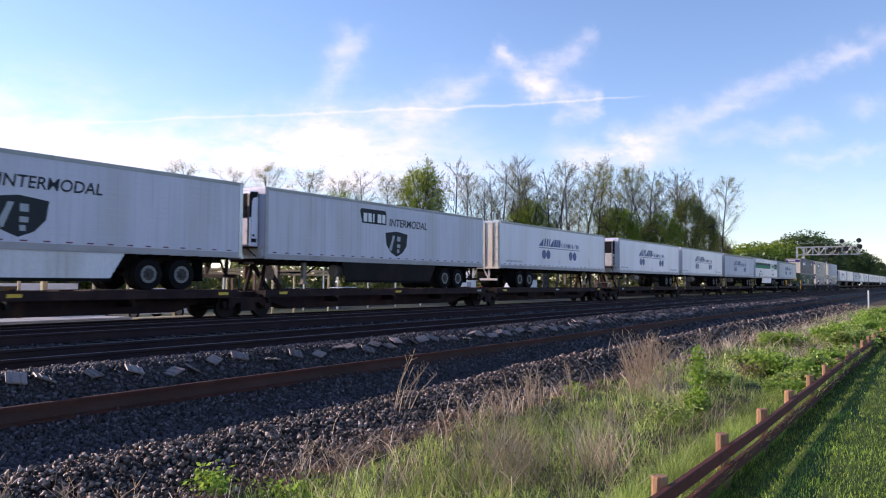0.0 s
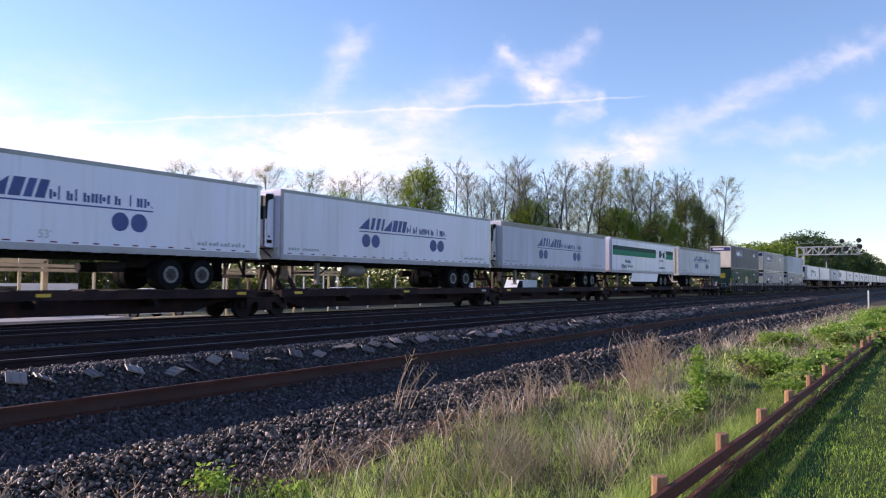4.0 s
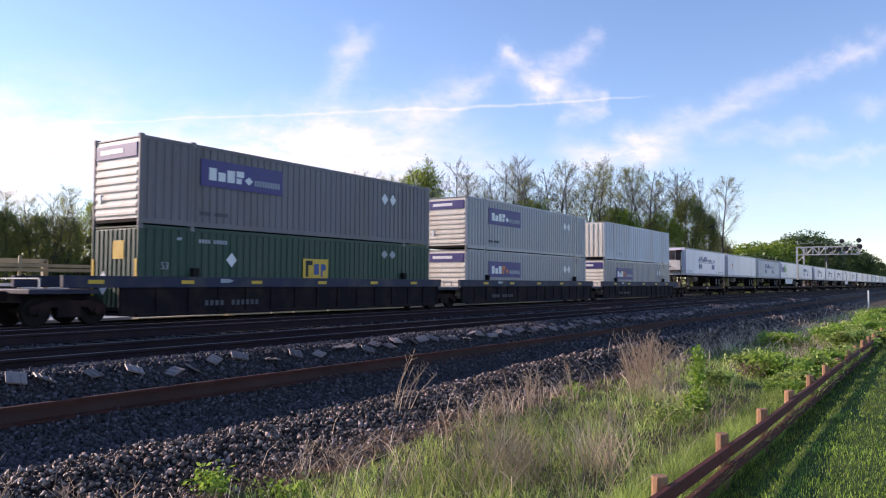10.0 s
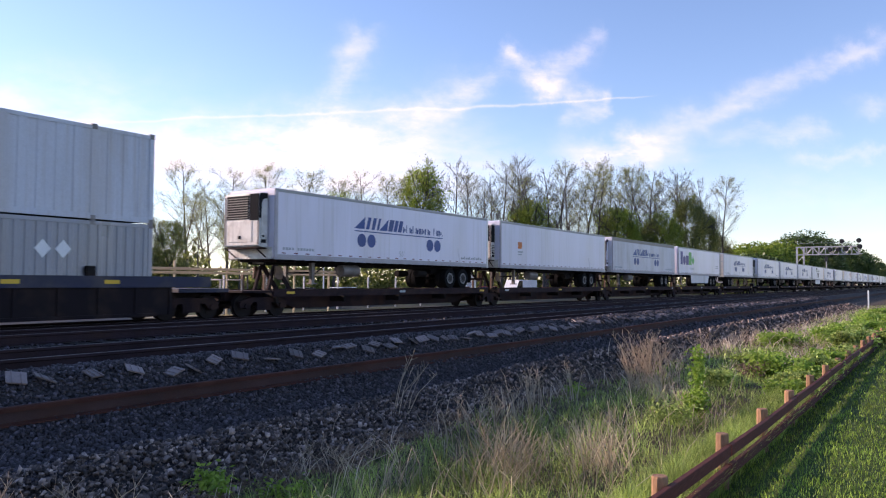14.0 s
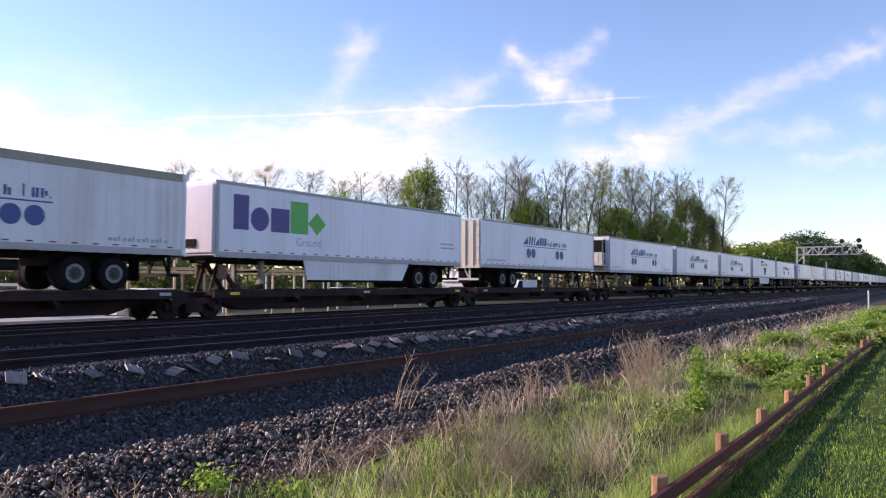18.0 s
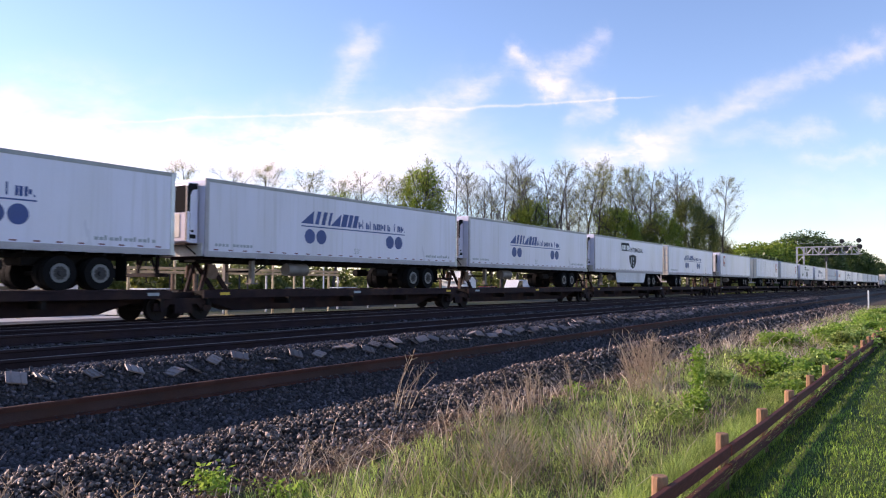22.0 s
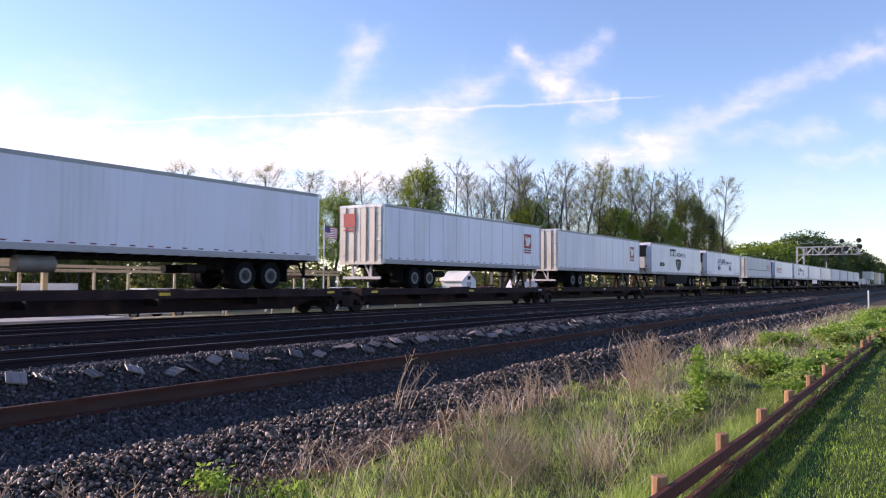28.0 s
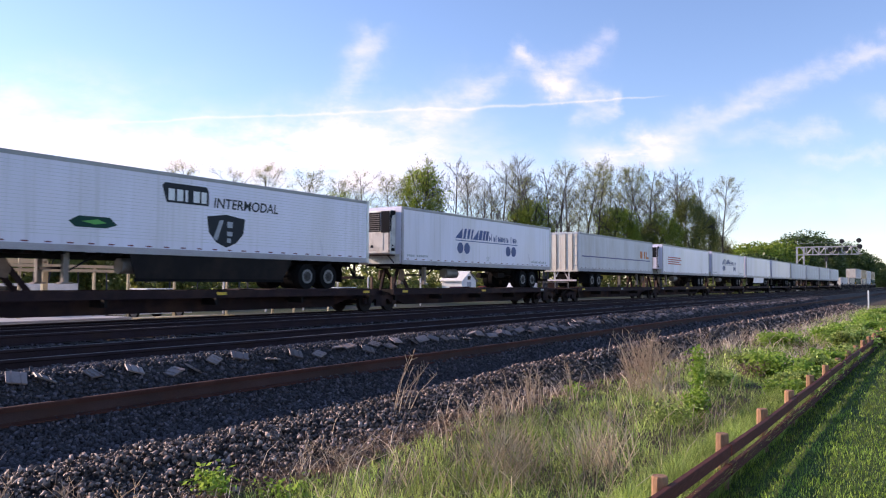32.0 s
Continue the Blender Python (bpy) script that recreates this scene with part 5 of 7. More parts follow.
        flat("small_label", th, GREYM, [rect(1.42, 1.62, 2.40, 2.50, 0.3)], y)
    flat("side_lettering", th, DIMM if paint in (GREYBOX, BROWNBOX) else GREYM, [rect(2.33 + 0.125 * i, 2.42 + 0.125 * i, 0.42 if paint is not GREENBOX else 2.34, 0.55 if paint is not GREENBOX else 2.48) for i in range(10) if i != 4], y, "small line of writing")
    if paint is not WHITEBOX:
        for x in (12.6, 13.2):
            flat("placard", th, WHITEM if paint is not GREENBOX else GREYM, [[(x - 0.24, 1.95 if paint is not GREENBOX else 2.3), (x, 1.68 if paint is not GREENBOX else 2.1), (x + 0.24, 1.95 if paint is not GREENBOX else 2.3), (x, 2.22 if paint is not GREENBOX else 2.5)]], y, "white diamond placard")
    return th


TANRAIL = mat("weathered_tan_rail", (0.30, 0.26, 0.21), 0.6, 0.0, 0.15, 1.5, bump=0.03, dirt=(0.2, 0.16, 0.12))
R = "white refrigerated trailer with blue round marks on a spine car"
# place along the train, doors to the left?, marking, label, extras
CONSIST = [
    (10.2, False, "shield", "dusty white trailer with a dark shield emblem and side skirts", dict(skirt="cream", seams=26, unit="white", lines=12, paint=DUSTY)),
    (27.45, False, "shield", "ribbed white trailer with a dark shield emblem", dict(seams=26, unit="white", skirt="dark", lines=14, paint=DUSTY)),
    (45.45, True, "round", "white trailer with blue round marks and rust-stained doors", dict(seams=0)),
    (64.6, False, "round", R, dict(unit="black", seams=0)),
    (81.8, False, "round", R, dict(unit="white", seams=0)),
    (99.2, False, "round", "white trailer with blue round marks and a grey roof rail", dict(unit="louvre", seams=0, rail=0.26, roofcol=TANRAIL, paint=DUSTY)),
    (116.5, False, "stripe", "white trailer with a two-tone green band and white side skirts", dict(skirt="white", seams=14)),
    (134.55, True, "round", "cream weathered trailer with blue round marks and stained doors", dict(paint=CREAM, seams=34, rail=0.24, roofcol=TANRAIL)),
    None, None, None,
    (217.1, False, "round", "white refrigerated trailer with a louvred unit and blue round marks", dict(unit="louvre", seams=0)),
    (234.65, False, "", "plain white refrigerated trailer with a small orange mark", dict(unit="black", seams=0)),
    (252.35, False, "round", "cream weathered trailer with blue round marks", dict(unit="white", paint=CREAM, seams=34, rail=0.26, roofcol=TANRAIL)),
    (269.75, False, "parcel", "white parcel trailer with purple and green block marks", dict(skirt="cream")),
    (287.92, True, "round", "white trailer with blue round marks and rust-stained doors", dict(seams=0)),
    (307.2, False, "round", R, dict(unit="black", seams=0)),
    (324.6, False, "round", R, dict(unit="white", seams=0)),
    (341.95, False, "round", R, dict(unit="white", seams=0)),
    (359.5, False, "shield", "white trailer with a dark shield emblem and a pale skirt", dict(unit="white", skirt="cream", seams=0)),
    (377.4, True, "round", "white trailer with blue round marks and rust-stained doors", dict(seams=0)),
    (396.9, False, "redl", "plain white refrigerated trailer with a red square emblem", dict(unit="dark", seams=0)),
    (417.3, True, "redr", "white panelled trailer with a red square emblem by the nose", dict(seams=13)),
    (435.95, True, "redr", "white panelled trailer with a red square emblem and dark rear frame", dict(seams=13)),
    (455.1, False, "shieldg", "ribbed white trailer with a shield emblem and a green badge", dict(unit="louvre", skirt="dark", lines=20)),
    (473.7, False, "round", R, dict(unit="louvre", seams=0)),
    (494.35, True, "", "cream-doored trailer with a blue line and an orange mark", dict(paint=CREAM)),
    (513.4, False, "", "white refrigerated trailer with a red marking", dict(unit="white")),
    (531.0, False, "round", R, dict(unit="white", seams=0)),
    (548.5, False, "", "plain white trailer with a pale side skirt", dict(skirt="white")),
    (566.0, False, "", "plain white trailer on a spine car", dict()),
    (583.6, True, "", "cream trailer with stained doors", dict(paint=CREAM)),
    (601.2, False, "", "cream trailer with grey panels", dict(paint=CREAM, seams=13)),
    (618.8, False, "", "plain cream trailer on a spine car", dict(paint=CREAM)),
    (636.4, False, "", "pale weathered trailer on a spine car", dict(paint=CREAM)),
]
SETS = [(0, 2), (3, 7), (11, 15), (16, 20), (21, 25), (26, 30), (31, 34)]
for i, row in enumerate(CONSIST):
    if row:
        tr = trailer(row[0], row[1], row[2], row[3], **row[4])
        if i == 12:
            flat("orange_mark", tr, ORANGEM, [rect(2.2, 2.7, 2.35, 2.75)], -HALF - 0.006, "small orange emblem")
            flat("grey_bars", tr, GREYM, [rect(2.2, 2.8, 2.1, 2.2), rect(2.2, 2.7, 1.95, 2.03)], -HALF - 0.006)
        if i == 26:
            flat("blue_line", tr, NAVY, [rect(0.6, 15.4, 2.18, 2.26)], -HALF - 0.006, "thin dark blue line")
            flat("orange_blocks", tr, ORANGEM, [rect(12.9, 13.5, 2.4, 3.0), rect(13.9, 14.2, 2.4, 3.0), rect(14.4, 14.6, 2.4, 3.0), rect(14.6, 15.1, 2.4, 2.55)], -HALF - 0.006, "orange block shapes")
        if i == 27:
            flat("red_bars", tr, REDM, [rect(1.6, 5.6, 2.7, 2.8), rect(1.6, 5.9, 2.5, 2.6), rect(1.6, 5.2, 2.3, 2.4), rect(1.6, 5.7, 2.1, 2.2)], -HALF - 0.006, "red lines of writing")
for a, b in SETS:
    for i in range(a, b + 1):
        u = CONSIST[i][0]
        lo = u - 1.6 if i == a else (CONSIST[i - 1][0] + LENGTH + u) / 2
        hi = u + LENGTH + 1.1 if i == b else (u + LENGTH + CONSIST[i + 1][0]) / 2
        if a == 0 and i == 0:
            lo = u - 0.6
        spine_unit(lo, hi, u, CONSIST[i][1], i == a and a > 0, i == b, i)

for k, (u, up, low) in enumerate([(156.2, (BROWNBOX, "ribs", "navy"), (GREENBOX, "vert", "yellow")), (175.9, (GREYBOX, "ribs", "navy"), (GREYBOX, "ribs", "navy")), (195.65, (WHITEBOX, "vert", ""), (GREYBOX, "ribs", "navy"))]):
    lo = u - 3.4 if k == 0 else u - 1.75
    hi = u + LENGTH + 3.1 if k == 2 else u + LENGTH + 1.75
    well_car(lo, hi, u - lo, k == 0, k == 2)
    lab = {id(BROWNBOX): "brown-grey corrugated container with a navy sign panel", id(GREYBOX): "grey corrugated container with a navy sign panel", id(GREENBOX): "dark green corrugated container with a yellow emblem", id(WHITEBOX): "plain white corrugated container with rust streaks"}
    container(u, 0.30, low[0], lab[id(low[0])] + ", lower in stack", low[1], low[2])
    container(u, 0.30 + 2.896, up[0], lab[id(up[0])] + ", upper in stack", up[1], up[2])
TAN = mat("tan_container_paint", (0.45, 0.33, 0.2), 0.5, var=0.1, bump=0.03)
for k in range(6):
    u = 658.0 + 19.7 * k
    well_car(u - 1.75, u + LENGTH + 1.75, 1.75, k == 0, k == 5)
    container(u, 0.30, (WHITEBOX, GREYBOX, GREENBOX, GREYBOX, WHITEBOX, GREENBOX)[k], "weathered container low in a well car", "vert")
    if k in (2, 3, 4, 5):
        container(u, 0.30 + 2.896, (TAN, TAN, WHITEBOX, TAN, WHITEBOX, TAN)[k], "tan weathered container on top of a stack", "vert")


# ---- fence between the weedy strip and the lawn ----
def fence():
    th = thing("wooden_fence", pose(5.42, 1.70, -0.75), "low two-rail fence of red-brown boards on wooden posts", "fence")
    rnd = random.Random(3)
    ox, oz = 5.42, -0.75
    run_x = [-5, 3, 5.5, 7.4, 9.4, 13, 17, 25, 60]
    upper = [-0.17, -0.17, -0.196, -0.226, -0.243, -0.250, -0.262, -0.300, -0.42]
    lower = [-0.37, -0.37, -0.392, -0.408, -0.425, -0.452, -0.485, -0.530, -0.65]
    for i in range(-3, 24):
        x = i * 1.905 + 0.15 + rnd.uniform(-0.04, 0.04)
        z = -0.100 - 0.0032 * (x + ox - 5.5) - oz + rnd.uniform(-0.012, 0.012)
        w = 0.060 + rnd.uniform(-0.005, 0.006)
        lean = rnd.uniform(-0.018, 0.018)
        m, vs, n = Mesh(), [], 10
        for zz, r in ((-0.25, w * 1.02), (z * 0.5, w), (z - 0.012, w * 0.97), (z, w * 0.88)):
            vs += [(x + lean * zz + r * 1.06 * math.cos(2 * math.pi * k / n), 0.085 + r * math.sin(2 * math.pi * k / n), zz) for k in range(n)]
        m.add(vs, [(j * n + k, j * n + (k + 1) % n, (j + 1) * n + (k + 1) % n, (j + 1) * n + k) for j in range(3) for k in range(n)] + [tuple(range(3 * n, 4 * n))])
        part("post", m, POSTW, th)
    for i in range(-3, 23, 2):
        for level in (upper, lower):
            h = 0.104
            xa, xb = i * 1.915 + rnd.uniform(0.03, 0.08), (i + 2) * 1.915 + rnd.uniform(0.01, 0.05)
            za, zb = rnd.uniform(-0.008, 0.008), rnd.uniform(-0.008, 0.008)
            m = Mesh()
            vs, k = [], 8
            for j in range(k + 1):
                a = xa + (xb - xa) * j / k
                zz = float(np.interp(a + ox, run_x, level)) - oz + za + (zb - za) * j / k - 0.008 * math.sin(math.pi * j / k)
                vs += [(a, -0.025, zz - h / 2 + 0.006), (a, -0.019, zz - h / 2), (a, 0.020, zz - h / 2), (a, 0.020, zz + h / 2), (a, -0.019, zz + h / 2), (a, -0.025, zz + h / 2 - 0.006)]
            fs = [(j * 6 + q, (j + 1) * 6 + q, (j + 1) * 6 + (q + 1) % 6, j * 6 + (q + 1) % 6) for j in range(k) for q in range(6)]
            m.add(vs, fs + [(0, 1, 2, 3, 4, 5), tuple(6 * k + q for q in (5, 4, 3, 2, 1, 0))])
            part("board", m, RAILW, th)


fence()


# ---- grass, straw and weeds ----
def blades(name, x, y, z, h, w, lean, seed, material, label, category="grass", parent=None):
    """Tapered bent blades: one object."""
    rs = np.random.RandomState(seed)
    n = len(x)
    a = rs.uniform(0, 2 * np.pi, n)
    d = rs.uniform(0, 2 * np.pi, n)
    ux, uy = np.cos(a) * w / 2, np.sin(a) * w / 2
    lx, ly = np.cos(d) * lean * h, np.sin(d) * lean * h
    def row(f, wf, lf):
        return [np.stack([x - ux * wf + lx * lf, y - uy * wf + ly * lf, z + h * f], 1), np.stack([x + ux * wf + lx * lf, y + uy * wf + ly * lf, z + h * f], 1)]
    tip = np.stack([x + lx, y + ly, z + h * (1 - 0.35 * lean)], 1)
    v = np.stack(row(-0.05, 1.0, 0) + row(0.45, 0.85, 0.22) + row(0.8, 0.55, 0.6) + [tip], 1)
    t = np.array([(0, 1, 3), (0, 3, 2), (2, 3, 5), (2, 5, 4), (4, 5, 6)])
    f = (t[None] + (np.arange(n) * 7)[:, None, None]).reshape(-1, 3)
    return mesh_from_arrays(name, v.reshape(-1, 3), f, material, label, category, parent=parent)


def gz(x, y):
    return np.array([ground_z(a, b) for a, b in zip(x, y)])


def patch(x, y, s, seed):
    """Smooth 0..1 variation over the strip, for clumps."""
    return np.array([0.5 + 0.5 * noise.noise((a * s, b * s, seed)) for a, b in zip(x, y)])


def strip_grass():
    x, y, r, rs = scatter(400000, (1.5, 75), (1.75, 5.9), 21, 6.5, 1.7)
    edge = strip_edge(x)
    keep = (y < edge) & (rs.uniform(size=len(x)) < -0.15 + 2.0 * patch(x, y, 2.3, 2.0))
    x, y, r = x[keep], y[keep], r[keep]
    p = patch(x, y, 0.9, 5.0)
    h = rs.uniform(0.12, 0.36, len(x)) * (0.35 + 0.6 * p) * (0.22 + 2.0 * patch(x, y, 3.0, 7.0) ** 1.8) * np.clip(0.6 + (edge[keep] - y) * 0.5, 0.5, 1.15) * np.clip(0.45 + (y - 1.75) * 0.35, 0.45, 1)
    w = rs.uniform(0.003, 0.0065, len(x)) * np.clip(r / 8, 1, 3.5)
    h *= np.interp(x, [5, 9, 14], [1.15, 1.1, 1.0])
    blades("tall_grass", x, y, gz(x, y), h, w, rs.uniform(0.2, 1.1, len(x)), 22, GRASS, "lush green uncut grass on the weedy strip")
    # lusher growth along the fence
    x, y, r, rs = scatter(150000, (3.5, 60), (1.74, 2.3), 29, 8.0, 1.5)
    blades("fence_grass", x, y, gz(x, y), rs.uniform(0.10, 0.36, len(x)), rs.uniform(0.003, 0.007, len(x)) * np.clip(r / 9, 1, 3), rs.uniform(0.2, 0.9, len(x)), 35, GRASS, "long green grass along the foot of the fence")
    # straw: tufts of dry stalks
    x, y, r, rs = scatter(90000, (1.5, 70), (2.2, 6.3), 23, 7.0, 1.6)
    p = patch(x, y, 0.75, 9.0)
    clump = sum(np.exp(-((x - a) / s) ** 2 - ((y - b) / q) ** 2) for a, b, s, q in ((12.9, 4.3, 0.7, 0.45), (10.4, 5.2, 1.6, 0.25), (5.4, 5.05, 0.4, 0.2), (8.9, 5.0, 0.5, 0.2), (21, 2.9, 2.6, 0.5), (24, 5.2, 6.0, 0.5), (36, 4.4, 12.0, 0.9), (56, 4.4, 9.0, 1.2)))
    keep = rs.uniform(size=len(x)) < np.clip(0.035 + 0.7 * clump ** 1.3 + np.clip((p - 0.70) * 1.6, 0, 0.25), 0, 1) * np.where(y > strip_edge(x) + 0.25, 0.10, 1.0)
    x, y, r, p = x[keep], y[keep], r[keep], p[keep]
    h = rs.uniform(0.16, 0.5, len(x)) * (0.6 + 0.8 * p)
    w = rs.uniform(0.0045, 0.009, len(x)) * np.clip(r / 8, 1, 3.0)
    blades("dry_grass", x, y, gz(x, y), h, w, rs.uniform(0.3, 1.5, len(x)), 24, STRAW, "pale dry straw and dead stalks among the grass", "dry grass")
    # swathes of long dead stems laid over by the wind
    def swathe(cx, cy, n, ln, dx, dy, wide, seed):
        q = np.random.RandomState(seed)
        px, py = cx + q.normal(size=n) * wide, cy + q.normal(size=n) * wide * 0.6
        pz = gz(px, py)
        size = ln * q.uniform(0.55, 1.1, n)
        a = np.arctan2(dy, dx) + q.normal(size=n) * 0.5 + np.where(q.uniform(size=n) < 0.25, 2.2, 0)
        rise = q.uniform(0.35, 0.80, n)
        ex, ey = np.cos(a) * size * np.sqrt(1 - rise ** 2), np.sin(a) * size * np.sqrt(1 - rise ** 2)
        sx, sy = -np.sin(a) * 0.0042, np.cos(a) * 0.0042
        rows = []
        for f, u, wf in ((0.0, 0.0, 1.0), (0.4, 0.52, 0.9), (0.75, 0.86, 0.7), (1.0, 0.92, 0.3)):
            for sgn in (-1, 1):
                rows.append(np.stack([px + ex * f + sgn * sx * wf, py + ey * f + sgn * sy * wf, pz + size * rise * u + 0.02], 1))
        v = np.stack(rows, 1)
        tri = np.array([(0, 1, 3), (0, 3, 2), (2, 3, 5), (2, 5, 4), (4, 5, 7), (4, 7, 6)])
        return v, tri
    vs, fs, k = [], [], 0
    for i, q in enumerate([(5.95, 3.3, 110, 0.70, 0.8, 0.35, 0.30), (6.5, 3.6, 130, 0.70, 0.8, 0.5, 0.30), (7.1, 3.95, 80, 0.6, 0.8, 0.5, 0.28), (7.1, 2.9, 110, 0.65, 0.8, 0.4, 0.26), (7.7, 3.2, 100, 0.6, 0.8, 0.5, 0.28),
                           (9.0, 3.6, 60, 0.45, 1.0, 0.3, 0.3), (10.2, 2.6, 70, 0.45, 1.0, -0.2, 0.3), (5.2, 4.1, 50, 0.45, 0.9, 0.5, 0.25), (12.6, 4.0, 160, 0.5, 0.6, 0.8, 0.4), (6.0, 2.6, 30, 0.4, 1.0, 0.2, 0.3),
                           (11.6, 3.6, 70, 0.45, 0.8, 0.3, 0.4), (8.6, 4.5, 60, 0.45, 0.7, 0.5, 0.3)]):
        v, tri = swathe(*q, 300 + i)
        vs.append(v.reshape(-1, 3))
        fs.append((tri[None] + (k + np.arange(len(v)) * 8)[:, None, None]).reshape(-1, 3))
        k += len(v) * 8
    mesh_from_arrays("dead_stems", np.concatenate(vs), np.concatenate(fs), DEADSTEM, "swathes of bent pale dead stems lying over the grass", "dry grass")
    # short turf beyond the fence
    x, y, r, rs = scatter(420000, (2.0, 60), (-6, 1.75), 25, 7.5, 1.8)
    h = rs.uniform(0.02, 0.06, len(x)) * (0.5 + patch(x, y, 2.5, 4.0))
    w = rs.uniform(0.004, 0.008, len(x)) * np.clip(r / 8, 1, 3.5)
    z = np.interp(y, PY, PZ)
    blades("lawn_grass", x, y, z, h, w, rs.uniform(0.2, 0.9, len(x)), 26, LAWN, "short mown lawn grass beside the fence", "lawn")
    # fallen leaves and dead litter on the foot of the slope
    x, y, r, rs = scatter(110000, (2.0, 45), (4.6, 6.2), 27, 7.0, 1.5)
    off = y - strip_edge(x)
    keep = rs.uniform(size=len(x)) < np.exp(-((off - 0.22) / 0.28) ** 2)
    x, y, r = x[keep], y[keep], r[keep]
    blades("dead_litter", x, y, gz(x, y) + 0.01, rs.uniform(0.02, 0.08, len(x)), rs.uniform(0.006, 0.022, len(x)) * np.clip(r / 9, 1, 2), rs.uniform(0.6, 1.6, len(x)), 28, DEADLEAF, "brown dead leaves and litter at the ballast edge", "leaf litter")


strip_grass()


def stalk_tuft(x, y, n, h, spread, seed, tip_x=0.0, label="bundle of tall dry weed stalks"):
    """Tall dead stalks with side twigs and seed heads, from one root."""
    rnd = random.Random(seed)
    th = thing("dry_weed", pose(x, y, ground_z(x, y)), label, "weed", "tall dry weeds")
    for i in range(n):
        m = Mesh()
        a, ln = rnd.uniform(0, 6.28), h * rnd.uniform(0.6, 1.05)
        dx, dy = tip_x + math.cos(a) * spread * rnd.uniform(0.3, 1), math.sin(a) * spread * rnd.uniform(0.3, 1)
        b = Vector((rnd.uniform(-0.08, 0.08) * n ** 0.3, rnd.uniform(-0.08, 0.08) * n ** 0.3, -0.03))
        mid, tip = b + Vector((dx * 0.35, dy * 0.35, ln * 0.55)), b + Vector((dx, dy, ln))
        m.tube(b, mid, 0.006, 0.005, 4).tube(mid, tip, 0.005, 0.002, 4)
        for k in range(6):
            p = mid.lerp(tip, rnd.uniform(0.1, 1))
            m.tube(p, p + Vector((rnd.uniform(-0.10, 0.10), rnd.uniform(-0.10, 0.10), rnd.uniform(0.05, 0.14))), 0.003, 0.0015, 3)
        part("stalk", m, STRAW, th)


for q in [(7.95, 6.1, 4, 0.80, 0.16, 1, 0.42), (8.05, 6.05, 3, 0.62, 0.2, 2, 0.55), (12.9, 4.3, 24, 1.05, 0.5, 3), (13.3, 4.5, 22, 0.95, 0.55, 4), (12.5, 4.4, 20, 0.8, 0.5, 5), (13.9, 4.2, 10, 0.7, 0.45, 21), (2.8, 5.6, 7, 0.45, 0.35, 6), (3.3, 5.4, 6, 0.4, 0.4, 7),
          (7.1, 4.1, 7, 0.5, 0.45, 8), (8.9, 4.9, 7, 0.6, 0.25, 9), (9.5, 4.85, 7, 0.62, 0.25, 10), (9.9, 4.95, 6, 0.6, 0.25, 11), (20.0, 5.3, 10, 0.7, 0.5, 12), (17.0, 5.4, 10, 0.65, 0.5, 13),
          (10.9, 4.9, 6, 0.6, 0.25, 14), (25.0, 5.2, 10, 0.7, 0.6, 15), (8.3, 4.75, 5, 0.5, 0.25, 16), (7.6, 4.7, 5, 0.5, 0.3, 17), (7.0, 4.6, 4, 0.45, 0.3, 18), (22, 2.9, 12, 0.5, 0.6, 19), (20.4, 2.7, 12, 0.5, 0.6, 22), (5.5, 4.9, 8, 0.30, 0.5, 20)]:
    stalk_tuft(*q)


def leaf_cloud(pts, size, seed, aspect=0.55, up=0.3):
    """Small folded leaves at the given places: corners and faces."""
    rs = np.random.RandomState(seed)
    n = len(pts)
    a = rs.normal(size=(n, 3))
    a[:, 2] = a[:, 2] * 0.6 - up
    a /= np.linalg.norm(a, axis=1)[:, None]
    b = np.cross(a, rs.normal(size=(n, 3)))
    b /= np.linalg.norm(b, axis=1)[:, None]
    s = size * rs.uniform(0.6, 1.3, n)[:, None]
    v = np.stack([pts, pts + a * s * 0.5 + b * s * aspect / 2, pts + a * s, pts + a * s * 0.5 - b * s * aspect / 2], 1)
    t = np.array([(0, 1, 2), (0, 2, 3)])
    return v.reshape(-1, 3), (t[None] + (np.arange(n) * 4)[:, None, None]).reshape(-1, 3)


def leafy_weed(x, y, h, r, n, size, seed, material, label, base=0.0):
    """Upright green weed: thin stems and many leaves."""
    rnd, rs = random.Random(seed), np.random.RandomState(seed)
    th = thing("leafy_weed", pose(x, y, ground_z(x, y) + base), label, "weed", "green weeds")
    pts = []
    for k in range(max(3, int(r * 22))):
        m = Mesh()
        a = rnd.uniform(0, 6.28)
        q = r * math.sqrt(rnd.random())
        b = Vector((math.cos(a) * q * 0.6, math.sin(a) * q * 0.6, -0.03))
        tip = Vector((math.cos(a) * q, math.sin(a) * q, h * rnd.uniform(0.65, 1.0) * (1 - 0.35 * (q / max(r, 0.01)) ** 2)))
        m.tube(b, tip, 0.008, 0.003, 4)
        part("stem", m, material, th)
        for j in range(int(n / max(3, int(r * 22)))):
            c = b.lerp(tip, 0.15 + 0.85 * rnd.random() ** 0.7)
            pts.append((c.x + rnd.gauss(0, 0.05 + r * 0.08), c.y + rnd.gauss(0, 0.05 + r * 0.08), max(0.02, c.z + rnd.gauss(0, 0.04))))
    v, f = leaf_cloud(np.array(pts), size, seed, 0.5)
    mesh_from_arrays("leaves", v, f, material, "", "", parent=th)["kind"] = "stuff"


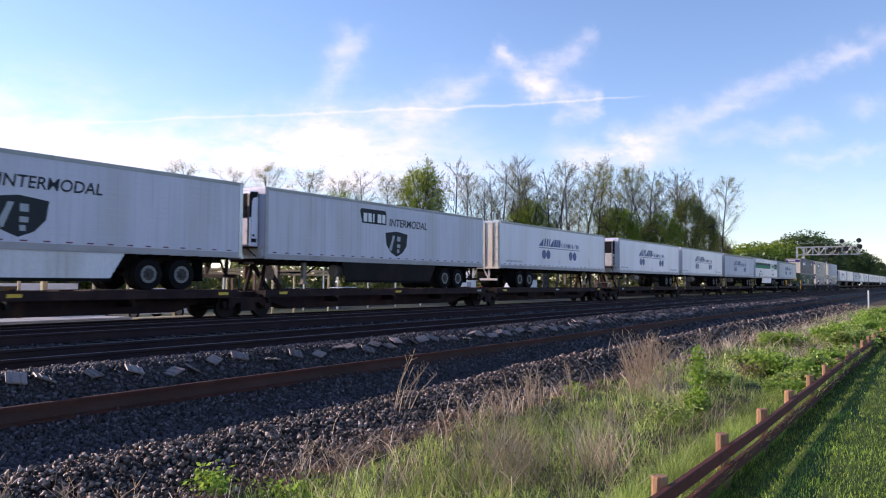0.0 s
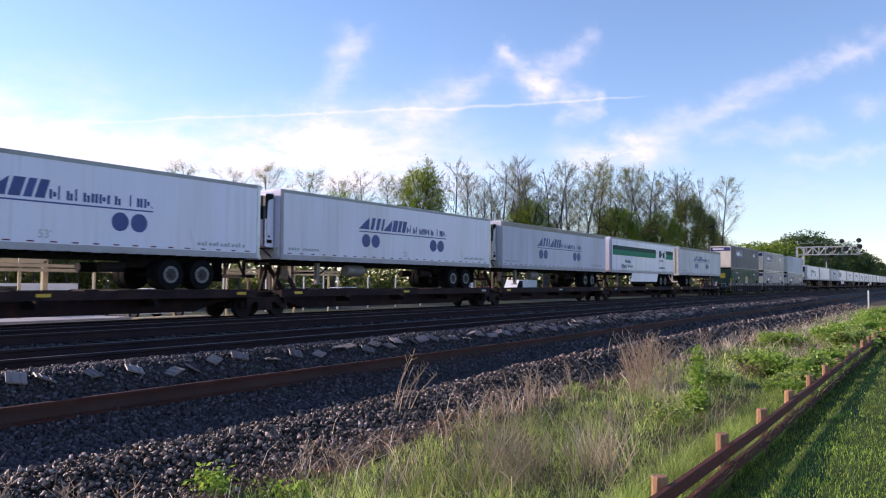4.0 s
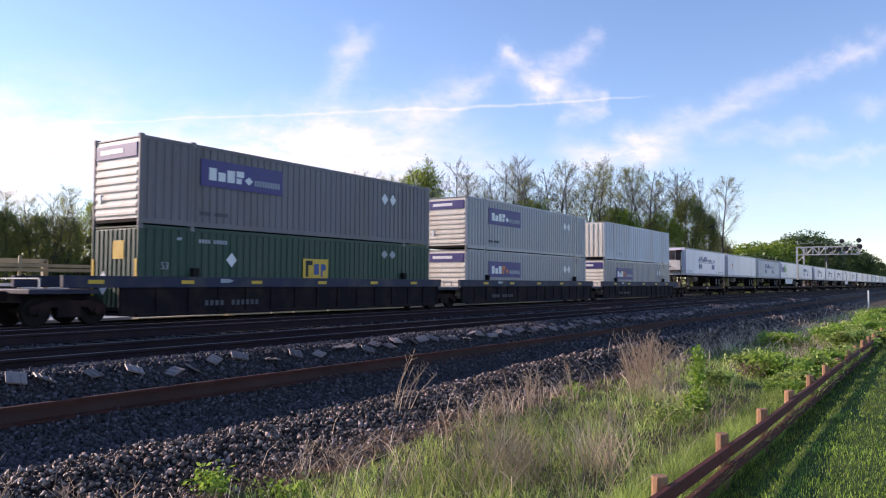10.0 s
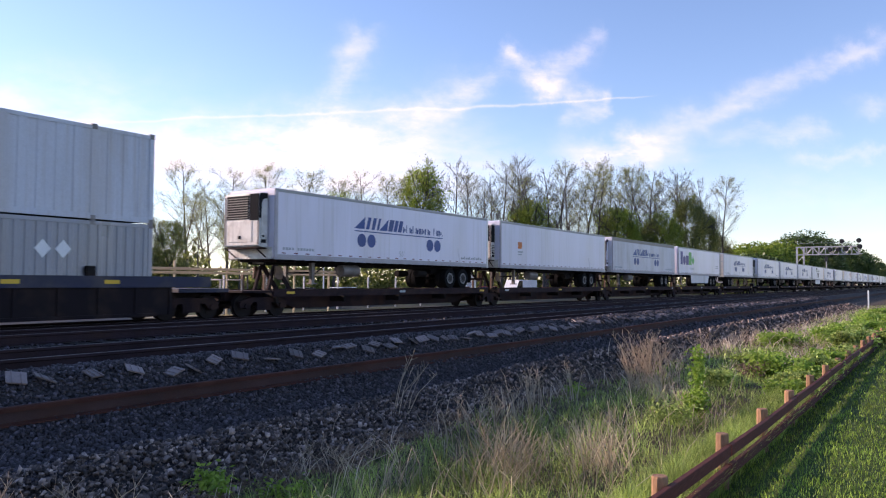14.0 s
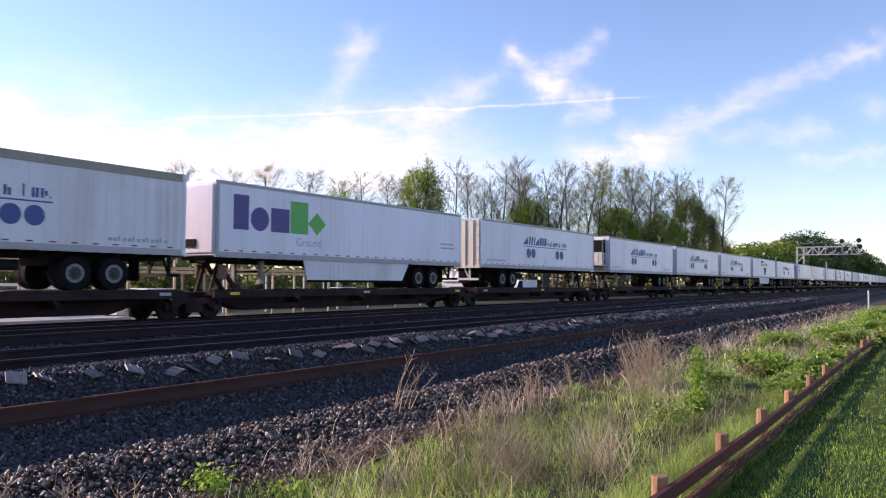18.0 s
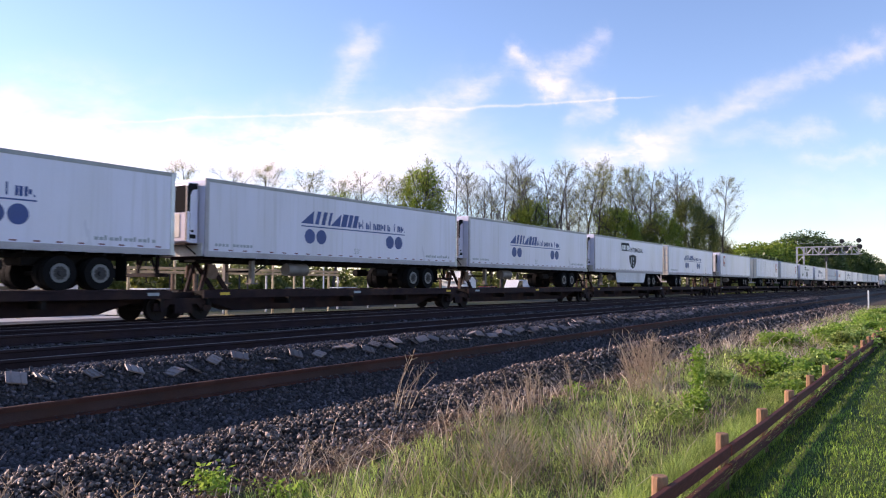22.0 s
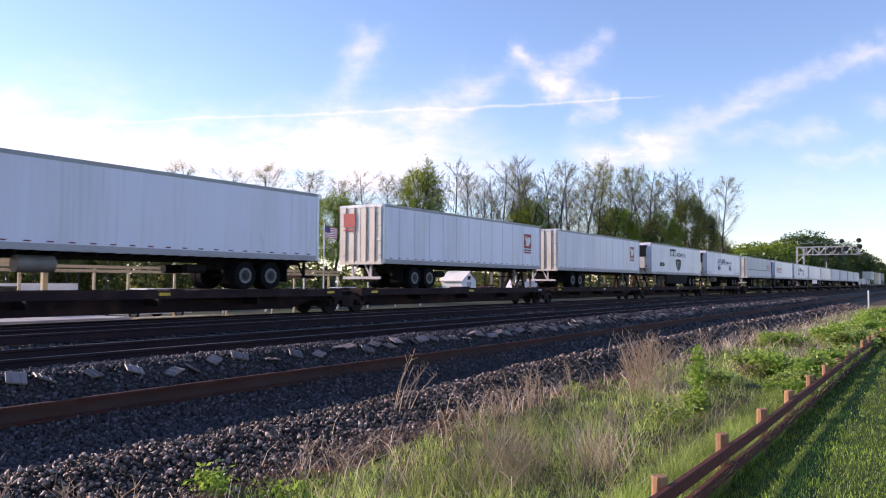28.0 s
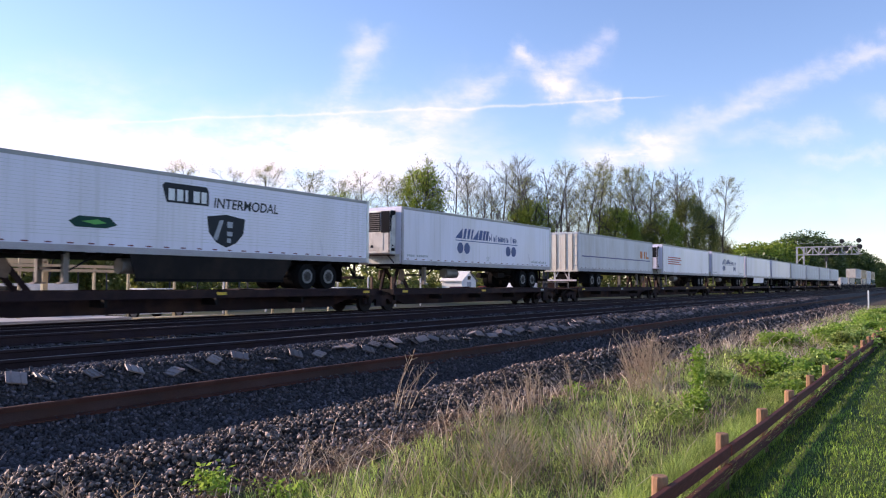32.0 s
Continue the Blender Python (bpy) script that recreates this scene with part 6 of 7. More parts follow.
leafy_weed(10.72, 2.9, 1.30, 0.06, 560, 0.065, 31, WEED, "tall upright green weed with narrow leaves")
leafy_weed(10.70, 2.86, 0.66, 0.16, 560, 0.062, 30, WEED, "bushy green weed beside a tall one")
leafy_weed(10.2, 3.1, 0.34, 0.28, 420, 0.055, 34, GRASS, "low leafy green weed in the grass")
leafy_weed(4.35, 5.3, 0.24, 0.20, 420, 0.06, 32, WEED, "low bright green weed at the ballast edge")
leafy_weed(4.75, 4.85, 0.16, 0.25, 300, 0.05, 33, WEED, "low bright green weed in the grass")
leafy_weed(16.2, 3.15, 0.42, 0.32, 620, 0.06, 36, DEADLEAF, "rounded clump of dark brown dead brush")
leafy_weed(11.6, 5.15, 0.22, 0.22, 260, 0.06, 35, WEED, "low bright green weed by dry stems")
for i, q in enumerate([(16.6, 2.9, 0.62, 0.62), (17.6, 3.3, 0.55, 0.6), (15.8, 2.3, 0.30, 0.40), (14.6, 3.6, 0.34, 0.4), (13.4, 2.2, 0.42, 0.32), (14.5, 2.15, 0.48, 0.34), (15.6, 2.2, 0.52, 0.36), (17.0, 2.15, 0.55, 0.4), (18.4, 2.2, 0.55, 0.4), (20.2, 2.15, 0.55, 0.4), (24.5, 4.2, 0.4, 0.8), (25, 2.2, 0.75, 0.6), (27, 2.8, 0.75, 0.9),
                       (30, 2.9, 0.55, 0.8), (32, 2.2, 0.70, 0.8), (35, 2.6, 0.60, 0.9), (38, 2.2, 0.75, 1.0), (43, 2.8, 0.60, 1.1), (50, 3.0, 0.60, 1.2), (27.5, 1.3, 0.45, 0.45)]):
    leafy_weed(q[0], q[1], q[2], q[3], 1500 + int(q[3] * 900), 0.055 + q[0] * 0.0022, 40 + i, (WEED, GRASS)[i % 2], "lush bright green shrubby weed by the fence")


# ---- trees ----
def limbs(seed, h, spread, depth=5, lean=0.0, first=0.35, r0=None, forks=3):
    """Trunk and forking limbs as tapered tubes; also returns the twig tips."""
    rnd = random.Random(seed)
    trunk, twigs, tips = Mesh(), Mesh(), []

    def grow(p, d, ln, r, k):
        segs = 3 if k > 1 else 2
        for s in range(segs):
            q = p + d * (ln / segs)
            r2 = max(0.024, r * (0.86 if k > 1 else 0.7))
            (trunk if k >= depth - 1 else twigs).tube(p, q, r, r2, 6 if k > 2 else (4 if k > 1 else 3))
            p, r = q, r2
            d = (d + Vector((rnd.gauss(0, 0.10), rnd.gauss(0, 0.10), 0.05 + rnd.gauss(0, 0.06)))).normalized()
            if 0 < k < depth and s < segs - 1 and rnd.random() < 0.75:
                side(p, d, ln * 0.5, r * 0.5, k - 1)
        if k == 0:
            tips.append(p)
            return
        for _ in range(forks if k < depth else forks + 1):
            side(p, d, ln * rnd.uniform(0.52, 0.74), r * 0.72, k - 1)

    def side(p, d, ln, r, k):
        if k < 0:
            return
        a = rnd.uniform(0, 6.283)
        o = d.orthogonal().normalized()
        o = (Matrix.Rotation(a, 3, d) @ o)
        nd = (d + o * spread * rnd.uniform(0.4, 1.0) + Vector((0, 0, 0.04))).normalized()
        grow(p, nd, ln, r, k)

    r0 = r0 or h * 0.013
    grow(Vector((0, 0, -0.2)), Vector((lean, rnd.uniform(-0.03, 0.03), 1)).normalized(), h * first, r0, depth)
    top = max((q.z for q in tips), default=h)
    return trunk, twigs, tips, h / top


def leader(seed, h):
    """A tall slim tree: one or two leading stems, rising side limbs in an oval crown, fine twigs."""
    rnd = random.Random(seed)
    trunk, twigs, tips = Mesh(), Mesh(), []

    def run(mesh, p, d, ln, r, r_end, segs, sides, rise, wander):
        pts = [p]
        for s in range(segs):
            q = p + d * (ln / segs)
            a, b = r + (r_end - r) * s / segs, r + (r_end - r) * (s + 1) / segs
            mesh.tube(p, q, a, b, sides)
            p = q
            pts.append(p)
            d = (d + Vector((rnd.gauss(0, wander), rnd.gauss(0, wander), rise))).normalized()
        return pts, d

    def outward(a, up):
        return Vector((math.cos(a) * math.cos(up), math.sin(a) * math.cos(up), math.sin(up)))

    stems = [(Vector((0, 0, -0.2)), Vector((rnd.gauss(0, 0.03), rnd.gauss(0, 0.03), 1)).normalized(), h * 0.97, h * 0.0125)]
    if rnd.random() < 0.6:
        stems.append((Vector((0.1, 0, -0.2)), Vector((rnd.choice((-1, 1)) * 0.13, rnd.gauss(0, 0.08), 1)).normalized(), h * 0.86, h * 0.010))
    for base, d0, ln, r0 in stems:
        pts, _ = run(trunk, base, d0, ln, r0, 0.03, 12, 6, 0.03, 0.045)
        a = rnd.uniform(0, 6.28)
        n = 24
        for i in range(n):
            f = 0.32 + 0.66 * (i + rnd.random() * 0.6) / n
            j = min(int(f * 12), 11)
            p = pts[j].lerp(pts[j + 1], f * 12 - j)
            a += 2.4 + rnd.uniform(-0.5, 0.5)
            env = max(0.25, 1 - ((f - 0.60) / 0.45) ** 2)
            bl = h * 0.185 * env * rnd.uniform(0.75, 1.2)
            br = max(0.035, r0 * (1 - f) * 0.55)
            bp, _ = run(twigs, p, outward(a, rnd.uniform(0.45, 0.95)), bl, br * 0.85, 0.018, 4, 4, 0.10, 0.12)
            for k in range(7):
                q = bp[1 + k % 4] if k < 4 else bp[rnd.randint(2, 4)]
                sp, _ = run(twigs, q, outward(a + rnd.uniform(-1.3, 1.3), rnd.uniform(0.1, 1.1)), bl * rnd.uniform(0.28, 0.5), 0.019, 0.011, 2, 3, 0.08, 0.2)
                tips.append(sp[-1])
                for _ in range(3):
                    tp, _ = run(twigs, sp[rnd.randint(1, 2)], outward(a + rnd.uniform(-2, 2), rnd.uniform(-0.1, 1.2)), bl * rnd.uniform(0.12, 0.26), 0.012, 0.007, 1, 3, 0, 0)
                    tips.append(tp[-1])
    return trunk, twigs, tips, h / max(q.z for q in tips)


TREES = {}


def tree(kind, x, y, h, wide, turn, label, seed):
    """kind: bare, hazed (bare with young leaf), leafy, dark. A few shapes of each are grown once, then copied."""
    v = seed % 4
    key = (kind, v)
    zg = float(np.interp(y, PY, PZ))
    if key not in TREES:
        hh = 20.0
        th = thing("tree", pose(0, 0, 0), label, "tree", "trees behind the railway")
        trunk, twigs, tips, k = leader(100 + v * 7 + len(kind), hh) if kind in ("bare", "hazed") else limbs(100 + v * 7 + len(kind), hh, 0.8, 4, first=0.22, forks=3)
        for nm, mm in (("trunk", trunk), ("branchwork", twigs)):
            mm.v = [(a * k * 0.9, b * k * 0.9, c * k) for a, b, c in mm.v]
            part(nm, mm, BARK, th)
        rs = np.random.RandomState(7 + v)
        tp = np.array([tuple(q) for q in tips]) * np.array([k * 0.9, k * 0.9, k])
        if kind == "hazed":
            pts = tp[rs.randint(0, len(tp), 6000)] + rs.normal(size=(6000, 3)) * 0.26
            vv, ff = leaf_cloud(pts, 0.13, v)
            mesh_from_arrays("crown", vv, ff, LEAF_Y, "sparse young leaves", "", parent=th)
        elif kind == "bare":
            pts = tp[rs.randint(0, len(tp), 2600)] + rs.normal(size=(2600, 3)) * 0.2
            vv, ff = leaf_cloud(pts, 0.075, v)
            mesh_from_arrays("crown", vv, ff, BUD, "a few opening buds", "", parent=th)
        else:
            wide_at = np.percentile(np.hypot(tp[:, 0], tp[:, 1]), 80)
            q = rs.normal(size=(420, 3))
            q *= (rs.uniform(0.35, 1.0, 420) ** 0.4 / np.linalg.norm(q, axis=1))[:, None]
            q *= 1 + 0.16 * np.sin(q[:, :1] * 7 + v) * np.cos(q[:, 2:] * 6 + 2 * v)
            oval = q * np.array([wide_at, wide_at, 6.6]) + np.array([0, 0, 12.6])      # fills the crown out to a rounded outline
            c = np.concatenate([tp[rs.randint(0, len(tp), 90)] * np.array([1, 1, 0.96]) + rs.normal(size=(90, 3)) * 0.4, oval])
            pts = np.repeat(c, 52, 0) + rs.normal(size=(len(c) * 52, 3)) * np.array([0.55, 0.55, 0.42])
            vv, ff = leaf_cloud(pts, 0.29, v)
            mesh_from_arrays("crown", vv, ff, LEAF_G if kind == "leafy" else LEAF_D, "dense crown of small leaves", "", parent=th)
        TREES[key] = th
        ob = th
        ob.matrix_basis = pose(x, y, zg, 0, 0, turn)
    else:
        ob = copy_thing(TREES[key], pose(x, y, zg, 0, 0, turn))
    ob.scale = (wide * h / 20, wide * h / 20, h / 20)
    tagged(ob, label)
    return ob


def az_place(p, y):
    """Across the line of sight number p (0 to 1568 over the view) at the distance y from the camera, square to the track."""
    a = YAW + math.atan((p - 784) / 1318.2)
    x = y * math.tan(a)
    return x, x * math.sin(YAW) + y * math.cos(YAW)


def woods():
    rnd = random.Random(17)
    bare = [(795, 278), (828, 300), (858, 306), (886, 284), (914, 277), (936, 273), (962, 296), (986, 288), (1010, 284), (1032, 279), (1060, 296), (1084, 294), (1110, 288), (1140, 290), (1163, 292), (1190, 298), (1216, 304),
            (1250, 311), (1283, 309)]
    for i, (p, top) in enumerate(bare):
        y = 57 - (p - 880) / 420 * 25 if p > 880 else 58 + (880 - p) * 0.05
        y += rnd.uniform(-2, 2)
        x, dep = az_place(p, y)
        h = ((504 - top) / 1318.2 * dep + 1.9) * 0.99
        kind = "hazed" if p in (1032, 1060, 1084, 1110, 1140) or i % 5 == 3 else "bare"
        tree(kind, x, y, h, rnd.uniform(0.85, 1.1), rnd.uniform(0, 360), "tall thin bare tree with fine twigs against the sky" if kind == "bare" else "tall thin tree with sparse yellowish young leaves", i)
    # a thinner second row behind
    for i, p in enumerate(range(845, 1240, 25)):
        y = (59.5 - (p - 880) / 420 * 25) + rnd.uniform(-1.5, 2.5)
        x, dep = az_place(p, y)
        tree("bare" if i % 3 else "hazed", x, y, ((504 - 300 - rnd.uniform(0, 24)) / 1318.2 * dep + 1.9) * 0.97, rnd.uniform(0.8, 1.05), rnd.uniform(0, 360), "tall thin bare tree with fine twigs against the sky", i + 1)
    for i, (p, top, y, kind, wd) in enumerate([(745, 286, 60, "leafy", 0.62), (688, 312, 64, "hazed", 0.9), (690, 312, 62, "hazed", 1.0), (650, 308, 66, "hazed", 1.1), (590, 338, 60, "leafy", 0.8), (520, 300, 70, "hazed", 1.2), (475, 292, 68, "hazed", 1.2),
                                               (400, 300, 75, "hazed", 1.2), (335, 292, 72, "hazed", 1.1), (440, 362, 58, "hazed", 0.9), (350, 360, 58, "hazed", 0.9), (260, 350, 60, "hazed", 0.9), (190, 350, 58, "dark", 0.42), (140, 336, 60, "hazed", 0.9), (165, 352, 63, "leafy", 0.6),
                                               (80, 345, 58, "hazed", 1.0), (15, 340, 60, "hazed", 1.0), (-50, 330, 60, "leafy", 0.6), (60, 372, 58, "dark", 0.5), (118, 378, 58, "dark", 0.5), (8, 368, 58, "dark", 0.55), (105, 350, 62, "hazed", 0.9), (45, 352, 62, "hazed", 0.9), (372, 326, 64, "hazed", 1.0), (405, 345, 61, "hazed", 1.0), (322, 338, 62, "hazed", 1.0), (424, 366, 57, "dark", 0.55), (300, 385, 57, "dark", 0.6), (565, 350, 63, "hazed", 0.9), (612, 322, 64, "hazed", 1.1),
                                               (945, 347, 52, "leafy", 0.8), (1095, 362, 43, "leafy", 0.95), (1218, 341, 36, "dark", 0.62), (1170, 372, 39, "leafy", 0.8), (1250, 372, 34.5, "dark", 0.5), (905, 400, 55, "dark", 0.8),
                                               (1140, 400, 41, "dark", 0.9), (1275, 415, 33.5, "dark", 0.8)]):
        x, dep = az_place(p, y)
        tree(kind, x, y, (504 - top) / 1318.2 * dep + 1.9, wd, rnd.uniform(0, 360), {"leafy": "full green spring tree behind the railway", "dark": "dark green leafy tree in the wood", "hazed": "thin tree with sparse young leaves", "bare": "thin bare tree behind the railway"}[kind], i)


woods()


def leaf_mass(name, humps, per, size, seed, material, label, category):
    """Far woods or undergrowth: many leaf clumps over uneven humps. humps: x, y, z, rx, ry, rz."""
    rs = np.random.RandomState(seed)
    allp = []
    for hx, hy, hz, rx, ry, rz in humps:
        q = rs.normal(size=(per, 3))
        q /= np.linalg.norm(q, axis=1)[:, None]
        q *= rs.uniform(0.55, 1.0, (per, 1)) ** 0.4
        q *= 1 + 0.18 * np.sin(q[:, :1] * 9 + hx) * np.cos(q[:, 2:] * 8 + hy)
        allp.append(q * np.array([rx, ry, rz]) + np.array([hx, hy, hz]))
    v, f = leaf_cloud(np.concatenate(allp), size, seed, 0.7)
    mesh_from_arrays(name, v, f, material, label, category)


def far_woods():
    rnd = random.Random(8)
    outline = [(1318, 436), (1340, 428), (1362, 430), (1385, 424), (1405, 416), (1425, 411), (1445, 414), (1462, 424), (1480, 428), (1500, 430), (1520, 442), (1540, 452), (1556, 466), (1575, 474), (1600, 482), (1628, 488)]
    light, dark = [], []
    for i, (p, top) in enumerate(outline):
        y = 46 if p < 1500 else 40
        x, dep = az_place(p, y)
        hgt = ((505 - top) / 1318.2 * dep + 1.3) * (0.92 if p < 1400 else 0.97)
        (light if p < 1400 else dark).append((x, y, hgt * 0.62, dep * 0.018, 8, hgt * 0.40))
        for k in range(3):
            (dark if k else (light if p < 1400 else dark)).append((x + rnd.uniform(-0.03, 0.03) * dep, y + rnd.uniform(-6, 2), hgt * rnd.uniform(0.2, 0.55), dep * 0.016, 7, hgt * rnd.uniform(0.2, 0.32)))
    leaf_mass("far_woods", dark, 3200, 0.85, 3, FARLEAF, "distant dark green wood along the track", "woods")
    leaf_mass("far_trees", light, 4200, 0.75, 4, LEAF_G, "distant lighter green trees in fresh leaf", "woods")
    under = []
    for p in range(-80, 1330, 26):
        y = (57 - (p - 880) / 420 * 25 if p > 880 else 61) + rnd.uniform(-1, 4)
        x, dep = az_place(p, y)
        lift = 5.2 if p > 860 else (4.4 if p > 270 else 6.5)
        for k in range(2):
            hh = lift * rnd.uniform(0.5, 1.15)
            under.append((x + rnd.uniform(-1.5, 1.5), y + rnd.uniform(-1, 2), hh * 0.45 - 0.6, dep * 0.016 + 0.6, 2.0, hh * 0.6))
    leaf_mass("undergrowth", under, 420, 0.5, 5, LEAF_D, "dark green undergrowth at the edge of the wood", "undergrowth")


far_woods()


# ---- signal gantry over the tracks ----
def gantry():
    gx, ya, yb, z0, z1 = 183.0, 26.28, 14.9, 7.9, 9.6
    th = thing("signal_gantry", pose(gx, ya, -0.4), "galvanised truss signal gantry with black signal heads", "signal gantry")
    for dx in (-0.6, 0.6):
        for dy in (-0.7, 0.7):
            part("leg", Mesh().box(dx - 0.10, dx + 0.10, dy - 0.10, dy + 0.10, 0, z1 + 0.5), GALV, th)
        for z in (z0, z1):
            part("chord", Mesh().box(dx - 0.09, dx + 0.09, yb - ya, 0.7, z + 0.3, z + 0.5), GALV, th)
        n = 9
        for i in range(n):
            a, b = -i * (ya - yb) / n, -(i + 1) * (ya - yb) / n
            part("brace", Mesh().tube((dx, a, (z0 if i % 2 else z1) + 0.4), (dx, b, (z1 if i % 2 else z0) + 0.4), 0.06, n=6), GALV, th)
            part("strut", Mesh().box(dx - 0.05, dx + 0.05, b - 0.05, b + 0.05, z0 + 0.4, z1 + 0.4), GALV, th)
    for i in range(5):
        part("leg_brace", Mesh().tube((-0.6, -0.7 if i % 2 else 0.7, i * 1.6), (-0.6, 0.7 if i % 2 else -0.7, (i + 1) * 1.6), 0.05, n=6), GALV, th)
    part("walkway", Mesh().box(-0.6, 0.6, yb - ya, 0.5, z0 + 0.45, z0 + 0.5), GALV, th)
    part("hand_rail", Mesh().box(-0.75, -0.70, yb - ya, 0, z1 + 1.2, z1 + 1.25), GALV, th)
    for y, z in ((17.9, 11.1), (14.67, 11.2), (14.52, 9.9), (20.25, 9.3), (17.14, 9.45), (18.6, 9.3)):
        hd = part("signal_head", Mesh().cyl(0, y - ya, z, 0.50, -0.98, -0.92, "x", 18), BLACKS, th, "round black signal target")
        part("signal_case", Mesh().box(-0.92, -0.70, y - ya - 0.22, y - ya + 0.22, z - 0.42, z + 0.42, 0.05), BLACKS, hd)
        part("signal_post", Mesh().box(-0.86, -0.78, y - ya - 0.06, y - ya + 0.06, z0 + 0.4, z - 0.3), GALV, th)
        for k in range(3):
            part("visor", Mesh().cyl(0, y - ya, z - 0.28 + 0.28 * k, 0.11, -1.25, -0.98, "x", 12), BLACKS, hd)
    part("end_bracket", Mesh().box(-0.9, -0.6, yb - ya - 0.9, yb - ya, z0 + 0.35, z0 + 0.5), GALV, th)
    mast = thing("signal_mast", pose(230.0, 26.5, -0.6), "slim grey signal mast beside the far track", "mast")
    part("pole", Mesh().cyl(0, 0, 0, 0.16, 0, 9.6, "z", 10, 0.12), GALV, mast)
    part("head", Mesh().box(-0.4, -0.15, -0.4, 0.4, 8.2, 9.6, 0.08), BLACKS, mast, "black signal head")


gantry()


def marker_post():
    th = thing("marker_post", pose(66.0, 4.75, -0.5), "short white trackside marker post in the weeds", "post")
    part("post_shaft", Mesh().box(-0.09, 0.09, -0.05, 0.05, 0, 1.35, 0.02), SIDING, th)
    part("post_cap", Mesh().box(-0.10, 0.10, -0.06, 0.06, 1.30, 1.38, 0.02), SIDING, th)


marker_post()


def bundle_rack():
    """Cream timber rack and rail behind the far track."""
    th = thing("timber_rail", pose(13.0, 30.0, -0.6), "cream-painted timber rail and posts beside the far track", "railing")
    for z in (2.28, 2.46):
        part("beam", Mesh().box(-14, 20.5, -0.06, 0.06, z, z + 0.13, 0.01), CREAMW, th)
    x = -13.8
    rnd = random.Random(2)
    while x < 20.6:
        part("post", Mesh().box(x - 0.048, x + 0.048, -0.05, 0.05, 0, 2.5 if rnd.random() < 0.8 else 2.9, 0.01), CREAMW, th)
        x += rnd.choice((2.4, 2.8, 3.1, 1.6))
    th2 = thing("portal_frame", pose(15.3, 30.6, -0.6), "cream-painted timber portal frame standing on the lot", "timber frame")
    for x in (-0.9, 1.0):
        part("post", Mesh().box(x - 0.1, x + 0.1, -0.1, 0.1, 0, 2.75, 0.01), CREAMW, th2)
    part("beam", Mesh().box(-0.8, 1.05, -0.1, 0.1, 2.62, 2.8, 0.01), CREAMW, th2)
    part("brace", Mesh().tube((-1.6, 0, 2.1), (-0.8, 0, 2.75), 0.08, n=6), CREAMW, th2)
    th3 = thing("low_wall", pose(6.0, 28.2, -0.6), "long pale concrete slab edge beside the far track", "wall")
    part("slab", Mesh().box(-30, 12.6, -0.2, 3.5, 0, 0.44, 0.03), CONC, th3)
    part("slab_end", Mesh().box(-30, -29.9, -0.2, 3.5, 0.0, 0.46), CONC, th3)
    th4 = thing("timber_stack", pose(19.3, 28.6, -0.6), "stack of cream and yellow timbers on the ground", "timber stack")
    for i in range(4):
        for j in range(2):
            part("timber", Mesh().box(0.05 * j, 4.6 - 0.3 * i, i * 0.2, i * 0.2 + 0.16, 0.02 + j * 0.17, 0.17 + j * 0.17, 0.01), CREAMW, th4)
    part("yellow_box", Mesh().box(3.9, 5.3, -0.3, 0.6, 0, 0.30, 0.03), OCHRE, th4, "low ochre timber box")
    # far yard rail
    th5 = thing("yard_fence", pose(30, 36, -0.6), "pale yard fence with slender posts", "fence")
    for i in range(7):
        part("post", Mesh().box(i * 3.4 - 0.05, i * 3.4 + 0.05, -0.05, 0.05, 0, 2.3), GALV, th5)
    part("fence_rail", Mesh().box(0, 21, -0.03, 0.03, 1.3, 1.36), GALV, th5)


bundle_rack()


def car(x, y, paint, label, turn=0, ln=4.6, h=1.45, van=False):
    th = thing("parked_car", pose(x, y, -0.6, 0, 0, turn), label, "car", "parked vehicles")
    body = [(0, 0.25), (0, 0.7), (0.15, 0.82), (1.1, 0.92), (ln - 0.5, 0.92), (ln, 0.8), (ln, 0.25)] if not van else [(0, 0.3), (0, 0.95), (0.9, 1.15), (1.7, h), (ln, h), (ln, 0.3)]
    part("body", Mesh().prism(body, "y", -0.88, 0.88), paint, th)
    if not van:
        part("cabin", Mesh().prism([(1.0, 0.9), (1.75, h), (3.3, h), (4.2, 0.9)], "y", -0.78, 0.78), GLASSD, th, "dark glass cabin")
        part("roof", Mesh().box(1.7, 3.35, -0.78, 0.78, h - 0.02, h + 0.04, 0.015), paint, th)
    else:
        part("window", Mesh().prism([(1.0, 1.15), (1.7, h - 0.12), (2.6, h - 0.12), (2.6, 1.15)], "y", -0.89, -0.87), GLASSD, th)
    for a in (0.85, ln - 0.9):
        for s in (-1, 1):
            w = part("wheel", Mesh().cyl(a, 0, 0.32, 0.32, s * 0.9 - 0.1, s * 0.9 + 0.1, "y", 18), RUBBER, th)
            part("rim", Mesh().cyl(a, 0, 0.32, 0.19, s * 0.9 + s * 0.09, s * 0.9 + s * 0.11, "y", 14), RIM, w)
    for s in (-1, 1):
        part("lamp", Mesh().box(ln - 0.03, ln + 0.02, s * 0.65 - 0.15, s * 0.65 + 0.15, 0.6, 0.78), REDM, th)


car(14.0, 34.0, CARW, "white van parked on the lot", 0, 5.2, 1.8, True)
car(21.5, 34.5, CARW, "white car parked on the lot", 0, 4.4, 1.5)
car(38.0, 40.0, CARB, "dark grey car parked on the lot", 0)
car(66.5, 44.0, CARR, "red car parked on the lot", 0)
car(72.5, 44.0, CARR, "red car parked on the lot", 0)
car(79.5, 44.0, CARW, "white van parked on the lot", 0, 6.5, 2.3, True)
car(45.0, 42.0, CARW, "white car parked on the lot", 0)


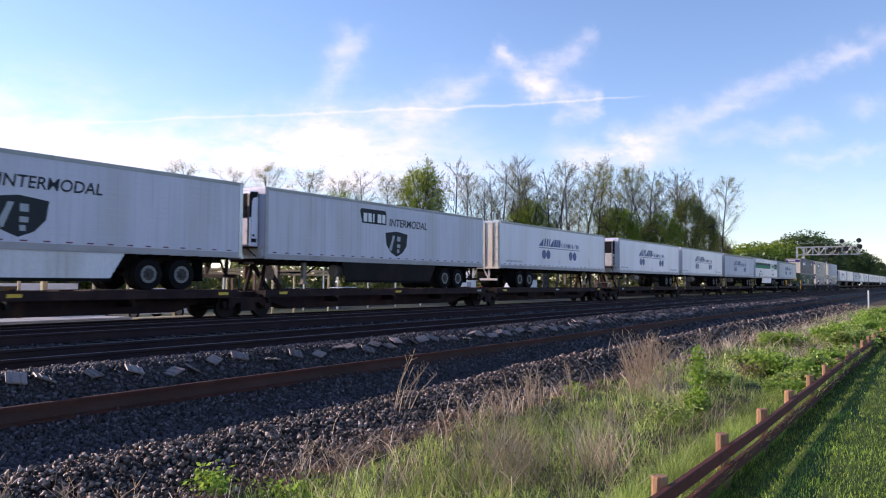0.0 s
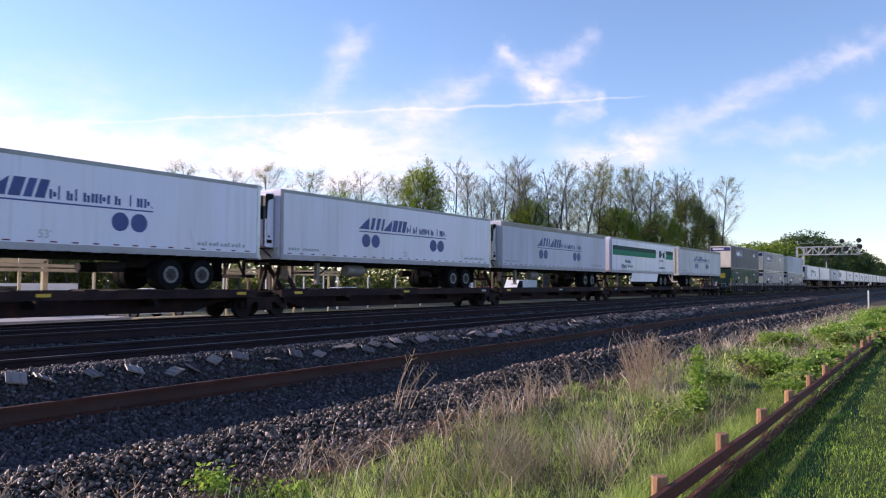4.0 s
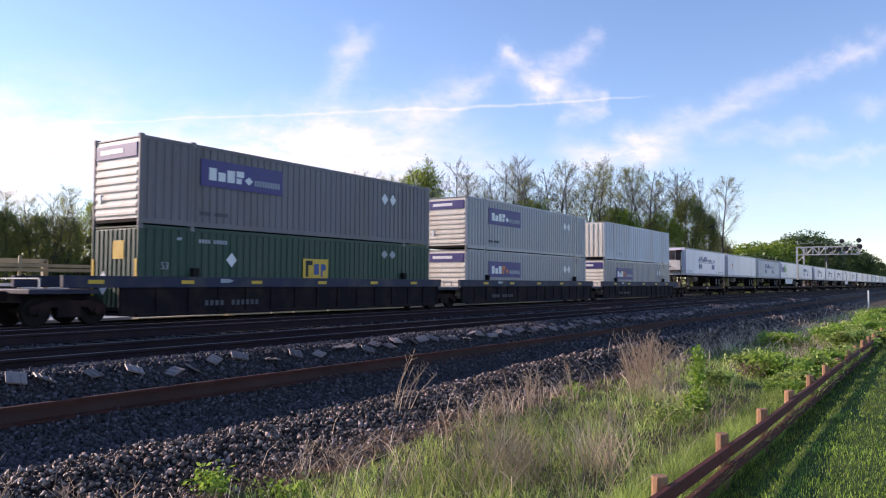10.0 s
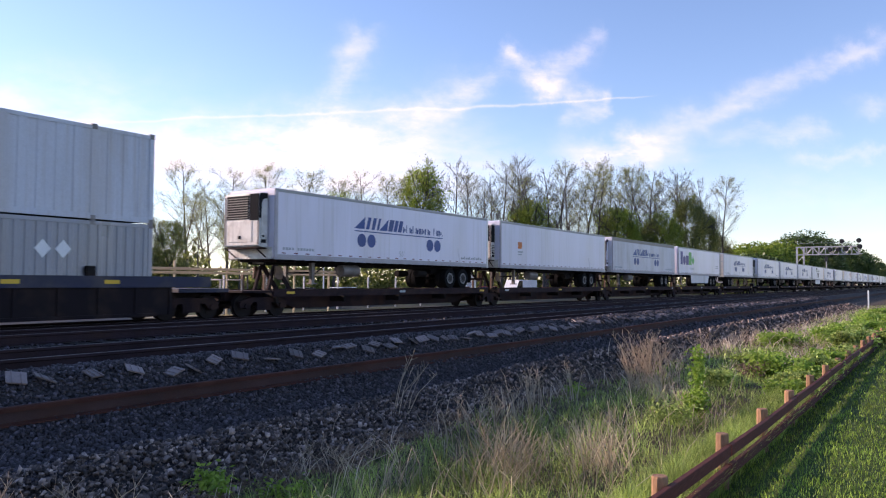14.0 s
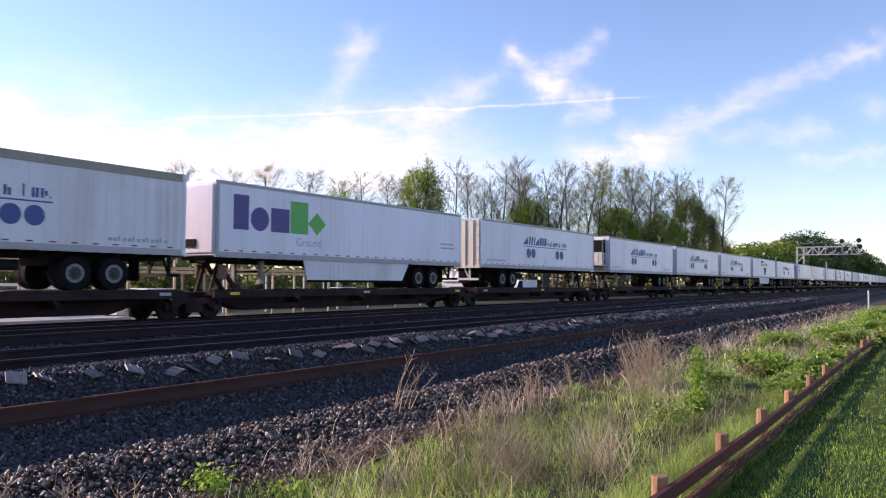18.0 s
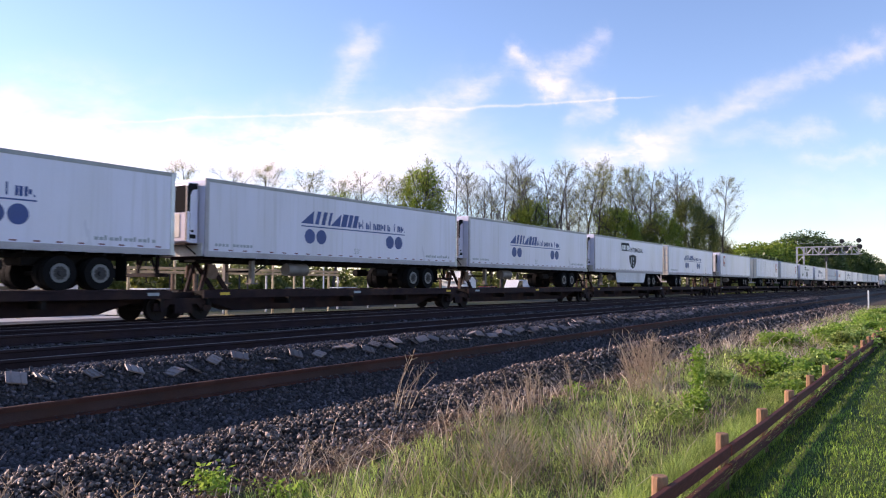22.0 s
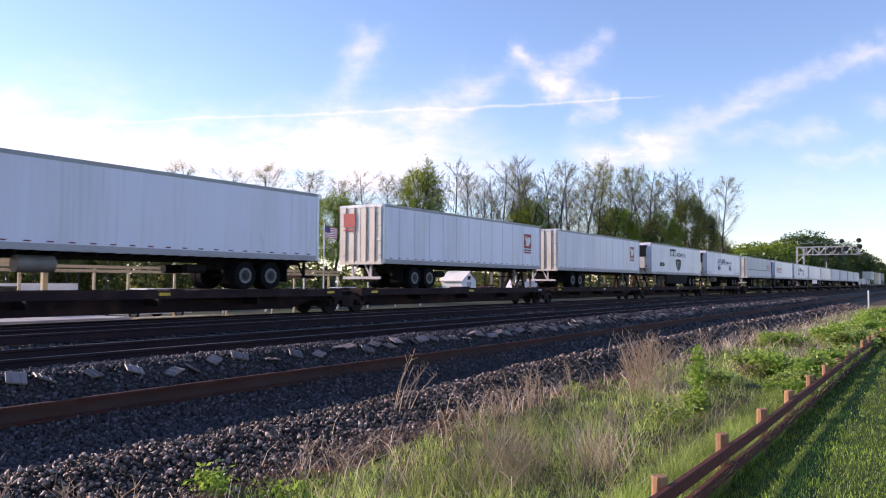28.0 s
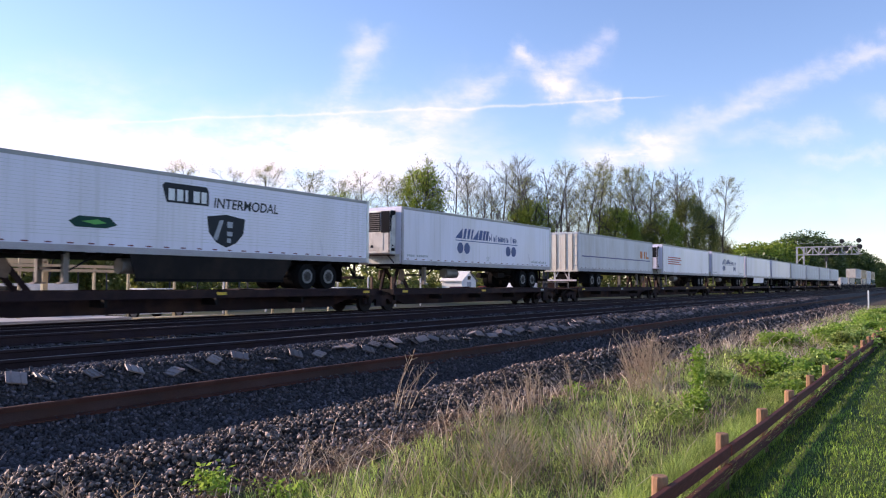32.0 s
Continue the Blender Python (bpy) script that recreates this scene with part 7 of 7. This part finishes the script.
def shed():
    th = thing("white_shed", pose(80.6, 50.0, -0.6), "small white gabled shed, its sunward roof slope coloured white as sunlit", "shed")
    part("walls", Mesh().prism([(-1.7, 0), (-1.7, 2.2), (0, 3.3), (1.7, 2.2), (1.7, 0)], "y", 0, 3), SIDING, th)
    # slope towards the sun is given white in place of sunlit shingles
    for s in (-1, 1):
        part("roof_slope", Mesh().prism([(0, 3.3), (0, 3.4), (s * 1.9, 2.18), (s * 1.9, 2.08)], "y", -0.2, 3.2), ROOFM if s > 0 else SIDING, th)
    part("door", Mesh().box(-0.5, 0.5, -0.04, 0.0, 0, 2.0), GREYM, th)
    part("window", Mesh().box(-0.35, 0.35, -0.03, 0.0, 2.3, 2.75), GLASSD, th)


shed()


def flag():
    th = thing("flagpole", pose(48.4, 45.0, -0.6), "white flagpole flying a striped red, white and blue flag", "flagpole")
    part("pole", Mesh().cyl(0, 0, 0, 0.07, 0, 7.1, "z", 12, 0.045), SIDING, th)
    part("finial", Mesh().cyl(0, 0, 0, 0.09, 7.1, 7.25, "z", 10, 0.03), YELLOWM, th)
    n, w, h = 13, 1.75, 1.0
    def wave(x):
        return 0.10 * math.sin(x * 4.2) * min(1, x), -0.12 * x - 0.05 * math.sin(x * 3)
    for i in range(n):
        m, vs, k = Mesh(), [], 14
        for j in range(k + 1):
            x = 0.06 + w * j / k
            dy, dz = wave(x)
            for zz in (i, i + 1):
                vs += [(x, dy - 0.006, 5.9 + h * zz / n + dz), (x, dy + 0.006, 5.9 + h * zz / n + dz)]
        fs = []
        for j in range(k):
            a, b = 4 * j, 4 * j + 4
            fs += [(a, b, b + 2, a + 2), (a + 1, a + 3, b + 3, b + 1), (a + 2, b + 2, b + 3, a + 3), (a, a + 1, b + 1, b)]
        m.add(vs, fs)
        part("stripe", m, REDM if i % 2 == 0 else WHITEM, th)
    m, vs, k = Mesh(), [], 6
    for j in range(k + 1):
        x = 0.06 + 0.7 * j / k
        dy, dz = wave(x)
        vs += [(x, dy - 0.010, 5.9 + h * 6 / 13 + dz), (x, dy - 0.010, 5.9 + h + dz), (x, dy + 0.010, 5.9 + h * 6 / 13 + dz), (x, dy + 0.010, 5.9 + h + dz)]
    m.add(vs, [q for j in range(k) for q in ((4 * j, 4 * j + 4, 4 * j + 5, 4 * j + 1), (4 * j + 2, 4 * j + 3, 4 * j + 7, 4 * j + 6))])
    part("canton", m, NAVY, th, "dark blue corner field")


flag()


def motions():
    """Everything on the train moves along the track; the wheels turn with it."""
    walk(CIRRUS, CIRRUS_ROWS)
    for ob, u, z in MOVING:
        walk(ob, [(t, pose(u - s, YC, z)) for t, s in RUN])
    ts = [k / FPS for k in range(0, 32 * FPS + 1)]
    run = np.interp(ts, [r[0] for r in RUN], [r[1] for r in RUN])
    for ws, a, u in WHEELSETS:
        # rolls while it is within sight of the crossing of the view
        near = [i for i, s in enumerate(run) if -12 < u - s < 120]
        if len(near) < 2:
            continue
        rows = [(ts[i], pose(a, 0, 0.42, 0, -math.degrees((run[i] - run[near[0]]) / 0.42), 0)) for i in near]
        if near[0] > 0:
            rows.insert(0, (0.0, rows[0][1]))
        if near[-1] < len(ts) - 1:
            rows.append((32.0, rows[-1][1]))
        walk(ws, rows)


motions()
